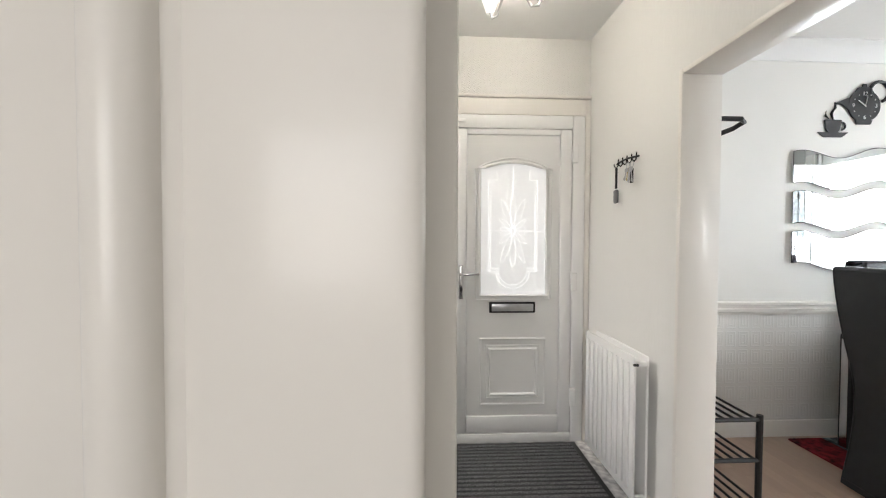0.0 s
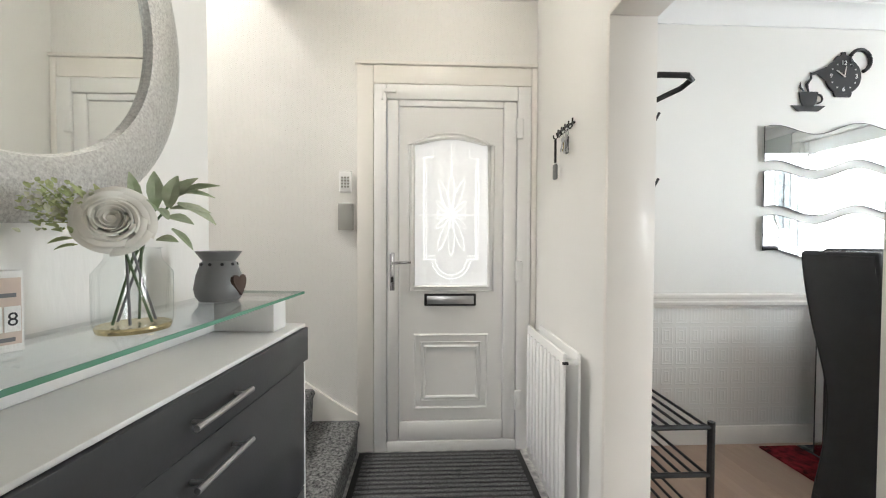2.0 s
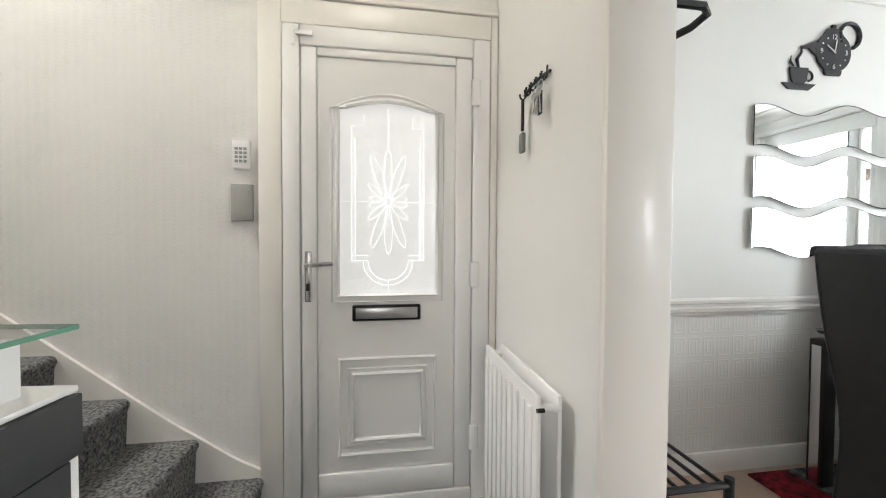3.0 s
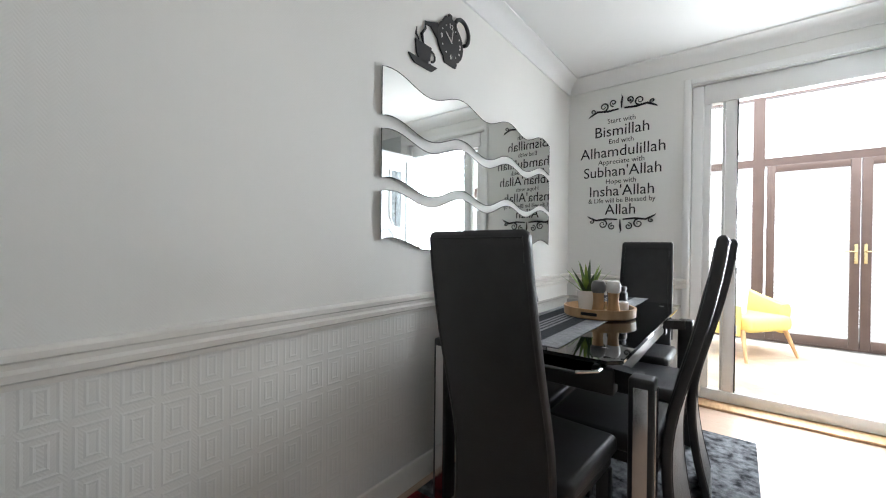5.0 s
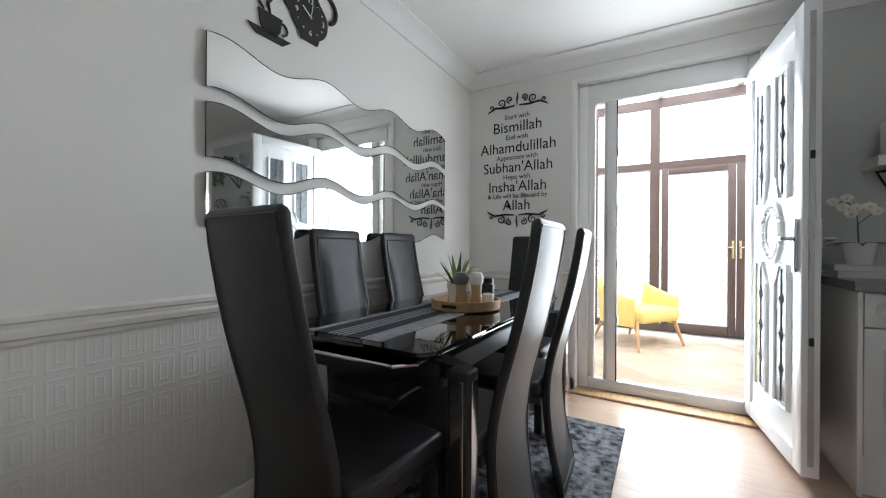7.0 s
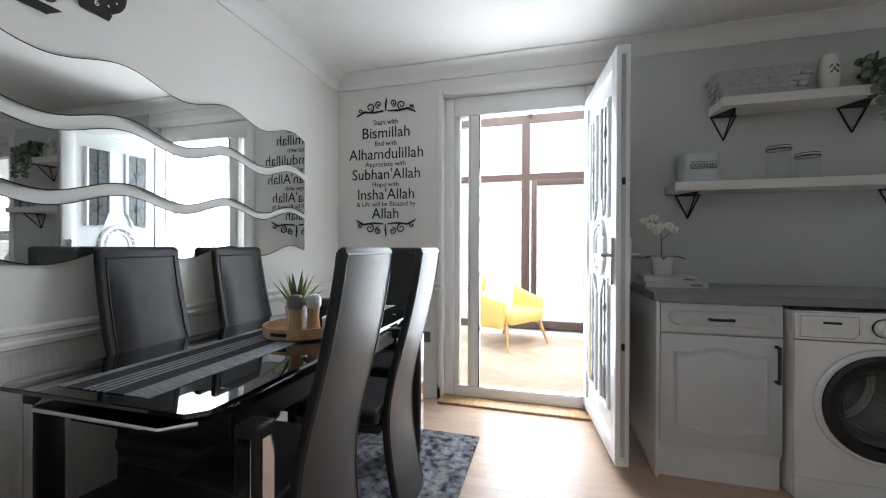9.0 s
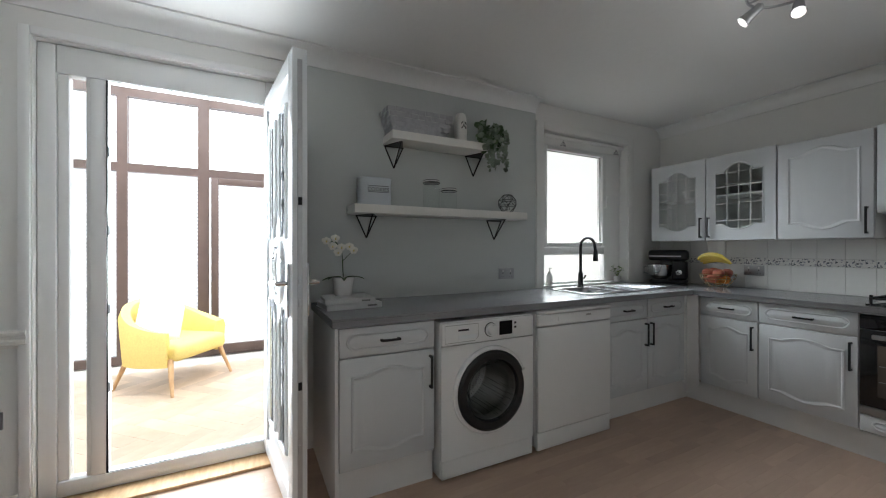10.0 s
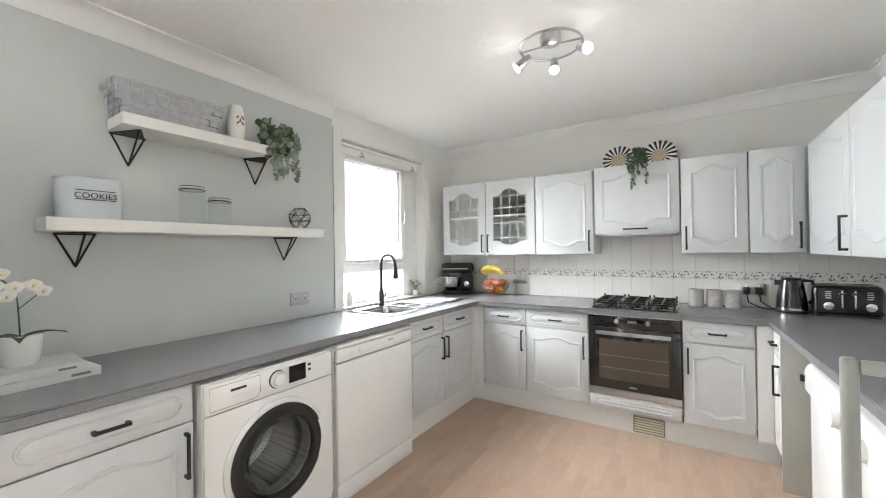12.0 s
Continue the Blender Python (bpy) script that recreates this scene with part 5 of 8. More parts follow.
bm = lathe(bmesh.new(), [(0.036, 0), (0.036, 0.010), (0.028, 0.012), (0.026, 0.030), (0.020, 0.033)], 28)
part("programme_dial", move(bm, pose(0.305, -0.004, 0.782, 90, 0, 0)), APPLIANCE, cp)
part("dial_ring", tube(bmesh.new(), [(0.305 + u, -0.006, 0.782 + v) for u, v in arc(0, 0, 0.037, 0, 350, 28)], 0.003, 5, closed=True), BLACK, cp)
part("display", B(0.365, -0.0065, 0.745, 0.455, -0.0045, 0.822, 0.001, 1), BLACK_GLASS, cp)
for i in range(2):
    part("button", B(0.468, -0.0065, 0.800 - i * 0.024, 0.484, -0.0045, 0.812 - i * 0.024, 0.001, 1), BLACK, cp)
bm = lathe(bmesh.new(), [(0.242, 0.0), (0.242, 0.012), (0.234, 0.020), (0.214, 0.020)], 56)
bmesh.ops.delete(bm, geom=[f for f in bm.faces if len(f.verts) > 4], context="FACES_ONLY")
part("porthole_surround", move(bm, pose(w / 2, 0, dz, 90, 0, 0)), APPLIANCE, wm)
bm = lathe(bmesh.new(), [(0.222, 0.014), (0.220, 0.030), (0.206, 0.038), (0.172, 0.034), (0.164, 0.012)], 56)
bmesh.ops.delete(bm, geom=[f for f in bm.faces if len(f.verts) > 4], context="FACES_ONLY")
dr = part("door_ring", move(bm, pose(w / 2, 0, dz, 90, 0, 0)), BLACK, wm, "glossy black door ring")
bm = lathe(bmesh.new(), [(0.165, 0.0), (0.165, -0.05), (0.175, -0.07), (0.22, -0.09), (0.225, -0.38), (0.20, -0.40), (0.06, -0.39), (0.001, -0.385)], 48)
bmesh.ops.delete(bm, geom=[f for f in bm.faces if len(f.verts) > 4], context="FACES_ONLY")
for k in range(3):
    a = 2 * math.pi * k / 3 + 0.5
    tube(bm, [(0.21 * math.cos(a), 0.21 * math.sin(a), -0.10), (0.195 * math.cos(a), 0.195 * math.sin(a), -0.2), (0.21 * math.cos(a), 0.21 * math.sin(a), -0.36)], 0.03, 8)
DRUM = material("drum_steel", (0.62, 0.62, 0.61), 0.35, 0.8, vary=0.3, scale=90)
n, l = DRUM.node_tree.nodes, DRUM.node_tree.links
holes, dots, dark_mix = n.new("ShaderNodeTexVoronoi"), n.new("ShaderNodeMapRange"), n.new("ShaderNodeMixRGB")
holes.inputs["Scale"].default_value, holes.inputs["Randomness"].default_value = 85.0, 0.0
dots.inputs["From Min"].default_value, dots.inputs["From Max"].default_value = 0.22, 0.34
l.new(n["Texture Coordinate"].outputs["Object"], holes.inputs["Vector"])
l.new(holes.outputs["Distance"], dots.inputs["Value"])
l.new(dots.outputs["Result"], dark_mix.inputs["Fac"])
dark_mix.inputs["Color1"].default_value, dark_mix.inputs["Color2"].default_value = (0.03, 0.03, 0.03, 1), (0.64, 0.64, 0.63, 1)
l.new(dark_mix.outputs["Color"], n["Principled BSDF"].inputs["Base Color"])
part("drum", move(bm, pose(w / 2, 0, dz, 90, 0, 0)), DRUM, dr, "perforated steel drum behind glass")
bm = lathe(bmesh.new(), [(0.166, 0.024), (0.135, 0.0), (0.125, -0.05), (0.09, -0.075), (0.001, -0.085)], 48)
bmesh.ops.delete(bm, geom=[f for f in bm.faces if len(f.verts) > 4], context="FACES_ONLY")
SMOKE = glass("smoky_glass", (0.72, 0.73, 0.73))
gp = part("door_glass", move(bm, pose(w / 2, 0, dz, 90, 0, 0)), SMOKE, dr)
gp.visible_shadow = False
bm = bmesh.new()
prism(bm, arc(0, 0, 0.235, -24, 24, 10) + arc(0, 0, 0.205, 24, -24, 10), -0.040, -0.020)
part("door_grip", move(bm, pose(w / 2 + 0.002, 0, dz)), APPLIANCE, dr)
for x in (0.05, w - 0.05):
    part("foot", lathe(bmesh.new(), [(0.02, 0), (0.02, 0.016)], 12, (x, 0.08, 0)), RUBBER, wm)
    part("foot", lathe(bmesh.new(), [(0.02, 0), (0.02, 0.020)], 12, (x, 0.50, 0)), RUBBER, wm)

# dishwasher
dwm = thing("dishwasher", (FXE - 0.04, -0.800, 0), -90, label="plain white freestanding dishwasher under the worktop", category="dishwasher")
w = 0.640
part("cabinet", B(0, 0.03, 0.02, w, 0.57, 0.845, 0.005), APPLIANCE, dwm)
part("door", B(0.001, 0.0, 0.115, w - 0.001, 0.029, 0.752, 0.010, 3), APPLIANCE, dwm)
part("kick_panel", B(0.003, 0.006, 0.006, w - 0.003, 0.029, 0.112, 0.004), APPLIANCE, dwm)
cpn = part("control_panel", B(0.001, -0.003, 0.756, w - 0.001, 0.029, 0.830, 0.012, 3), APPLIANCE, dwm)
part("brand_mark", B(0.40, -0.0042, 0.800, 0.445, -0.0032, 0.811), GREY_PLASTIC, cpn)
for i in range(3):
    part("indicator", B(0.16, -0.0042, 0.785 + i * 0.008, 0.165, -0.0032, 0.789 + i * 0.008), GREY_PLASTIC, cpn)
part("button", move(lathe(bmesh.new(), [(0.010, 0), (0.009, 0.003)], 16), pose(0.11, -0.003, 0.79, 90, 0, 0)), APPLIANCE, cpn)
part("lid", B(-0.002, -0.006, 0.832, w + 0.002, 0.57, 0.852, 0.008, 3), APPLIANCE, dwm)

# oven and hob
ov = thing("oven", (2.60, FY + 0.004, 0), 180, label="built-in black glass oven with a steel handle under the hob", category="oven")
w = 0.60
part("oven_body", B(0.004, 0.02, 0.26, w - 0.004, 0.54, 0.858), STEEL, ov)
pn = part("control_panel", B(0.003, -0.004, 0.765, w - 0.003, 0.0195, 0.857, 0.002), BLACK_GLASS, ov)
for u in (0.20, 0.40):
    part("oven_knob", move(lathe(bmesh.new(), [(0.018, 0), (0.018, 0.012), (0.013, 0.022), (0.004, 0.023)], 20), pose(u, -0.004, 0.815, 90, 0, 0)), STEEL, pn, "steel knob")
part("clock_display", B(0.27, -0.0052, 0.806, 0.33, -0.0042, 0.824), GREY_CERAMIC, pn)
part("top_trim", B(0.003, -0.006, 0.8505, w - 0.003, -0.0045, 0.857), STEEL, pn)
od = part("oven_door", B(0.003, -0.006, 0.318, w - 0.003, 0.0195, 0.760, 0.003), BLACK_GLASS, ov, "black glass door")
OVENGLASS = material("oven_window", (0.075, 0.06, 0.048), 0.06, vary=0.15, scale=4, coat=0.4)
part("oven_window", B(0.075, -0.0072, 0.385, w - 0.075, -0.0062, 0.68), OVENGLASS, od, "brown tinted window")
for z in (0.47, 0.56):
    part("rack_line", B(0.08, -0.0080, z, w - 0.08, -0.0073, z + 0.003), GREY_CERAMIC, od)
oh = part("oven_handle", B(0.06, -0.045, 0.715, w - 0.06, -0.032, 0.742, 0.004), STEEL, od, "flat steel handle bar")
for u in (0.07, w - 0.07):
    part("handle_post", B(u - 0.006, -0.033, 0.720, u + 0.006, -0.0065, 0.737), STEEL, oh)
part("bottom_trim", B(0.003, -0.007, 0.270, w - 0.003, 0.0195, 0.315, 0.003), STEEL, ov)
part("brand_mark", B(0.275, -0.0072, 0.340, 0.325, -0.0062, 0.352), GREY_PLASTIC, od)
fr = front("warming_drawer", w - 0.008, 0.095, ov, (0.004, 0.0, 0.168), shaped=False)
hb = thing("gas_hob", (2.60, -2.46, 0.9005), 180, label="black gas hob with cast iron pan supports", category="hob")
part("hob_plate", B(0.02, 0.0, 0.0, 0.58, 0.50, 0.010, 0.003), BLACK_GLASS, hb)
for u0 in (0.03, 0.215, 0.40):
    bm = bmesh.new()
    u1 = u0 + 0.165
    for v0 in (0.03, 0.47):
        box(bm, u0, v0 - 0.006, 0.034, u1, v0 + 0.006, 0.046)
    for v in (0.14, 0.25, 0.36):
        box(bm, u0, v - 0.005, 0.034, u1, v + 0.005, 0.046)
    for uu in (u0 + 0.005, u1 - 0.005, (u0 + u1) / 2):
        box(bm, uu - 0.005, 0.03, 0.034, uu + 0.005, 0.47, 0.046)
    for uu in (u0 + 0.005, u1 - 0.005):
        for v in (0.035, 0.465):
            box(bm, uu - 0.006, v - 0.006, 0.0105, uu + 0.006, v + 0.006, 0.060)
    part("pan_support", bm, BLACK_METAL, hb)
    for v in (0.14, 0.36):
        part("burner", lathe(bmesh.new(), [(0.040, 0.0105), (0.040, 0.020), (0.030, 0.024), (0.028, 0.030), (0.005, 0.031)], 20, ((u0 + u1) / 2, v, 0)), BLACK, hb)
for i in range(5):
    part("hob_knob", lathe(bmesh.new(), [(0.016, 0.0105), (0.015, 0.028), (0.008, 0.030)], 14, (0.14 + 0.08 * i, 0.013, 0)), BLACK, hb)


# wall units
def wall_unit(x_left, w, z0, z1, handle_side, y=-2.72, label="pale grey wall unit with a panelled door", turn=180, depth=0.305, xw=None):
    at = (x_left, y, z0) if xw is None else (xw, x_left, z0)
    u = thing("wall_unit", at, turn, label=label, category="kitchen unit", group="kitchen wall units")
    h = z1 - z0
    part("body", B(0.001, 0.019, 0, w - 0.001, depth, h), UNIT_WHITE, u)
    d = front("unit_door", w - 0.006, h - 0.004, u, (0.003, 0, 0.002), bow=0.045)
    if handle_side:
        bar_handle(d, w - 0.034 if handle_side == "right" else 0.028, 0.11, 0.17)
    return u


WZ0, WZ1 = 1.30, 1.99
wall_unit(3.098, 0.490, WZ0, WZ1, "right")
wall_unit(1.998, 0.388, WZ0, WZ1, "left")
wall_unit(1.608, 0.285, WZ0, WZ1, "right")
# hood unit with a lift-up front
hu = thing("wall_unit", (2.602, -2.72, 1.455), 180, label="pale grey cooker hood unit with a flap front", category="kitchen unit", group="kitchen wall units")
part("body", B(0.001, 0.019, 0.0, 0.597, 0.305, 0.545), UNIT_WHITE, hu)
d = front("flap_door", 0.592, 0.540, hu, (0.003, 0, 0.003), bow=0.045)
bar_handle(d, 0.30, 0.035, 0.17, False)
part("hood_grille", B(0.02, 0.03, -0.012, 0.578, 0.29, -0.0005), STEEL, hu)
# glazed units
for xl in (4.080, 3.590):
    u = thing("wall_unit", (xl, -2.72, WZ0), 180, label="pale grey glazed wall unit with leaded arched glass and tableware inside", category="kitchen unit", group="kitchen wall units")
    w, h = 0.488, WZ1 - WZ0 + 0.01
    bm = bmesh.new()
    box(bm, 0.001, 0.019, 0, 0.017, 0.30, h)
    box(bm, w - 0.017, 0.019, 0, w - 0.001, 0.30, h)
    box(bm, 0.018, 0.019, 0, w - 0.018, 0.30, 0.016)
    box(bm, 0.018, 0.019, h - 0.016, w - 0.018, 0.30, h)
    box(bm, 0.018, 0.29, 0.017, w - 0.018, 0.30, h - 0.017)
    box(bm, 0.018, 0.03, h * 0.52, w - 0.018, 0.289, h * 0.52 + 0.014)
    part("body", bm, UNIT_WHITE, u)
    loop = ogee_loop(0.075, w - 0.081, 0.085, h - 0.075, 0.07, 0.045)
    bm = bmesh.new()
    half = len(loop) // 2
    W1, H1 = w - 0.003, h - 0.002
    low, up = loop[:half], loop[half:][::-1]
    outer_low = [(0.003 + (W1 - 0.003) * i / (half - 1), 0.002) for i in range(half)]
    outer_up = [(0.003 + (W1 - 0.003) * i / (half - 1), H1) for i in range(half)]
    inner_loop, outer_loop = low + up[::-1], outer_low + outer_up[::-1]
    sheets = [[bm.verts.new((a, yq, c)) for a, c in lp2] for lp2, yq in ((inner_loop, 0.0), (outer_loop, 0.0), (outer_loop, 0.018), (inner_loop, 0.018))]
    for q0, q1 in zip(sheets, sheets[1:] + sheets[:1]):
        for i in range(len(inner_loop)):
            j = (i + 1) % len(inner_loop)
            bm.faces.new((q0[i], q0[j], q1[j], q1[i]))
    d = part("glazed_door", bm, UNIT, u)
    part("bead", tube(bmesh.new(), [(a, 0.0, c) for a, c in loop], 0.006, 6, closed=True), UNIT, d)
    p = part("door_glass", prism(bmesh.new(), loop, 0.009, 0.011), GLASS, d)
    p.visible_shadow = False
    x0, x1 = 0.078, w - 0.084
    for k in range(1, 4):
        uu = x0 + (x1 - x0) * k / 4
        part("lead_bar", tube(bmesh.new(), [(uu, 0.006, 0.06 if k == 2 else 0.08), (uu, 0.006, h - 0.09 if k == 2 else h - 0.115)], 0.004, 5), UNIT_WHITE, d)
    for zz in (0.16, 0.30, 0.44, 0.55):
        part("lead_bar", tube(bmesh.new(), [(x0, 0.006, zz), (x1, 0.006, zz)], 0.004, 5), UNIT_WHITE, d)
    bar_handle(d, w - 0.034 if xl > 4 else 0.028, 0.11, 0.17)
# west wall units
wall_unit(-2.70, 0.74, WZ0 - 0.01, WZ1 - 0.01, "right", turn=90, xw=1.315, depth=0.43)
wall_unit(-1.955, 0.60, WZ0 - 0.01, WZ1 - 0.01, "", turn=90, xw=1.315, depth=0.43)
# west base unit, gap panel, dryer
wb = thing("base_unit", (1.535, -2.42, 0), 90, label="narrow white base unit beside the corner", category="kitchen unit", group="kitchen base units")
part("body", B(0, 0.019, 0.15, 0.215, 0.62, 0.858), UNIT_WHITE, wb)
dd = front("drawer_front", 0.209, 0.140, wb, (0.003, 0, 0.712), UNIT_WHITE, shaped=False)
bar_handle(dd, 0.105, 0.07, 0.10, False)
dd = front("unit_door", 0.209, 0.535, wb, (0.003, 0, 0.170), UNIT_WHITE)
bar_handle(dd, 0.18, 0.42, 0.17)
part("plinth", B(0.0, 0.04, 0.0, 0.215, 0.06, 0.148), UNIT_WHITE, wb)
part("side_panel", B(0.2155, -0.002, 0.0, 0.233, 0.62, 0.858, 0.001), PLASTER_PANEL, wb)


def dryer(y, knob, label):
    dry = thing("tumble_dryer", (1.50, y, 0), 90, label=label, category="dryer")
    part("cabinet", B(0, 0.03, 0.0, 0.58, 0.58, 0.845, 0.006), APPLIANCE, dry)
    part("door", B(0.003, 0.0, 0.10, 0.577, 0.029, 0.68, 0.008, 3), APPLIANCE, dry)
    bm = bmesh.new()
    prism(bm, [(0.0295, 0.685), (-0.004, 0.688), (-0.016, 0.70), (-0.018, 0.76)] + [(0.012 - 0.030 * math.cos(radians(a)), 0.765 + 0.055 * math.sin(radians(a))) for a in range(10, 91, 10)] + [(0.0295, 0.822)], 0.003, 0.577, "yz")
    pc = part("control_panel", bm, APPLIANCE, dry)
    part("dryer_knob", move(lathe(bmesh.new(), [(0.032, 0), (0.030, 0.020), (0.012, 0.024)], 22), pose(knob, -0.018, 0.74, 90, 0, 0)), APPLIANCE, pc)
    part("catch", B(0.0, -0.034, 0.735, 0.02, -0.0185, 0.765, 0.003), BLACK, pc)


dryer(-1.76, 0.47, "white appliance with a rounded control panel under the worktop")
dryer(-1.165, 0.125, "white appliance with a round knob under the worktop")

# ---- kitchen window ----
wd = thing("window_1", (0, 0, 0), label="white kitchen window with a fixed pane below and a raised blind", category="window", kind="structure")
wx0, wx1 = 4.275, 4.335
bm = bmesh.new()
box(bm, wx0, -1.52, 0.905, wx1, -1.462, 2.228, 0.004)
box(bm, wx0, -2.518, 0.905, wx1, -2.30, 2.228, 0.004)
box(bm, wx0, -2.299, 2.14, wx1, -1.521, 2.228, 0.004)
box(bm, wx0, -2.299, 1.175, wx1, -1.521, 1.245, 0.004)
box(bm, wx0, -2.299, 0.905, wx1, -1.521, 0.935, 0.004)
part("window_frame", bm, PVC, wd)
bm = bmesh.new()
box(bm, wx0 - 0.018, -1.565, 1.247, wx1 - 0.01, -1.522, 2.138, 0.006)
box(bm, wx0 - 0.018, -2.298, 1.247, wx1 - 0.01, -2.255, 2.138, 0.006)
box(bm, wx0 - 0.018, -2.254, 2.098, wx1 - 0.01, -1.566, 2.138, 0.006)
box(bm, wx0 - 0.018, -2.254, 1.247, wx1 - 0.01, -1.566, 1.285, 0.006)
sash = part("sash", bm, PVC, wd)
bm = bmesh.new()
tube(bm, [(wx0 + 0.01, -1.570, 1.29), (wx0 + 0.01, -2.250, 1.29), (wx0 + 0.01, -2.250, 2.094), (wx0 + 0.01, -1.570, 2.094)], 0.004, 5, closed=True)
part("gasket", bm, RUBBER, sash)
for z0, z1, nm in ((1.286, 2.097, "pane"), (0.936, 1.174, "pane")):
    p = part(nm, B(wx0 + 0.02, -2.254, z0, wx0 + 0.024, -1.566, z1), GLASS, wd)
    p.visible_shadow = False
part("window_handle", tube(bmesh.new(), [(wx0 - 0.02, -2.276, 1.62), (wx0 - 0.045, -2.276, 1.62), (wx0 - 0.050, -2.276, 1.72)], 0.008, 8), PVC, wd)
part("trickle_vent", B(wx0 - 0.012, -2.18, 2.155, wx0 - 0.001, -1.75, 2.175, 0.003), PVC, wd)
solid("window_sill", B(EX - 0.012, -2.518, 0.9053, wx0 - 0.001, -1.462, 0.918, 0.003), TILE, "white tiled window sill", "window sill")
bm = bmesh.new()
box(bm, EX - 0.014, -1.458, 0.92, EX - 0.001, -1.375, 2.30, 0.003)
box(bm, EX - 0.014, -2.60, 0.92, EX - 0.001, -2.522, 2.30, 0.003)
box(bm, EX - 0.014, -2.521, 2.232, EX - 0.001, -1.459, 2.30, 0.003)
solid("trim_kitchen_window", bm, WALL, "white painted window surround", "trim")
ob = thing("roller_blind", (EX + 0.03, -1.99, 2.20), label="white pole and rolled blind with grey triangle motifs over the window", category="blind")
part("roll", tube(bmesh.new(), [(0, -0.50, 0.0), (0, 0.50, 0.0)], 0.016, 12), CUSHION, ob)
part("blind_hem", B(-0.003, -0.47, -0.075, 0.003, 0.50, -0.017), CUSHION, ob)
for yv in (-0.40, 0.28):
    for k in range(3):
        bm = bmesh.new()
        tube(bm, [(-0.0045, yv - 0.035 + 0.01 * k, -0.068 + 0.004 * k), (-0.0045, yv + 0.035 - 0.01 * k, -0.068 + 0.004 * k), (-0.0045, yv, -0.022 - 0.010 * k)], 0.0022, 4, closed=True)
        part("triangle_motif", bm, GREY_CERAMIC, ob)
# wall's emission imitates strong daylight on the render
solid("backdrop_harled_wall", B(6.4, -6.5, -0.1, 6.5, -0.9, 4.0), material("pale_harling_glow", (0.80, 0.78, 0.74), 0.9, vary=0.08, scale=40, bump=1.0, bump_scale=50, emission=0.9), "pale rendered wall with added glow outside the kitchen window", "backdrop")

# ---- shelves on the grey wall ----
SHELF_W = material("shelf_white", (0.80, 0.785, 0.74), 0.4, vary=0.01)


def wall_shelf(y0, y1, z, brackets):
    s = thing("floating_shelf", (0, 0, 0), label="thick white shelf on black triangular wire brackets", category="shelf", group="kitchen shelves")
    part("board", B(3.985, y1, z - 0.052, EX - 0.0075, y0, z, 0.002), SHELF_W, s)
    for yb in brackets:
        b = bmesh.new()
        tube(b, [(EX - 0.012, yb - 0.07, z - 0.0575), (EX - 0.012, yb + 0.07, z - 0.0575)], 0.0045, 6)
        for sy in (-0.065, 0.065):
            tube(b, [(EX - 0.012, yb + sy, z - 0.057), (EX - 0.012, yb, z - 0.20)], 0.0045, 6)
        tube(b, [(EX - 0.012, yb, z - 0.20), (4.04, yb, z - 0.0575)], 0.0045, 6)
        br = part("bracket", b, BLACK_METAL, s, "black wire bracket")
        part("bracket_plate", prism(bmesh.new(), [(EX - 0.012, yb - 0.065), (EX - 0.012, yb + 0.065), (4.03, yb + 0.006), (4.03, yb - 0.006)], z - 0.056, z - 0.0525, "xy"), BLACK_METAL, br)
    return s


wall_shelf(0.185, -1.12, 1.502, (0.06, -0.95))
wall_shelf(-0.052, -0.86, 1.976, (-0.13, -0.76))


def strand_plant(parent, start, drop, n, rng, r=0.018, mat=LEAF, name="strand", spread=0.05):
    """A hanging stem with round leaves."""
    b = bmesh.new()
    pts = []
    x, y, z = start
    for i in range(n + 1):
        f = i / n
        pts.append(Vector((x + spread * f * rng.uniform(0.6, 1.2) * (-1 if f > 0.1 else 0), y + 0.015 * math.sin(3 * f + start[1] * 9), z - drop * f)))
    tube(b, pts, 0.0015, 4)
    for p in pts:
        for s in range(2):
            a = rng.uniform(0, 6.28)
            m = Matrix.Translation(p + Vector((math.cos(a), math.sin(a), 0.2)) * r * 0.8) @ Euler((rng.uniform(0.5, 2.0), rng.uniform(-0.6, 0.6), a)).to_matrix().to_4x4()
            rr = r * rng.uniform(0.7, 1.15)
            vs = [b.verts.new(m @ Vector((rr * math.cos(k * math.pi / 4), rr * math.sin(k * math.pi / 4), 0.15 * rr * math.cos(k * math.pi / 2)))) for k in range(8)]
            b.faces.new(vs)
    return part(name, b, mat, parent, smooth=False)


rng = random.Random(5)
BASKET = material("basket_weave_grey", (0.50, 0.50, 0.52), 0.8, vary=0.08, scale=40, bump=0.3, bump_scale=120)
ob = thing("woven_basket", (4.085, -0.258, 1.9765), label="grey woven strap basket on the upper shelf", category="basket")
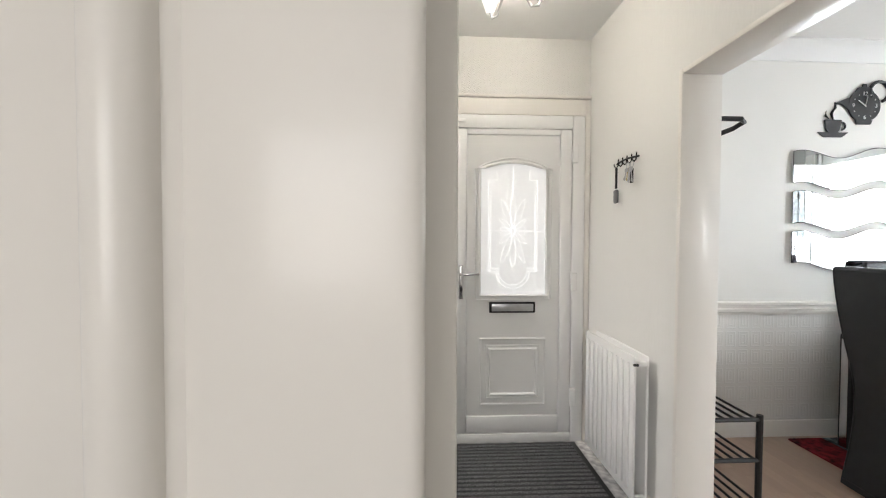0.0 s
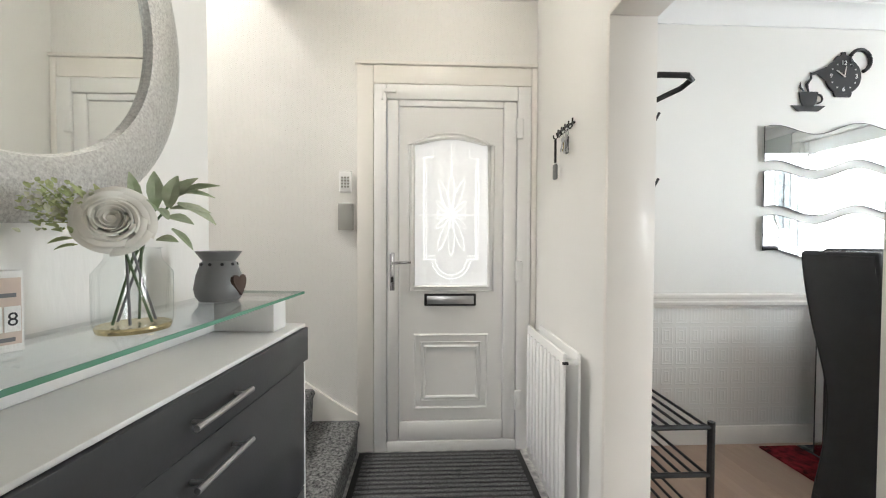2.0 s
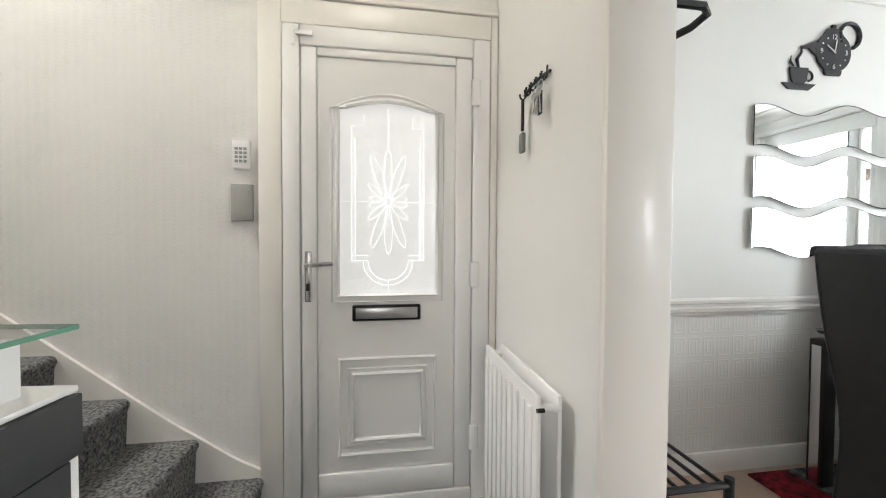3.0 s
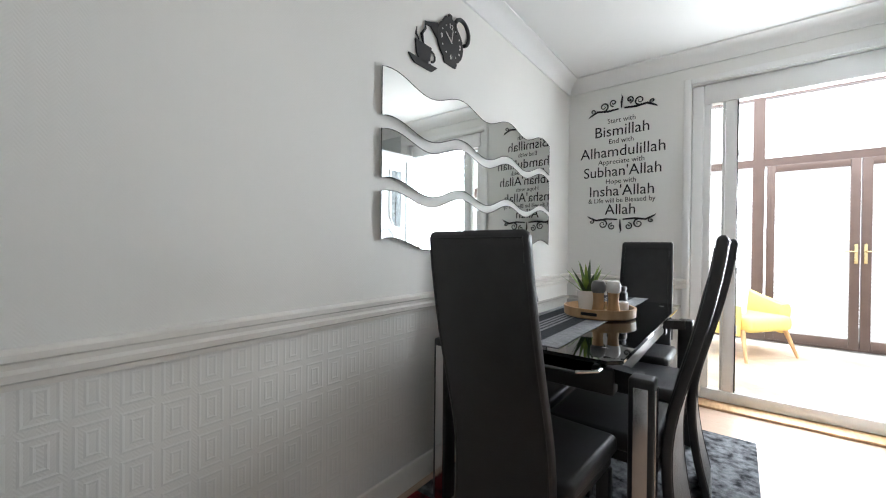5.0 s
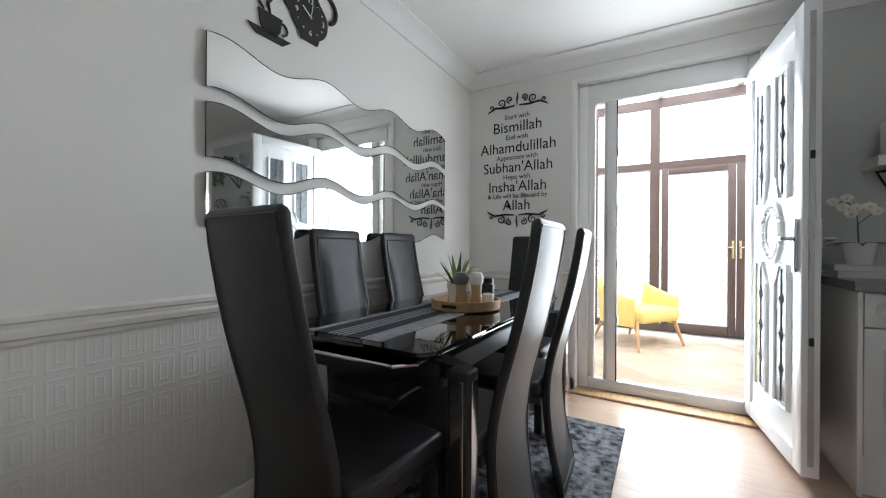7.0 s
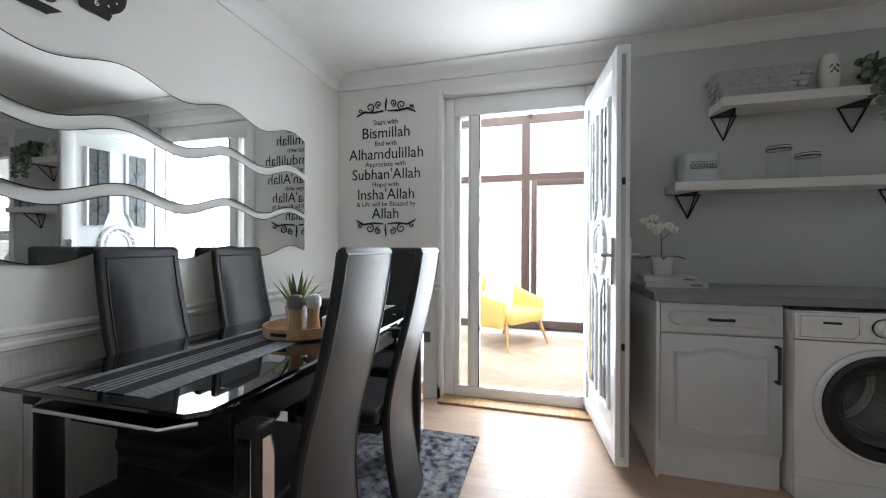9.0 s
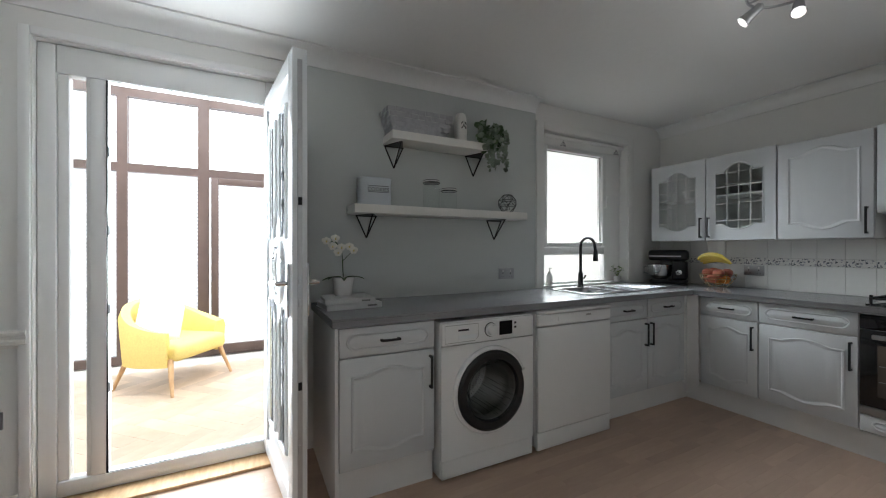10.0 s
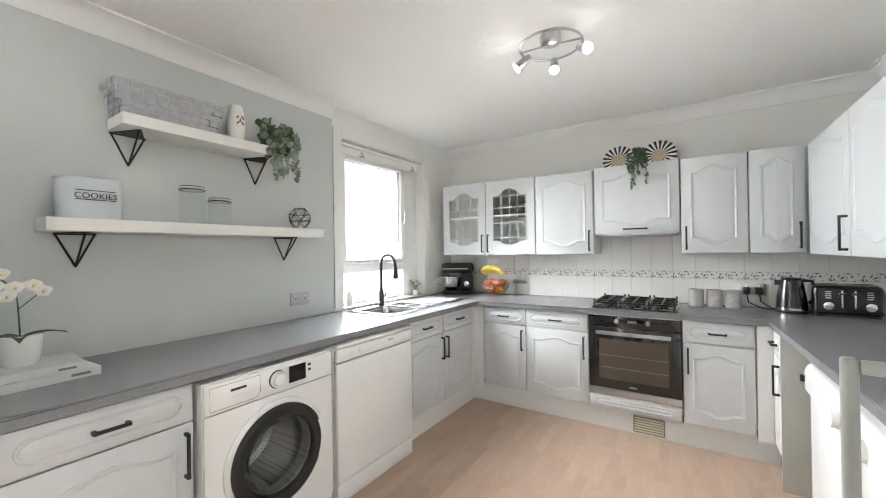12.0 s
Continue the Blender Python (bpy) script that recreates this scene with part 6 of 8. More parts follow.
for i in range(5):
    for side in range(4):
        L, D = (0.195, 0.072)
        z0 = 0.004 + i * 0.030
        g = 1 + 0.045 * i
        nseg = 9 if side % 2 == 0 else 4
        for k in range(nseg):
            off = 0.003 if (k + i) % 2 else -0.002
            if side % 2 == 0:
                y0 = -L * g + 2 * L * g * k / nseg
                sx = -1 if side == 0 else 1
                xx = sx * (D * g + off)
                bmq = B(min(xx, xx + sx * 0.003), y0 + 0.001, z0, max(xx, xx + sx * 0.003), y0 + 2 * L * g / nseg - 0.001, z0 + 0.028, 0.001, 1)
            else:
                x0 = -D * g + 2 * D * g * k / nseg
                sy = -1 if side == 1 else 1
                yy = sy * (L * g + off)
                bmq = B(x0 + 0.001, min(yy, yy + sy * 0.003), z0, x0 + 2 * D * g / nseg - 0.001, max(yy, yy + sy * 0.003), z0 + 0.028, 0.001, 1)
            part("strap", bmq, BASKET, ob)
part("basket_floor", B(-0.070, -0.192, 0.0, 0.070, 0.192, 0.004), BASKET, ob)
ob = thing("vase", (4.08, -0.595, 1.9765), label="white ceramic vase with a pierced leaf motif", category="vase")
part("vase_body", lathe(bmesh.new(), [(0.040, 0), (0.044, 0.05), (0.046, 0.11), (0.041, 0.17), (0.033, 0.205), (0.026, 0.21), (0.024, 0.20)], 28), SHELF_W, ob)
for k, (dy, dz, a) in enumerate(((0.0, 0.12, 0), (0.012, 0.105, 35), (-0.012, 0.105, -35), (0.014, 0.135, 35), (-0.014, 0.135, -35))):
    b = bmesh.new()
    prism(b, arc(0, 0, 0.004, 0, 330, 11, 0.012), -0.003, 0.003, "yz")
    part("leaf_hole", move(b, pose(-0.0445, dy, dz, a, 0, 0)), GREY_CERAMIC, ob)
ob = thing("trailing_plant", (4.06, -0.80, 1.9765), label="trailing eucalyptus plant hanging over the shelf edge", category="plant")
part("pot", lathe(bmesh.new(), [(0.038, 0), (0.046, 0.07), (0.040, 0.07), (0.036, 0.055)], 18), WHITE_CERAMIC, ob)
for i in range(16):
    a = i * 2.4
    st = (0.035 * math.cos(a) - 0.03, 0.07 * math.sin(a), 0.10 + 0.05 * rng.random())
    if i % 3 == 0:
        strand_plant(ob, (st[0] - 0.07, st[1] - 0.03, 0.08), 0.19 + 0.09 * rng.random(), 11, rng, 0.016, LEAF_PALE, spread=0.02)
    strand_plant(ob, st, 0.10 + 0.08 * rng.random(), 6, rng, 0.022, LEAF if i % 2 else LEAF_PALE, spread=0.08)
TINBLUE = material("pale_grey_tin", (0.62, 0.66, 0.69), 0.4, vary=0.01)
ob = thing("biscuit_tin", (4.085, 0.035, 1.5025), label="pale blue-grey oval tin lettered COOKIES", category="tin")
b = bmesh.new()
rings = []
for z, g in ((0, 1), (0.004, 1.02), (0.162, 1.02), (0.166, 1.05), (0.172, 1.05), (0.174, 1.0)):
    rings.append([b.verts.new((0.068 * g * math.cos(k * math.pi / 18) * (1 if abs(math.cos(k * math.pi / 18)) < 0.8 else 0.97), 0.106 * g * math.copysign(abs(math.sin(k * math.pi / 18)) ** 0.7, math.sin(k * math.pi / 18)), z)) for k in range(36)])
for p0, p1 in zip(rings, rings[1:]):
    for k in range(36):
        b.faces.new((p0[k], p0[(k + 1) % 36], p1[(k + 1) % 36], p1[k]))
b.faces.new(rings[0][::-1])
b.faces.new(rings[-1])
part("tin_body", b, TINBLUE, ob)
lettering("tin_lettering", "COOKIES", 0.033, BLACK, ob, pose(-0.0740, -0.004, 0.085, 90, 0, -90), 0.0006)
for z in (0.078, 0.116):
    part("lettering_rule", B(-0.0742, -0.070, z, -0.0722, 0.062, z + 0.003), BLACK, ob)
for yv, h, rr in ((-0.365, 0.172, 0.056), (-0.500, 0.125, 0.054)):
    ob = thing("clip_top_jar", (4.08, yv, 1.5025), label="empty clear glass jar with a wire clip lid", category="jar", group="jars on the shelf")
    b = lathe(bmesh.new(), [(rr, 0.0), (rr, h * 0.85), (rr * 0.9, h * 0.95), (rr * 0.9, h)], 28)
    bmesh.ops.delete(b, geom=[f for f in b.faces if len(f.verts) > 4], context="FACES_ONLY")
    p = part("jar_glass", b, GLASS, ob)
    p.visible_shadow = False
    b = lathe(bmesh.new(), [(rr * 0.2, h + 0.012), (rr * 0.9, h + 0.010), (rr * 0.98, h + 0.003), (rr * 0.9, h + 0.001)], 24)
    part("jar_lid", b, GLASS, ob)
    part("wire_clip", tube(bmesh.new(), [(rr * 1.02 * math.cos(k * 0.314), rr * 1.02 * math.sin(k * 0.314), h + 0.004) for k in range(20)], 0.003, 5, closed=True), BLACK_METAL, ob)
    part("seal", tube(bmesh.new(), [(rr * 0.97 * math.cos(k * 0.314), rr * 0.97 * math.sin(k * 0.314), h + 0.012) for k in range(20)], 0.003, 5, closed=True), CUSHION, ob)
    part("lid_rim", tube(bmesh.new(), [(rr * 0.95 * math.cos(k * 0.314), rr * 0.95 * math.sin(k * 0.314), h + 0.020) for k in range(20)], 0.002, 5, closed=True), BLACK_METAL, ob)
    part("clip_bail", tube(bmesh.new(), [(-rr, 0.01, h), (-rr - 0.012, 0.006, h - 0.03), (-rr - 0.004, 0, h - 0.04)], 0.002, 5), STEEL, ob)
ob = thing("wire_terrarium", (4.08, -1.005, 1.5025), label="black geometric wire tealight holder", category="ornament")
b = bmesh.new()
lv = [(0.035, 0.002, 6, 0), (0.072, 0.055, 6, 30), (0.066, 0.095, 6, 0), (0.034, 0.135, 6, 30)]
rows = [[Vector((r * math.cos(radians(60 * k + o)), r * math.sin(radians(60 * k + o)), z)) for k in range(6)] for r, z, c, o in lv]
for q, row in enumerate(rows):
    for k in range(6):
        tube(b, [row[k], row[(k + 1) % 6]], 0.0018, 4)
        if q < 3:
            tube(b, [row[k], rows[q + 1][k]], 0.0018, 4)
            tube(b, [row[k], rows[q + 1][(k - 1) % 6 if lv[q][3] == 0 else (k + 1) % 6]], 0.0018, 4)
part("wire_frame", b, BLACK_METAL, ob)
part("tealight", lathe(bmesh.new(), [(0.018, 0.004), (0.018, 0.018), (0.012, 0.018)], 14), CUSHION, ob)


# ---- sockets ----
def socket(at, turn, plugs=0, metal=True):
    s = thing("socket", at, turn, label="brushed steel double wall socket" if metal else "double wall socket", category="socket")
    plate = part("plate", B(-0.073, -0.007, -0.043, 0.073, 0.0, 0.043, 0.003), STEEL, s)
    for u in (-0.036, 0.036):
        part("switch", B(u - 0.006, -0.010, 0.012, u + 0.006, -0.0072, 0.030, 0.001, 1), WHITE_CERAMIC, plate)
        b = bmesh.new()
        box(b, u - 0.003, -0.0078, -0.004, u + 0.003, -0.0071, 0.008)
        box(b, u - 0.014, -0.0078, -0.024, u - 0.008, -0.0071, -0.020)
        box(b, u + 0.008, -0.0078, -0.024, u + 0.014, -0.0071, -0.020)
        part("pin_hole", b, BLACK, plate)
        if plugs:
            part("plug", B(u - 0.022, -0.042, -0.034, u + 0.022, -0.0105, 0.016, 0.008, 3), BLACK, s)
    return s


socket((EX - 0.007, -1.07, 1.035), -90)
socket((3.37, -3.018, 1.05), 180)
socket((1.57, -3.018, 1.03), 180, 1)
ob = thing("dining_socket", (EX - 0.001, 1.78, 0.45), -90, label="black low wall socket by the patio door", category="socket")
part("plate", B(-0.04, -0.01, -0.04, 0.04, 0, 0.04, 0.003), GREY_CERAMIC, ob)

# ---- sink, tap ----
sk = thing("sink", (0, 0, 0.9005), label="stainless steel one and a half bowl sink with drainer", category="sink")
STAIN = material("stainless", (0.55, 0.55, 0.56), 0.25, 1.0, vary=0.06, scale=20)
b = bmesh.new()
sx0, sx1, sy0, sy1 = 3.66, 4.13, -2.47, -1.42
part("sink_deck", B(sx0, -2.47, 0.0, sx1, -2.02, 0.006, 0.002), STAIN, sk)
b = bmesh.new()
box(b, sx0, -2.0195, 0.0, sx1, -1.99, 0.006, 0.001)
box(b, sx0, -1.45, 0.0, sx1, -1.42, 0.006, 0.001)
box(b, sx0, -1.9895, 0.0, 3.70, -1.4505, 0.006, 0.001)
box(b, 4.04, -1.9895, 0.0, sx1, -1.4505, 0.006, 0.001)
box(b, 3.701, -1.81, 0.0, 4.039, -1.785, 0.006, 0.001)
part("sink_rim", b, STAIN, sk)
DARKSTEEL = material("bowl_steel", (0.22, 0.22, 0.225), 0.3, 1.0, vary=0.1, scale=12)


def sunk_bowl(name, x0, x1, y0, y1, deep):
    b = bmesh.new()
    rings = []
    for inset, z in ((0.0, 0.004), (0.006, -0.01), (0.014, -deep + 0.03), (0.035, -deep), (0.10, -deep - 0.003)):
        r = 0.045
        x2, x3, y2, y3 = x0 + inset, x1 - inset, y0 + inset, y1 - inset
        r = min(r, (x3 - x2) / 2.2, (y3 - y2) / 2.2)
        loop = arc(x3 - r, y3 - r, r, 0, 90, 5) + arc(x2 + r, y3 - r, r, 90, 180, 5) + arc(x2 + r, y2 + r, r, 180, 270, 5) + arc(x3 - r, y2 + r, r, 270, 360, 5)
        rings.append([b.verts.new((u, v, z)) for u, v in loop])
    for p0, p1 in zip(rings, rings[1:]):
        for q in range(len(p0)):
            b.faces.new((p0[q], p0[(q + 1) % len(p0)], p1[(q + 1) % len(p0)], p1[q]))
    b.faces.new(rings[-1])
    bowl = part(name, b, STAIN, sk)
    part("rolled_rim", tube(bmesh.new(), [v.co for v in bowl.data.vertices[:24]], 0.005, 6, closed=True), STAIN, bowl)
    part("waste", lathe(bmesh.new(), [(0.038, 0.0), (0.036, 0.004), (0.020, 0.002), (0.001, 0.001)], 20, ((x0 + x1) / 2, (y0 + y1) / 2, -deep - 0.0025)), DARKSTEEL, bowl)
    return bowl


sunk_bowl("bowl", 3.701, 4.039, -1.784, -1.4505, 0.15)
sunk_bowl("half_bowl", 3.701, 4.039, -1.9895, -1.8105, 0.10)
for i in range(6):
    part("drainer_rib", B(3.72, -2.42 + i * 0.06, 0.0062, 4.08, -2.40 + i * 0.06, 0.009, 0.001, 1), STAIN, sk)
part("overflow", tube(bmesh.new(), [(4.031, -1.63, -0.035), (4.024, -1.63, -0.035)], 0.012, 10), BLACK, sk)
tp = thing("kitchen_tap", (4.085, -1.78, 0.9066), label="matt black swan-neck kitchen tap with pull-out spray", category="tap")
part("tap_body", lathe(bmesh.new(), [(0.026, 0), (0.026, 0.01), (0.021, 0.015), (0.021, 0.11), (0.014, 0.13)], 18), BLACK, tp)
neck = [(0, 0, 0.12), (0, 0, 0.33)] + [(-0.075 + 0.075 * math.cos(radians(a)), -0.0, 0.34 + 0.075 * math.sin(radians(a))) for a in range(15, 180, 15)] + [(-0.155, 0, 0.31)]
part("neck", tube(bmesh.new(), neck, 0.012, 10), BLACK, tp)
part("spray_head", lathe(bmesh.new(), [(0.014, 0.09), (0.017, 0.06), (0.022, 0.0), (0.018, -0.004)], 14, (-0.157, 0, 0.225)), BLACK, tp)
part("side_lever", tube(bmesh.new(), [(0, -0.02, 0.07), (0, -0.045, 0.072), (-0.01, -0.05, 0.10)], 0.008, 8), BLACK, tp)
ob = thing("soap_bottle", (4.22, -1.555, 0.9185), label="white pump soap bottle on the window sill", category="bottle")
part("bottle", lathe(bmesh.new(), [(0.026, 0), (0.028, 0.02), (0.027, 0.08), (0.012, 0.105), (0.010, 0.115)], 18), WHITE_CERAMIC, ob)
part("pump", tube(bmesh.new(), [(0, 0, 0.115), (0, 0, 0.145), (-0.03, 0, 0.145)], 0.005, 7), WHITE_CERAMIC, ob)
ob = thing("herb_plant", (4.225, -2.42, 0.9185), label="small green leafy plant on the window sill", category="plant")
part("pot", lathe(bmesh.new(), [(0.028, 0), (0.034, 0.05), (0.028, 0.05)], 16), WHITE_CERAMIC, ob)
for i in range(12):
    a = i * 2.4
    b = bmesh.new()
    tip = Vector((0.05 * math.cos(a), 0.05 * math.sin(a), 0.09 + 0.005 * i))
    tube(b, [(0, 0, 0.045), tip * 0.8 + Vector((0, 0, 0.02)), tip], 0.0012, 4)
    s = Vector((-math.sin(a), math.cos(a), 0)) * 0.016
    d = Vector((math.cos(a), math.sin(a), -0.3)) * 0.022
    b.faces.new([b.verts.new(tip - d), b.verts.new(tip - s), b.verts.new(tip + d), b.verts.new(tip + s)])
    part("sprig", b, LEAF_BRIGHT if i % 2 else LEAF, ob, smooth=False)

# ---- orchid on books ----
ob = thing("book", (3.925, 0.235, 0.9005), 4, label="large white coffee table book with grey edges", category="book", group="books under the orchid")
PAPER = material("paper", (0.72, 0.71, 0.69), 0.8, vary=0.06, scale=120, stretch=(1, 1, 20))
COVER = material("pale_cover", (0.66, 0.66, 0.65), 0.4, vary=0.06, scale=9)
for z0, ob in ((0, ob), (0.0, tagged(thing("book", (3.93, 0.245, 0.9325), -3), "slimmer white hardback book lying on another", "book", "books under the orchid"))):
    hh = 0.031 if ob.location.z < 0.92 else 0.027
    w2 = 0.155 if ob.location.z < 0.92 else 0.135
    part("cover", B(-0.12, -w2, 0.0, 0.12, w2, 0.003), COVER, ob)
    part("cover", B(-0.12, -w2, hh - 0.003, 0.12, w2, hh), COVER, ob)
    part("pages", B(-0.110, -w2 + 0.006, 0.0035, 0.114, w2 - 0.006, hh - 0.0035), PAPER, ob)
    part("spine", B(-0.1205, -w2, 0.0032, -0.1105, w2, hh - 0.0032), COVER, ob)
    part("spine_title", B(-0.1212, -w2 * 0.8, hh * 0.35, -0.1206, -w2 * 0.45, hh * 0.65), GREY_CERAMIC, ob)
ob = thing("orchid", (3.96, 0.258, 0.960), label="white orchid in a ribbed white pot standing on books", category="plant")
part("pot", lathe(bmesh.new(), [(0.047, 0), (0.050, 0.01), (0.062, 0.105), (0.058, 0.108), (0.052, 0.095), (0.001, 0.09)], 36, wave=0.012, waves=18), WHITE_CERAMIC, ob)
part("stem", tube(bmesh.new(), [(0, 0, 0.09), (0.004, 0.004, 0.2), (-0.004, 0.01, 0.27), (-0.008, 0.05, 0.315), (-0.008, 0.11, 0.31)], 0.003, 6), LEAF, ob)
part("stem", tube(bmesh.new(), [(0.002, 0.004, 0.2), (0.0, -0.04, 0.245), (0.0, -0.075, 0.25)], 0.002, 6), LEAF, ob)
for dx, dy, dz in ((-0.02, 0.10, 0.315), (-0.02, 0.05, 0.33), (-0.02, 0.065, 0.285), (-0.02, 0.015, 0.28), (-0.02, -0.03, 0.285), (-0.02, -0.055, 0.262), (-0.02, 0.035, 0.25)):
    b = bmesh.new()
    for k in range(5):
        a = radians(90 + 72 * k)
        d, s = Vector((0, math.cos(a), math.sin(a))), Vector((0, -math.sin(a), math.cos(a)))
        c = Vector((dx, dy, dz))
        r = 0.026 if k in (1, 4) else 0.022
        vs = [b.verts.new(c), b.verts.new(c + d * r * 0.4 + s * r * 0.55 + Vector((-0.004, 0, 0))), b.verts.new(c + d * r * 0.85 + s * r * 0.4), b.verts.new(c + d * r * 1.05), b.verts.new(c + d * r * 0.85 - s * r * 0.4), b.verts.new(c + d * r * 0.4 - s * r * 0.55 + Vector((-0.004, 0, 0)))]
        b.faces.new(vs)
    bl = part("blossom", b, PETAL, ob, "white orchid blossom", smooth=False)
    part("lip", lathe(bmesh.new(), [(0.001, -0.006), (0.005, 0), (0.001, 0.006)], 8, (dx - 0.006, dy, dz - 0.003)), YELLOW, bl)
for a, L in ((-80, 0.13), (95, 0.12), (170, 0.10), (60, 0.09)):
    b = bmesh.new()
    d, s = Vector((math.cos(radians(a)), math.sin(radians(a)), 0)), Vector((-math.sin(radians(a)), math.cos(radians(a)), 0))
    row = []
    for k in range(7):
        f = k / 6
        w = 0.022 * math.sin(math.pi * min(0.97, f * 0.9 + 0.1)) + 0.001
        c = d * L * f + Vector((0, 0, 0.095 + 0.05 * f - 0.055 * f * f))
        row.append([b.verts.new(c - s * w + Vector((0, 0, 0.005))), b.verts.new(c), b.verts.new(c + s * w + Vector((0, 0, 0.005)))])
    for p0, p1 in zip(row, row[1:]):
        for k in range(2):
            b.faces.new((p0[k], p0[k + 1], p1[k + 1], p1[k]))
    part("leaf", b, LEAF, ob)

# ---- worktop things ----
ob = thing("stand_mixer", (3.98, -2.83, 0.9005), 25, label="black stand mixer with a steel bowl in the corner", category="mixer")
ob.matrix_basis = ob.matrix_basis @ Matrix.Diagonal((1.1, 1.1, 1.08, 1))
part("mixer_base", B(-0.14, -0.09, 0, 0.14, 0.09, 0.035, 0.02, 3), BLACK, ob)
part("mixer_column", B(-0.14, -0.06, 0.0355, -0.03, 0.06, 0.20, 0.02, 3), BLACK, ob)
part("mixer_head", B(-0.15, -0.065, 0.2005, 0.15, 0.065, 0.295, 0.03, 4), BLACK, ob)
part("mixer_bowl", lathe(bmesh.new(), [(0.05, 0.036), (0.085, 0.07), (0.098, 0.15), (0.100, 0.165), (0.094, 0.165), (0.09, 0.15)], 28, (0.065, 0, 0)), CHROME, ob)
part("bowl_handle", tube(bmesh.new(), [(0.16, 0, 0.15), (0.19, 0, 0.14), (0.19, 0, 0.09), (0.155, 0, 0.08)], 0.006, 8), STEEL, ob)
part("trim_band", B(-0.10, 0.0655, 0.235, 0.14, 0.067, 0.245), STEEL, ob)
part("speed_dial", move(lathe(bmesh.new(), [(0.026, 0), (0.024, 0.012), (0.01, 0.014)], 18), pose(-0.085, 0.0605, 0.10, -90, 0, 0)), CHROME, ob)
ob = thing("fruit_bowl", (3.565, -2.86, 0.9005), label="wire basket of apples, oranges and bananas", category="fruit bowl")
for z, r in ((0.004, 0.05), (0.03, 0.075), (0.06, 0.095), (0.09, 0.105)):
    part("wire_ring", tube(bmesh.new(), [(r * math.cos(k * 0.262), r * math.sin(k * 0.262), z) for k in range(24)], 0.002, 5, closed=True), BRASS, ob)
for k in range(10):
    a = k * 0.628
    part("wire_rib", tube(bmesh.new(), [(r * math.cos(a), r * math.sin(a), z) for z, r in ((0.004, 0.05), (0.03, 0.075), (0.06, 0.095), (0.09, 0.105))], 0.0018, 5), BRASS, ob)
APPLE = material("apple_skin", (0.42, 0.07, 0.07), 0.35, scale=14, second=(0.55, 0.22, 0.12))
ORANGE = material("orange_skin", (0.72, 0.25, 0.03), 0.45, vary=0.08, scale=30, bump=0.3, bump_scale=200)
BANANA = material("banana_skin", (0.72, 0.55, 0.10), 0.45, vary=0.08, scale=16)
for i, (dx, dy, dz) in enumerate(((0.0, 0.0, 0.045), (0.055, 0.0, 0.06), (-0.05, 0.02, 0.055), (0.01, 0.05, 0.06), (-0.01, -0.05, 0.06), (0.04, 0.045, 0.10), (-0.03, 0.05, 0.10), (0.02, 0.01, 0.105), (-0.045, -0.02, 0.10))):
    fr = thing("orange" if i in (0, 2) else "apple", (3.565 + dx, -2.86 + dy, 0.9005 + dz), label="orange in the wire basket" if i in (0, 2) else "red and yellow apple in the wire basket", category="fruit")
    part("skin", lathe(bmesh.new(), [(0.004, -0.030), (0.022, -0.026), (0.034, -0.004), (0.031, 0.016), (0.016, 0.029), (0.003, 0.026)], 16), ORANGE if i in (0, 2) else APPLE, fr)
for i in range(3):
    fr = thing("banana", (3.565, -2.85 + 0.02 * i, 1.055), label="yellow banana on top of the fruit", category="fruit")
    pts = [(0.095 * math.cos(radians(a)), 0.012 * i, 0.060 * math.sin(radians(a)) - 0.018 + 0.014 * i) for a in range(25, 165, 14)]
    part("peel", tube(bmesh.new(), pts, [0.006, 0.014, 0.019, 0.021, 0.021, 0.021, 0.020, 0.018, 0.013, 0.006], 8), BANANA, fr)
CANISTER = material("canister_grey", (0.44, 0.42, 0.41), 0.4, vary=0.04, scale=20)
fruit_base = Matrix.Translation((3.565, -2.86, 0.9005))
for o in list(scene.objects):
    if o.parent is None and o.name.split(".")[0] in ("fruit_bowl", "apple", "orange", "banana"):
        o.matrix_basis = fruit_base @ Matrix.Diagonal((1.28, 1.28, 1.22, 1)) @ fruit_base.inverted() @ o.matrix_basis
for xq, rib in ((1.915, False), (1.800, True), (1.690, True)):
    ob = thing("canister", (xq, -2.90, 0.9005), label="pale grey ribbed kitchen canister" if rib else "pale grey smooth kitchen canister", category="canister", group="canisters on the worktop")
    prof = [(0.048, 0.0)]
    for k in range(12):
        prof += [(0.050 if rib else 0.049, 0.005 + k * 0.009), (0.047 if rib else 0.049, 0.0095 + k * 0.009)]
    prof += [(0.049, 0.115)]
    part("canister_body", lathe(bmesh.new(), prof, 28), CANISTER, ob)
    part("lid", lathe(bmesh.new(), [(0.050, 0.1155), (0.050, 0.124), (0.046, 0.127)], 28), CANISTER, ob)
ob = thing("kettle", (1.385, -2.83, 0.9005), label="glossy black dimpled jug kettle", category="kettle")
GLOSS_BLACK = material("gloss_black_enamel", (0.012, 0.012, 0.013), 0.08, vary=0.1, scale=10, bump=0.8, bump_scale=55, coat=0.5)
part("power_base", lathe(bmesh.new(), [(0.085, 0), (0.085, 0.012), (0.075, 0.018)], 24), BLACK, ob)
part("steel_band", lathe(bmesh.new(), [(0.082, 0.0185), (0.082, 0.035), (0.080, 0.0355)], 28), CHROME, ob)
part("kettle_body", lathe(bmesh.new(), [(0.082, 0.036), (0.076, 0.10), (0.062, 0.19), (0.058, 0.215)], 28), GLOSS_BLACK, ob)
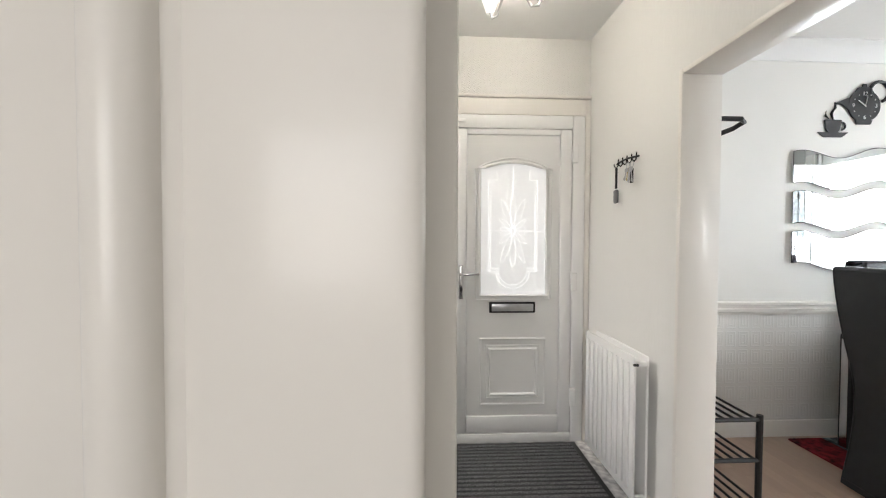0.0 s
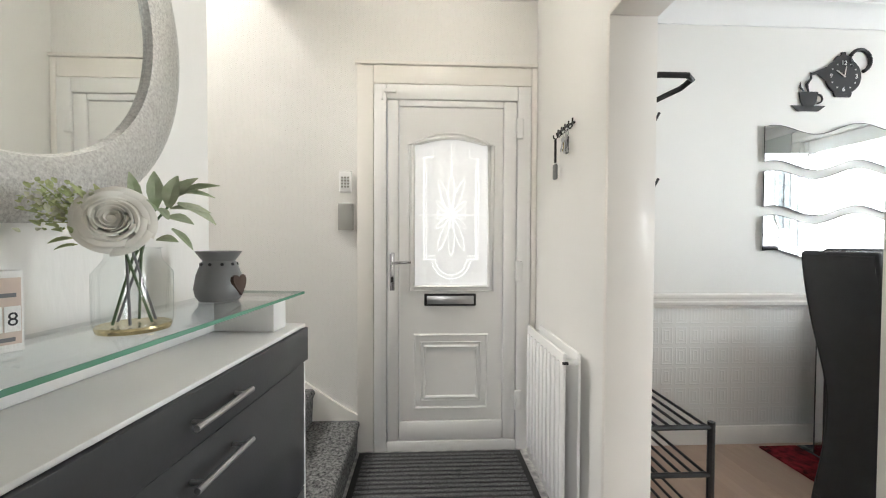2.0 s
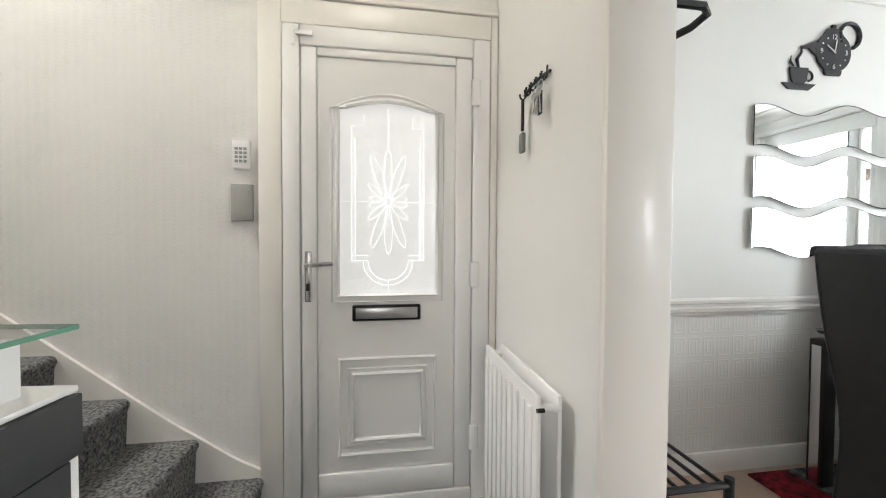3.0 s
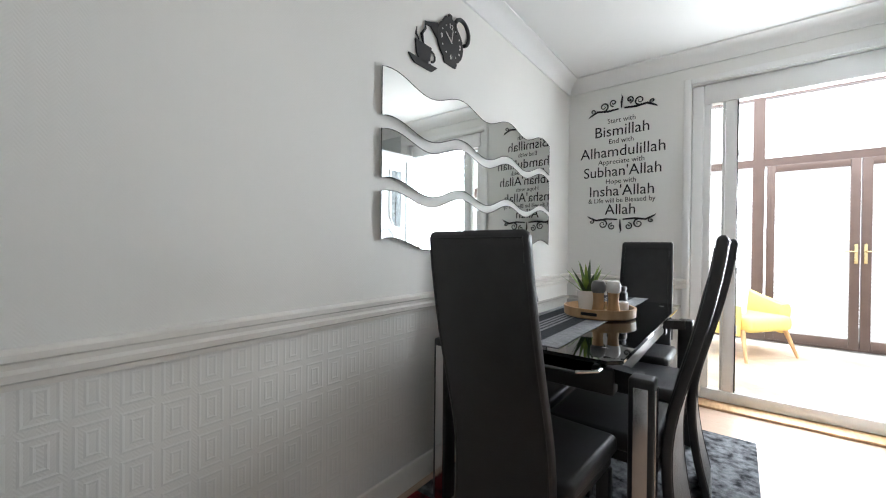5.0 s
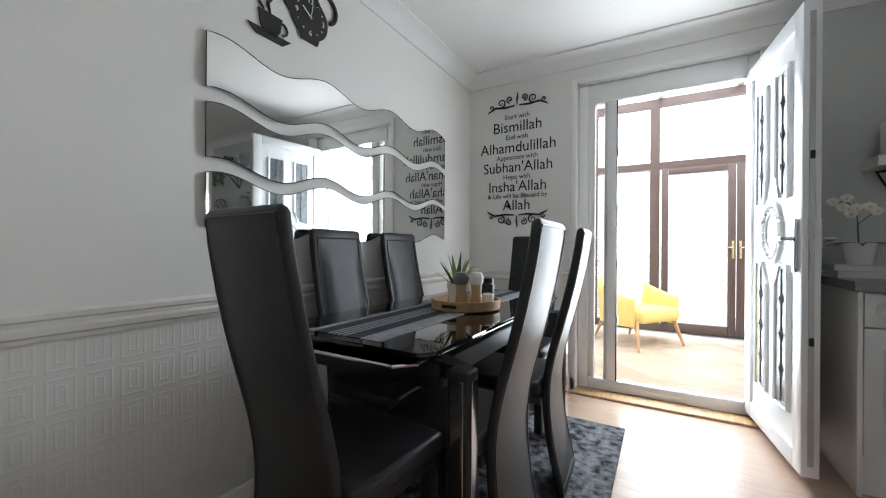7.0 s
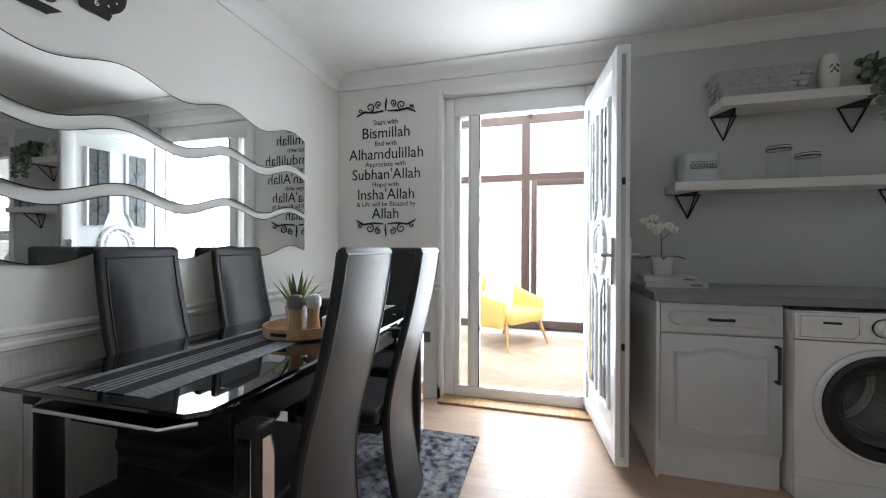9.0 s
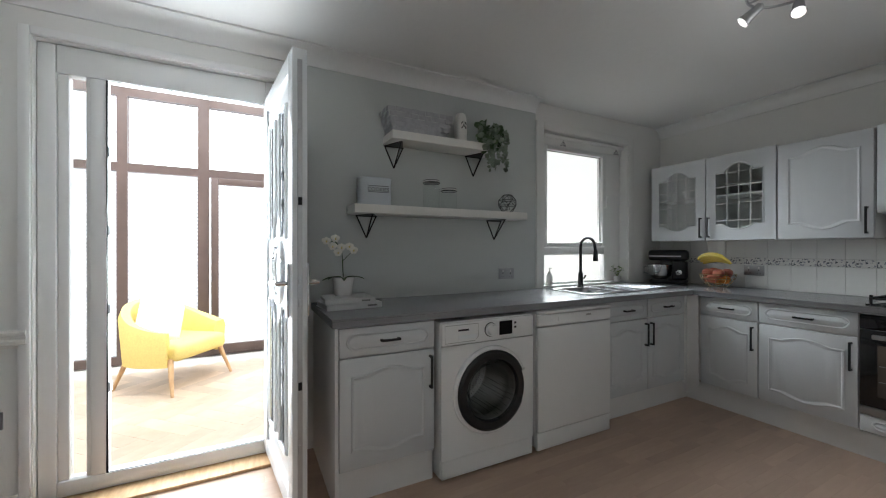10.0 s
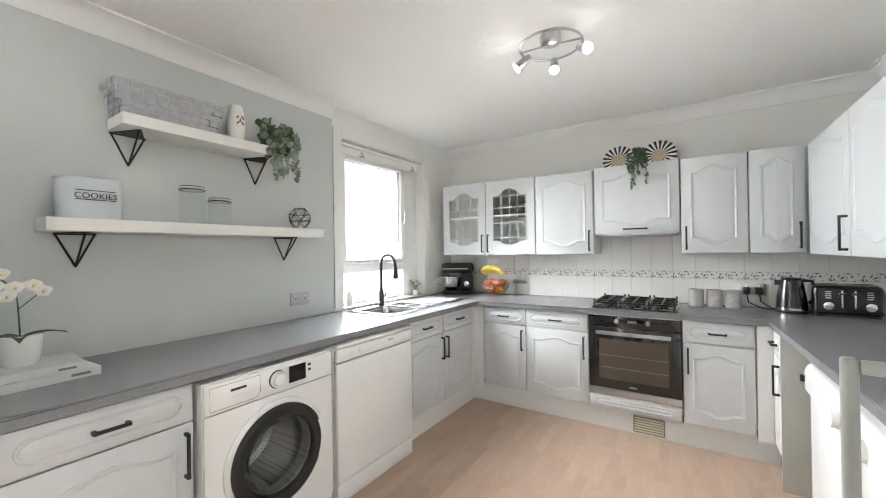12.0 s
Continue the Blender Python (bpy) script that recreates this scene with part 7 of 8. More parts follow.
part("lid", lathe(bmesh.new(), [(0.058, 0.2155), (0.05, 0.228), (0.012, 0.234)], 24), BLACK, ob)
part("kettle_handle", tube(bmesh.new(), [(-0.055, 0.01, 0.215), (-0.10, 0.015, 0.21), (-0.115, 0.015, 0.15), (-0.085, 0.01, 0.065)], 0.011, 8), BLACK, ob)
part("spout", prism(bmesh.new(), [(0.045, -0.02), (0.085, 0.0), (0.045, 0.02)], 0.18, 0.213, "xy"), BLACK, ob)
ob = thing("toaster", (1.145, -2.73, 0.9005), 178, label="black four-slice toaster with chrome dials", category="toaster")
part("toaster_body", B(-0.155, -0.02, 0.012, 0.155, 0.21, 0.195, 0.03, 4), GLOSS_BLACK, ob)
part("face_plate", B(-0.135, -0.026, 0.03, 0.135, -0.0205, 0.175, 0.004), BLACK, ob)
for u in (-0.09, 0.09):
    part("browning_dial", move(lathe(bmesh.new(), [(0.026, 0), (0.024, 0.016), (0.01, 0.018)], 20), pose(u, -0.0265, 0.07, 90, 0, 0)), CHROME, ob)
    for k in range(4):
        part("indicator_bar", B(u - 0.014, -0.0285, 0.115 + k * 0.013, u + 0.014, -0.0265, 0.120 + k * 0.013), COVER, ob)
for u in (-0.028, 0.028):
    part("lever_slot", B(u - 0.004, -0.0285, 0.06, u + 0.004, -0.0265, 0.165), CHROME, ob)
    part("push_lever", B(u - 0.016, -0.05, 0.140, u + 0.016, -0.029, 0.150, 0.003), BLACK, ob)
for u in (-0.08, 0.08):
    for v in (0.05, 0.14):
        part("bread_slot", B(u - 0.06, v - 0.014, 0.1945, u + 0.06, v + 0.014, 0.1962), BLACK_METAL, ob)
for u in (-0.12, 0.12):
    part("foot", B(u - 0.02, 0.0, 0.0, u + 0.02, 0.19, 0.0115), RUBBER, ob)
for i, pts in enumerate(([(1.606, -2.975, 1.01), (1.60, -2.95, 0.94), (1.52, -2.90, 0.906), (1.46, -2.86, 0.906)], [(1.534, -2.975, 1.01), (1.53, -2.95, 0.95), (1.47, -2.93, 0.906), (1.30, -2.95, 0.906)])):
    ob = thing("power_cable", (0, 0, 0), label="black appliance cable trailing on the worktop", category="cable")
    part("flex", tube(bmesh.new(), pts, 0.0045, 6), BLACK, ob)

# ---- on top of the hood unit ----
RAFFIA = material("raffia", (0.58, 0.46, 0.32), 0.85, vary=0.12, scale=60, bump=0.5, bump_scale=150)
RAFFIA_D = material("raffia_black", (0.03, 0.027, 0.025), 0.85, vary=0.1, scale=60, bump=0.5, bump_scale=150)
for xq in (2.445, 2.145):
    ob = thing("woven_plate", (xq, -2.95, 2.088), label="round black and natural woven wall basket leaning above the hood", category="basket", group="woven baskets above the hood")
    for k in range(36):
        a0, a1 = radians(10 * k), radians(10 * k + 10)
        b = bmesh.new()
        prism(b, [(0.05 * math.cos(a0), 0.05 * math.sin(a0)), (0.125 * math.cos(a0), 0.125 * math.sin(a0)), (0.125 * math.cos(a1), 0.125 * math.sin(a1)), (0.05 * math.cos(a1), 0.05 * math.sin(a1))], -0.006, 0.006)
        part("woven_segment", move(b, pose(0, 0, 0, 12, 0, 0)), RAFFIA_D if k % 2 else CUSHION, ob)
    b = bmesh.new()
    prism(b, arc(0, 0, 0.0498, 0, 345, 23), -0.006, 0.006)
    part("centre", move(b, pose(0, 0, 0, 12, 0, 0)), RAFFIA, ob)
ob = thing("hanging_plant", (2.275, -2.76, 1.9955), label="small trailing green plant hanging over the hood unit", category="plant")
part("pot", lathe(bmesh.new(), [(0.03, 0), (0.036, 0.06), (0.03, 0.06)], 16), GREY_CERAMIC, ob)
for i in range(12):
    a = i * 2.4
    strand_plant(ob, (0.028 * math.cos(a), 0.03 * math.sin(a) + 0.01, 0.115), 0.09, 6, rng, 0.012, LEAF, spread=0.03)
for i, (dx, L) in enumerate(((-0.06, 0.24), (-0.03, 0.12), (0.0, 0.17), (0.025, 0.24), (0.040, 0.27), (0.06, 0.14))):
    strand_plant(ob, (dx, 0.062, 0.08), L, 16, rng, 0.009, LEAF, spread=0.002)

# ---- glasses in the glazed units ----
for xq in (3.97, 3.87, 3.77, 3.48, 3.40, 3.32, 3.24):
    ob = thing("drinking_glass", (xq, -2.83, 1.3165), label="clear tumbler inside the glazed unit", category="glass", group="tumblers in the glazed units")
    b = lathe(bmesh.new(), [(0.030, 0.0), (0.036, 0.10)], 18)
    part("tumbler", b, GLASS, ob)
for xq, mt in ((3.80, WHITE_CERAMIC), (3.45, GREY_CERAMIC), (3.28, GREY_CERAMIC)):
    ob = thing("crockery_stack", (xq, -2.87, 1.300 + 0.70 * 0.52 + 0.0145), label="stack of bowls on the unit's upper shelf", category="bowls")
    for k in range(3):
        part("bowl", lathe(bmesh.new(), [(0.03, 0.022 * k), (0.065, 0.022 * k + 0.045), (0.062, 0.022 * k + 0.045), (0.028, 0.022 * k + 0.006)], 20), mt, ob)

# ---- ceiling spotlights ----
lp = thing("ceiling_spotlight", (2.525, -1.385, CEILING), label="brushed steel round ceiling light with three lit spots", category="ceiling light")
part("ceiling_rose", lathe(bmesh.new(), [(0.03, -0.052), (0.046, -0.047), (0.052, -0.036), (0.052, -0.0005)], 28), STEEL, lp)
part("ring_bar", tube(bmesh.new(), [(0.155 * math.cos(radians(a)), 0.155 * math.sin(radians(a)), -0.055) for a in range(-8, 352, 10)], 0.006, 8), STEEL, lp)
part("cross_bar", tube(bmesh.new(), [(-0.152, -0.02, -0.055), (0.0, 0.0, -0.050), (0.152, 0.02, -0.055)], 0.005, 8), STEEL, lp)
BULB = material("lit_bulb", (1.0, 0.97, 0.93), 0.3, vary=0.0, emission=1.6)
for dx, dy, tx, ty in ((0.155, -0.03, 0.05, 0.03), (0.03, -0.155, -0.01, 0.03), (-0.145, -0.06, -0.06, 0.06)):
    m = look((dx, dy, -0.080), (dx + tx, dy + ty, -0.130))
    part("swivel", tube(bmesh.new(), [(dx, dy, -0.052), (dx, dy, -0.078)], 0.006, 8), STEEL, lp)
    hd = part("spot_head", move(lathe(bmesh.new(), [(0.009, 0.045), (0.019, 0.035), (0.023, 0.0), (0.025, -0.03), (0.031, -0.055)], 18), m), STEEL, lp)
    part("bulb", move(lathe(bmesh.new(), [(0.001, -0.061), (0.018, -0.060), (0.026, -0.0555)], 18), m), BULB, hd, "lit frosted bulb")
    lamp = bpy.data.lights.new("spot_bulb", "POINT")
    lamp.energy, lamp.color, lamp.shadow_soft_size = 0.14, (1.0, 0.97, 0.93), 0.03
    lo = new("spot_bulb_light", lamp)
    lo.location = Vector((2.525, -1.385, CEILING)) + m @ Vector((0, 0, -0.10))

# ---- hall pendant ----
lp = thing("hall_pendant", (0.12, 1.90, CEILING), label="small silver hall ceiling light with curled arms", category="ceiling light")
part("ceiling_rose", lathe(bmesh.new(), [(0.03, -0.05), (0.05, -0.015), (0.052, -0.0005)], 24), STEEL, lp)
for a in (0, 120, 240):
    d = Vector((math.cos(radians(a)), math.sin(radians(a)), 0))
    part("curled_arm", tube(bmesh.new(), [d * 0.02 + Vector((0, 0, -0.05)), d * 0.05 + Vector((0, 0, -0.12)), d * 0.09 + Vector((0, 0, -0.19)), d * 0.125 + Vector((0, 0, -0.185)), d * 0.14 + Vector((0, 0, -0.15))], 0.006, 8), STEEL, lp)
    part("lamp_shade", lathe(bmesh.new(), [(0.016, -0.155), (0.022, -0.14), (0.045, -0.07), (0.042, -0.07), (0.02, -0.135)], 18, (d.x * 0.14, d.y * 0.14, 0)), material("opal_shade", (0.86, 0.84, 0.78), 0.4, vary=0.01, emission=0.6) if a == 0 else MATS["opal_shade"], lp)
lamp = bpy.data.lights.new("hall_bulb", "POINT")
lamp.energy, lamp.color, lamp.shadow_soft_size = 8.5, (1.0, 0.93, 0.82), 0.12
lo = new("hall_bulb_light", lamp)
lo.location = (0.12, 1.90, CEILING - 0.06)

# ---- things on the sideboard ----
LEAF_SAGE = material("leaf_sage", (0.45, 0.48, 0.35), 0.65, vary=0.12, scale=30, second=(0.27, 0.33, 0.19))
LEAF_BUNCH = material("leaf_bunch", (0.48, 0.52, 0.26), 0.6, vary=0.12, scale=40, second=(0.32, 0.38, 0.17))
LEAF_BUD = material("leaf_bud", (0.55, 0.56, 0.40), 0.6, vary=0.1, scale=40)
GT = 1.0003
ob = thing("glass_vase", (-0.345, 1.105, GT), label="ribbed clear glass vase with a silk rose and foliage", category="vase")
b = lathe(bmesh.new(), [(0.052, 0.006), (0.054, 0.02), (0.054, 0.095), (0.038, 0.118), (0.036, 0.135), (0.040, 0.138)], 48, wave=0.025, waves=16)
bmesh.ops.delete(b, geom=[f for f in b.faces if len(f.verts) > 4], context="FACES_ONLY")
p = part("vase_glass", b, GLASS, ob)
p.visible_shadow = False
part("base_rim", lathe(bmesh.new(), [(0.050, 0.0), (0.052, 0.006), (0.051, 0.010), (0.046, 0.010), (0.001, 0.006)], 32), BRASS, ob, "pale gold base")
for i in range(6):
    a = i * 1.05
    part("stem", tube(bmesh.new(), [(0.03 * math.cos(a + 2), 0.03 * math.sin(a + 2), 0.012), (0.012 * math.cos(a), 0.012 * math.sin(a), 0.13), (0.025 * math.cos(a), 0.025 * math.sin(a), 0.19)], 0.0022, 5), GREY_CERAMIC if i % 2 else LEAF, ob)
# rose of nested curled petals, facing the walker
SIDE, NEAR = Vector((0.857, 0.514, 0)), Vector((0.514, -0.857, 0))


def spray(u, v, d=0.0):
    return SIDE * u + NEAR * d + Vector((0, 0, v))


aim = Matrix.Translation(spray(-0.022, 0.182, 0.034)) @ look((0, 0, 0), (-0.45, 0.85, -0.12))
part("bud", move(lathe(bmesh.new(), [(0.020, -0.03), (0.019, -0.004), (0.013, 0.006), (0.001, 0.010)], 20), aim), PETAL, ob)
for ringi, (nr, foot, rim, lift, curl) in enumerate(((2, 0.006, 0.008, 0.018, 0.0), (2, 0.010, 0.013, 0.019, 0.001), (3, 0.014, 0.019, 0.018, 0.002), (3, 0.018, 0.026, 0.015, 0.003), (4, 0.022, 0.034, 0.010, 0.006), (5, 0.024, 0.044, 0.003, 0.009), (5, 0.026, 0.054, -0.006, 0.012))):
    for k in range(nr):
        a0 = 2 * math.pi * k / nr + ringi * 0.9 + rng.uniform(-0.15, 0.15)
        b = bmesh.new()
        rows = []
        for u in range(8):
            f = u / 7
            row = []
            for v in range(13):
                g = (v - 6) / 6
                a = a0 + g * math.pi / nr * 1.25
                r = foot + (rim - foot) * f ** 1.5 - 0.0022 * g + curl * 0.35 * max(0, f - 0.7)
                z = -0.030 + (lift + 0.030) * (1 - (1 - f) ** 1.8) - curl * 2.2 * max(0, f - 0.72) ** 1.3 - 0.006 * f * g * g + 0.0012 * math.sin(5 * g + k)
                row.append(b.verts.new(Vector((r * math.cos(a), r * math.sin(a), z))))
            rows.append(row)
        for p0, p1 in zip(rows, rows[1:]):
            for q in range(12):
                b.faces.new((p0[q], p0[q + 1], p1[q + 1], p1[q]))
        part("petal", move(b, aim), PETAL, ob)


def leaf_blade(base, tip, w, mat, parent, name="leaf"):
    b = bmesh.new()
    base, tip = Vector(base), Vector(tip)
    d = tip - base
    s = d.cross(Vector((0.4, -0.6, 0.7))).normalized()
    nrm = s.cross(d).normalized()
    rows = []
    for k in range(6):
        f = k / 5
        ww = w * math.sin(math.pi * (0.08 + 0.9 * f)) + 0.0004
        c = base + d * f + nrm * 0.12 * d.length * math.sin(math.pi * f)
        rows.append([b.verts.new(c - s * ww + nrm * ww * 0.3), b.verts.new(c), b.verts.new(c + s * ww + nrm * ww * 0.3)])
    for p0, p1 in zip(rows, rows[1:]):
        for q in range(2):
            b.faces.new((p0[q], p0[q + 1], p1[q + 1], p1[q]))
    return part(name, b, mat, parent)


# grey-green sprig with long drooping leaves
part("sprig", tube(bmesh.new(), [spray(0.0, 0.12), spray(0.025, 0.175, -0.01), spray(0.045, 0.205, -0.01), spray(0.062, 0.235, -0.01)], 0.002, 5), LEAF, ob)
for u0, v0, u1, v1, w in ((0.048, 0.207, 0.062, 0.262, 0.013), (0.060, 0.232, 0.118, 0.226, 0.006), (0.060, 0.215, 0.120, 0.178, 0.011), (0.050, 0.205, 0.112, 0.200, 0.008), (0.045, 0.190, 0.085, 0.178, 0.010), (0.052, 0.170, 0.083, 0.132, 0.006), (0.035, 0.200, -0.035, 0.226, 0.009), (0.030, 0.150, 0.062, 0.146, 0.009), (0.035, 0.205, 0.048, 0.185, 0.007), (0.025, 0.195, 0.035, 0.222, 0.006), (-0.075, 0.152, -0.102, 0.144, 0.004), (-0.07, 0.142, -0.098, 0.134, 0.003), (-0.03, 0.190, -0.05, 0.240, 0.007), (-0.045, 0.185, -0.075, 0.238, 0.006), (0.030, 0.205, 0.028, 0.268, 0.012), (0.045, 0.212, 0.092, 0.262, 0.011), (0.005, 0.205, -0.004, 0.262, 0.009), (0.055, 0.222, 0.125, 0.248, 0.009)):
    leaf_blade(spray(u0, v0, -0.008), spray(u1, v1, rng.uniform(-0.02, 0.02)), w, LEAF_SAGE if u1 > -0.04 else LEAF_BUNCH, ob)
# bunch of tiny buds and leaflets
for i in range(16):
    part("stalk", tube(bmesh.new(), [spray(-0.02, 0.135), spray(-0.05, 0.175, 0.005), spray(-0.085 + rng.gauss(0, 0.024), 0.205 + rng.gauss(0, 0.02), rng.uniform(-0.02, 0.02))], 0.0009, 4), LEAF_BUNCH, ob)
for i in range(230):
    f = rng.random()
    v = spray(-0.055 - 0.055 * f + rng.gauss(0, 0.015), 0.190 + 0.014 * f + rng.gauss(0, 0.019), rng.gauss(0, 0.016))
    leaf_blade(v, v + (SIDE * rng.uniform(-1.0, 0.3) + NEAR * rng.uniform(-0.6, 0.6) + Vector((0, 0, rng.uniform(-0.4, 1)))) * rng.uniform(0.007, 0.014), 0.0032, LEAF_BUNCH if i % 3 else LEAF_BUD, ob, "leaflet")
ob = thing("wax_burner", (-0.375, 1.425, GT), label="matt grey ceramic oil burner with a heart cut-out", category="oil burner")
part("burner_body", lathe(bmesh.new(), [(0.045, 0), (0.052, 0.01), (0.056, 0.03), (0.050, 0.065), (0.040, 0.092), (0.036, 0.098), (0.050, 0.118), (0.052, 0.122), (0.046, 0.122), (0.03, 0.110), (0.001, 0.106)], 36), GREY_CERAMIC, ob)
b = bmesh.new()
heart = [(0.016 * math.sin(t) ** 3, 0.013 * math.cos(t) - 0.005 * math.cos(2 * t) - 0.002 * math.cos(3 * t)) for t in [2 * math.pi * k / 24 for k in range(24)]]
prism(b, [(u * 1.7, v * 1.9) for u, v in heart], -0.004, 0.004)
part("heart_opening", move(b, Matrix.Rotation(radians(84), 4, "Z") @ pose(0, -0.0515, 0.042, -8, 0, 0)), material("burner_glow", (0.075, 0.045, 0.032), 0.6, vary=0.1), ob, "dark heart-shaped opening")
for k in range(10):
    a = radians(36 * k)
    part("air_hole", move(tube(bmesh.new(), [(0, 0, -0.002), (0, 0, 0.002)], 0.004, 8), Matrix.Rotation(a, 4, "Z") @ pose(0, -0.0405, 0.090, 75, 0, 0)), BLACK, ob)
ob = thing("calendar_block", (-0.425, 0.975, GT), 62, label="white wooden block calendar showing a date", category="calendar")
ob.matrix_basis = ob.matrix_basis @ Matrix.Diagonal((0.78, 0.6, 0.92, 1))
part("frame", B(-0.026, -0.03, 0, 0.026, 0.022, 0.118, 0.003), CUSHION, ob)
part("front_panel", B(-0.022, -0.0315, 0.012, 0.022, -0.0302, 0.108), material("calendar_wood", (0.62, 0.50, 0.42), 0.6, vary=0.06, scale=30), ob)
for u, txt in ((-0.011, "2"), (0.011, "8")):
    part("number_cube", B(u - 0.010, -0.0335, 0.030, u + 0.010, -0.0318, 0.067, 0.0005, 1), CUSHION, ob)
    lettering("numeral", txt, 0.028, BLACK, ob, pose(u, -0.0342, 0.039, 90, 0, 0), 0.0003)
part("caption_bar", B(-0.014, -0.0325, 0.016, 0.014, -0.0318, 0.022), GREY_CERAMIC, ob)
part("caption_bar", B(-0.016, -0.0325, 0.080, 0.016, -0.0318, 0.086), GREY_CERAMIC, ob)

# ---- armchair in the conservatory ----
ac = thing("armchair", (6.02, 1.37, 0.0005), -36, label="yellow fabric armchair with pale wooden legs", category="armchair")
ac.matrix_basis = ac.matrix_basis @ Matrix.Diagonal((0.93, 0.93, 0.97, 1))
part("seat", B(-0.31, -0.36, 0.28, 0.31, 0.22, 0.43, 0.05, 4), YELLOW, ac)
b = bmesh.new()
N = 26
rows = []
for i in range(N + 1):
    f = i / N
    a = radians(-30 + 240 * f)
    px, py = 0.40 * math.cos(a), 0.36 * math.sin(a) + 0.0
    if f < 0.16 or f > 0.84:
        py -= 0.10 * (0.16 - min(f, 1 - f)) / 0.16
    top = 0.54 + 0.24 * math.sin(math.pi * f) ** 1.6
    nx, ny = math.cos(a), math.sin(a)
    rows.append([b.verts.new(v) for v in ((px - nx * 0.07, py - ny * 0.07, 0.24), (px, py, 0.24), (px + nx * 0.03, py + ny * 0.03, top - 0.06), (px + nx * 0.01, py + ny * 0.01, top), (px - nx * 0.06, py - ny * 0.06, top - 0.01), (px - nx * 0.085, py - ny * 0.085, top - 0.08))])
for p0, p1 in zip(rows, rows[1:]):
    for q in range(6):
        b.faces.new((p0[q], p0[(q + 1) % 6], p1[(q + 1) % 6], p1[q]))
b.faces.new(rows[0])
b.faces.new(rows[-1][::-1])
part("shell", b, YELLOW, ac)
for sx in (-1, 1):
    part("leg", tube(bmesh.new(), [(sx * 0.30, -0.27, 0.30), (sx * 0.37, -0.36, 0.0)], [0.026, 0.013], 10), WOOD, ac)
    part("leg", tube(bmesh.new(), [(sx * 0.25, 0.22, 0.30), (sx * 0.31, 0.33, 0.0)], [0.026, 0.013], 10), WOOD, ac)
ob = thing("cushion", (5.945, 1.445, 0.60), -62, label="white patterned scatter cushion on the yellow armchair", category="cushion")
b = B(-0.18, -0.05, -0.18, 0.18, 0.05, 0.18, 0.045, 5)
for v in b.verts:
    k = 1 - 0.35 * (abs(v.co.x) / 0.18) ** 3 * 1.0
    v.co.y *= max(0.2, k * (1 - 0.45 * (abs(v.co.z) / 0.18) ** 3))
part("cushion_cover", move(b, pose(0, 0, 0, -22, 18, 0)), CUSHION, ob)

# ---- grey metal frame at the end of the worktop ----
FRAME_GREY = material("frame_grey", (0.22, 0.22, 0.20), 0.4, vary=0.04, scale=12)
ob = thing("metal_frame", (0, 0, 0), label="grey metal frame standing at the end of the worktop", category="frame")
part("post", B(1.708, -0.318, 0.0, 1.729, -0.297, 1.165, 0.006, 3), FRAME_GREY, ob)
part("post", B(1.12, -0.318, 0.0, 1.141, -0.297, 1.165, 0.006, 3), FRAME_GREY, ob)
part("top_rail", B(1.1415, -0.315, 1.140, 1.7075, -0.300, 1.162, 0.004), FRAME_GREY, ob)
part("low_rail", B(1.1415, -0.315, 0.20, 1.7075, -0.300, 0.222, 0.004), FRAME_GREY, ob)

# ---- embossed paper below the dado ----
bm = bmesh.new()


def raised_ring(bm, cx, cz, w, h, t, y):
    out = [(cx - w, cz - h), (cx + w, cz - h), (cx + w, cz + h), (cx - w, cz + h)]
    inn = [(cx - w + t, cz - h + t), (cx + w - t, cz - h + t), (cx + w - t, cz + h - t), (cx - w + t, cz + h - t)]
    mid = [((a[0] + c[0]) / 2, (a[1] + c[1]) / 2) for a, c in zip(out, inn)]
    vo, vm, vi = ([bm.verts.new((u, yy, v)) for u, v in q] for q, yy in ((out, y), (mid, y - 0.0007), (inn, y)))
    for k in range(4):
        j = (k + 1) % 4
        bm.faces.new((vo[k], vo[j], vm[j], vm[k]))
        bm.faces.new((vm[k], vm[j], vi[j], vi[k]))


for i in range(40):
    for j in range(6):
        cx, cz = 0.93 + i * 0.082, 0.155 + j * 0.116
        raised_ring(bm, cx, cz, 0.034, 0.050, 0.010, NY - 0.0003)
        raised_ring(bm, cx, cz, 0.015, 0.031, 0.009, NY - 0.0003)
tagged(part("embossed_wallpaper", bm, WALL, smooth=False), "white embossed rectangle pattern paper below the dado", "wallpaper", kind="stuff")

# ---- wall tiles behind the worktop ----
tiles = thing("wall_tiles", (0, 0, 0), label="white wall tiles with a narrow patterned border", category="tiles", kind="structure")
BORDER = material("border_tile", (0.70, 0.69, 0.66), 0.3, scale=55)
n, l = BORDER.node_tree.nodes, BORDER.node_tree.links
chips, steps = n.new("ShaderNodeTexVoronoi"), n.new("ShaderNodeValToRGB")
chips.inputs["Scale"].default_value, chips.distance = 95.0, "CHEBYCHEV"
steps.color_ramp.interpolation = "CONSTANT"
for at, col in ((0.30, (0.10, 0.11, 0.13, 1)), (0.42, (0.70, 0.69, 0.66, 1)), (0.62, (0.34, 0.35, 0.38, 1)), (0.72, (0.72, 0.71, 0.68, 1))):
    steps.color_ramp.elements.new(at).color = col
steps.color_ramp.elements[0].color, steps.color_ramp.elements[-1].color = (0.70, 0.69, 0.66, 1), (0.72, 0.71, 0.68, 1)
split = n.new("ShaderNodeSeparateColor")
l.new(n["Texture Coordinate"].outputs["Object"], chips.inputs["Vector"])
l.new(chips.outputs["Color"], split.inputs["Color"])
l.new(split.outputs["Red"], steps.inputs["Fac"])
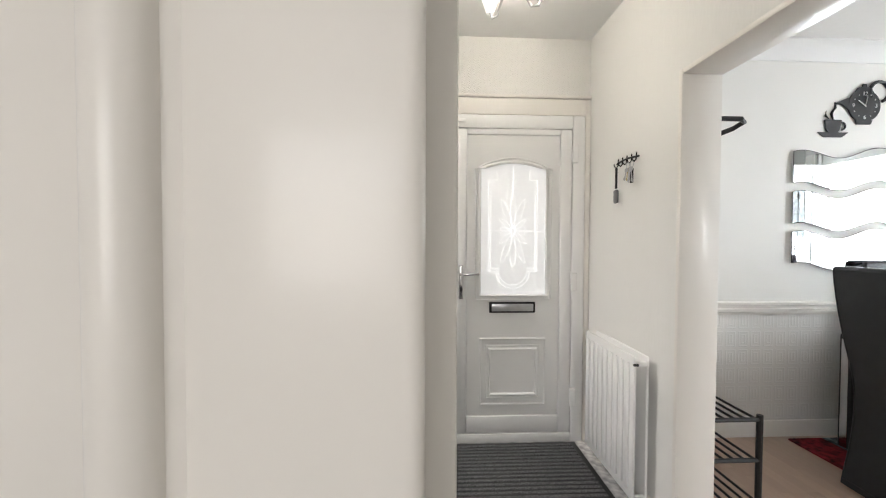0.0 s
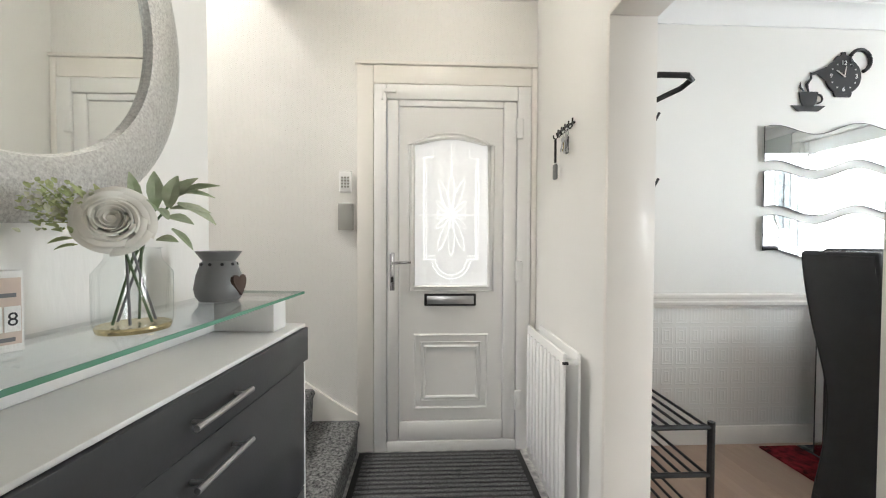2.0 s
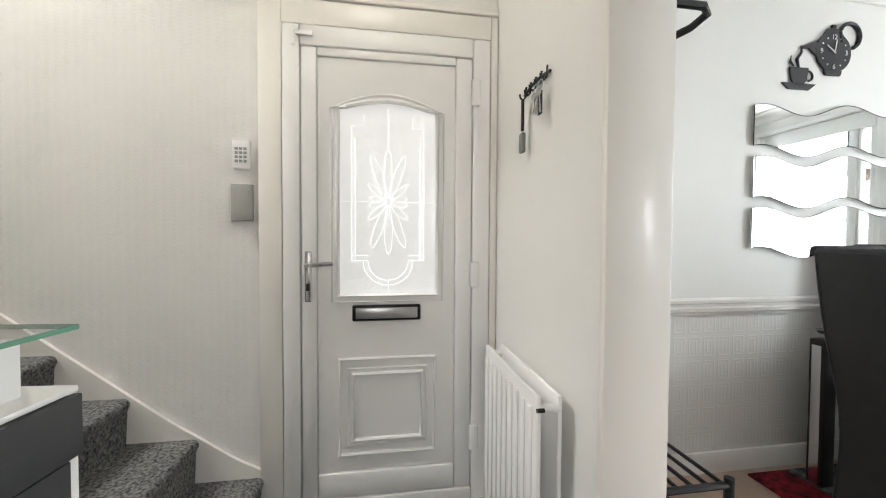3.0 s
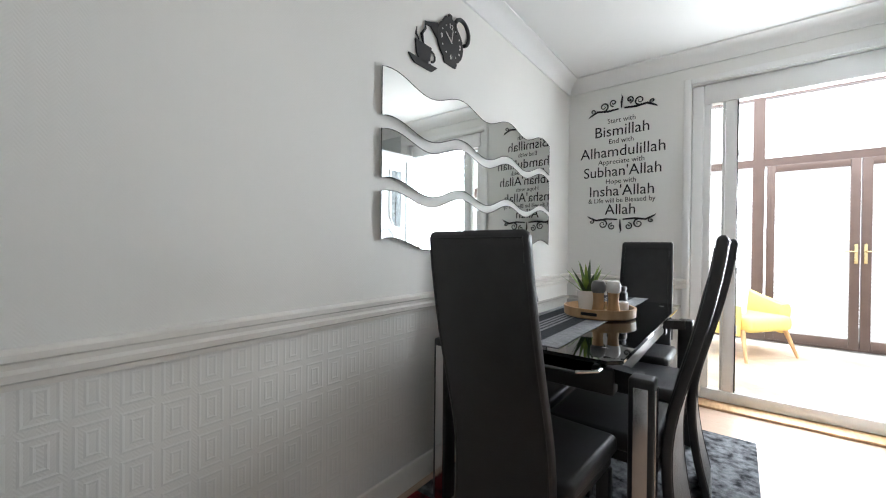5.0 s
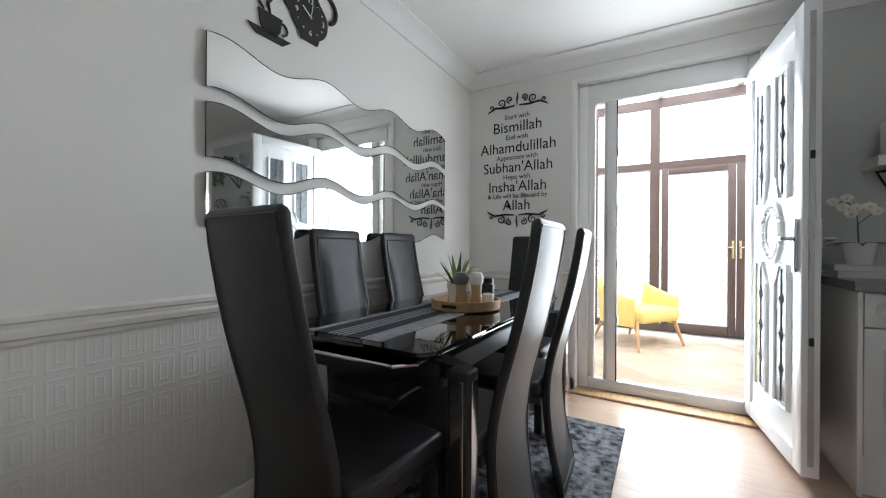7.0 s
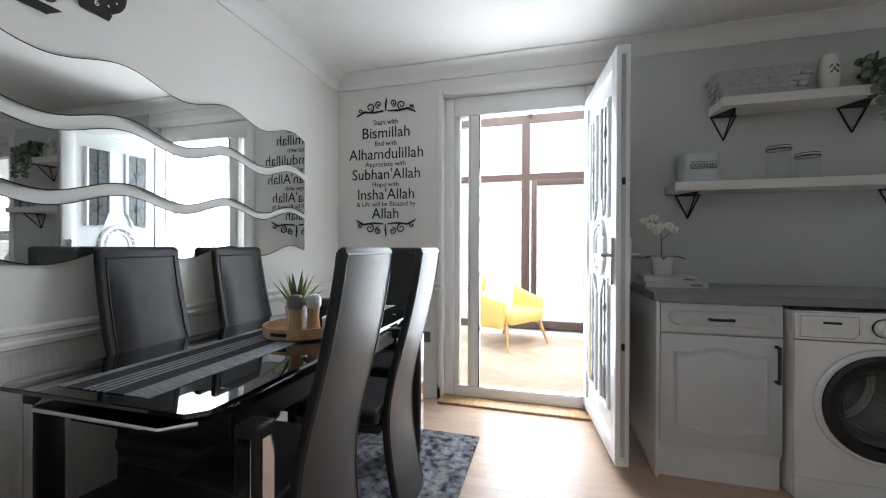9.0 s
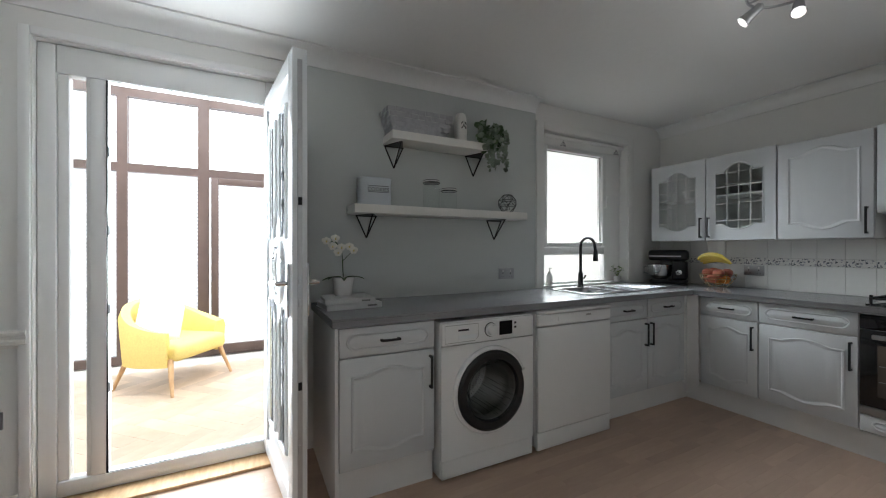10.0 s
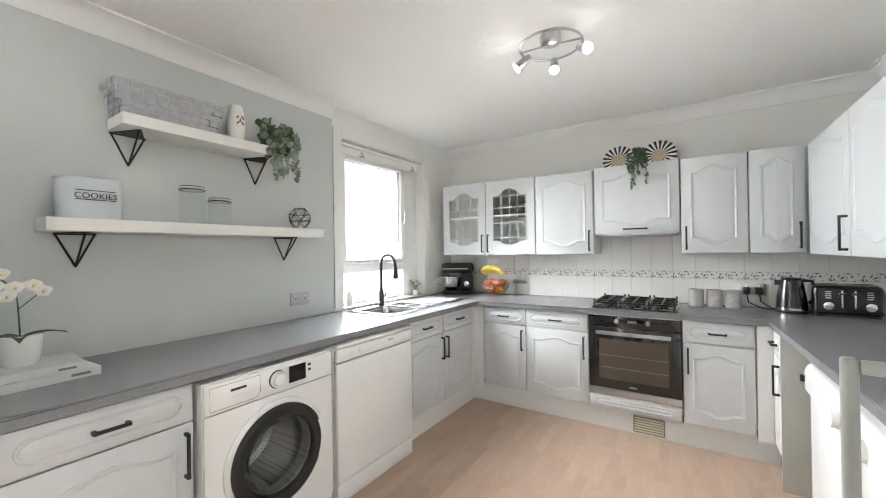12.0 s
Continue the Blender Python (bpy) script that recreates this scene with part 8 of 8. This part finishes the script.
l.new(steps.outputs["Color"], n["Principled BSDF"].inputs["Base Color"])
TW = 0.1515


def tile_mesh(name, w, h, mat):
    b = B(0.001, 0, 0.001, w - 0.001, 0.007, h - 0.001, 0.0015, 1)
    me = bpy.data.meshes.new(name)
    b.to_mesh(me)
    b.free()
    me.materials.append(mat)
    return me


t_low, t_mid, t_up = tile_mesh("tile", TW, 0.197, TILE), tile_mesh("border_tile", TW, 0.056, BORDER), tile_mesh("tile_upper", TW, 0.30, TILE)
part("grout_bed", B(0.883, -3.0298, 0.901, 4.187, -3.0285, 1.465), GROUT, tiles)
for i in range(22):
    for me, z in ((t_low, 0.9015), (t_mid, 1.0985), (t_up, 1.155)):
        o = new("tile", me)
        o.parent = tiles
        o.location = (0.8555 + i * TW , -3.0283, z)
part("grout_bed", B(PX1 + 0.0005, -3.02, 0.901, PX1 + 0.0015, -0.9, 1.30), GROUT, tiles)
for i in range(13):
    for me, z in ((t_low, 0.9015), (t_mid, 1.0985), (t_up, 1.155)):
        o = new("tile", me)
        o.parent = tiles
        o.matrix_basis = pose(PX1 + 0.009, -3.02 + i * TW, z, 0, 0, 90)

# ---- laminate floor of dining room and kitchen ----
fl = thing("floor", (0, 0, 0), label="pale beech laminate plank floor", category="floor", kind="structure")
rng = random.Random(11)
PW, PL = 0.0645, 0.46
b = B(0.0001, 0.0001, -0.011, PW - 0.0001, PL - 0.0001, 0.0, 0.0002, 1)
plank = bpy.data.meshes.new("plank")
b.to_mesh(plank)
b.free()
plank.materials.append(LAMINATE)
for i in range(52):
    y = -3.03 - rng.random() * PL
    while y < NY:
        o = new("plank", plank)
        o.parent = fl
        a, c = max(y, -3.03), min(y + PL, NY)
        o.location, o.scale = (PX1 - 0.03 + i * PW, a, 0), (1, (c - a) / PL, 1)
        y += PL
solid("floor_threshold_strip", B(PX0 + 0.02, 0.909, 0.0, PX0 + 0.06, 1.651, 0.006, 0.002), BRASS, "metal threshold strip in the doorway", "threshold")

# ---- patterned hall tiles ----
ht = thing("hall_floor_tiles", (0, 0, 0), label="small grey patterned vinyl tiles", category="floor tiles", kind="structure")
PATTERN = material("patterned_tile", (0.60, 0.59, 0.57), 0.45, scale=26, second=(0.20, 0.20, 0.205), random_value=0.1)
b = B(0.0006, 0.0006, -0.0018, 0.1494, 0.1494, 0.0, 0.0006, 1)
hall_tile = bpy.data.meshes.new("tile")
b.to_mesh(hall_tile)
b.free()
hall_tile.materials.append(PATTERN)
for i in range(9):
    for j in range(14):
        o = new("tile", hall_tile)
        o.parent = ht
        o.location = (-0.56 + i * 0.15, 0.42 + j * 0.15, 0)

# ---- herringbone floor of the conservatory ----
hf = thing("herringbone_floor", (0, 0, 0), label="pale oak herringbone floor", category="floor", kind="structure")
HL, HW = 0.48, 0.12
b = B(0.0005, 0.0005, -0.011, HL - 0.0005, HW - 0.0005, 0.0, 0.0008, 1)
block = bpy.data.meshes.new("plank")
b.to_mesh(block)
b.free()
block.materials.append(HERRING)
c45 = math.cos(radians(45))
for i in range(-12, 30):
    for j in range(-12, 16):
        for k in range(2):
            u = i * HW + j * HL
            v = i * HW - j * HL
            if k == 0:
                p = Vector((u, v))
            else:
                p = Vector((u, v + HW))
            q = Vector((5.5 + (p.x * c45 - p.y * c45), 1.2 + (p.x * c45 + p.y * c45)))
            if 4.35 < q.x < 6.75 and -0.5 < q.y < 3.2:
                o = new("plank", block)
                o.parent = hf
                if k == 0:
                    o.matrix_basis = pose(q.x, q.y, 0.0, 0, 0, 45)
                else:
                    o.matrix_basis = pose(q.x, q.y, 0.0, 0, 0, 135) @ pose(0, -HW, 0)
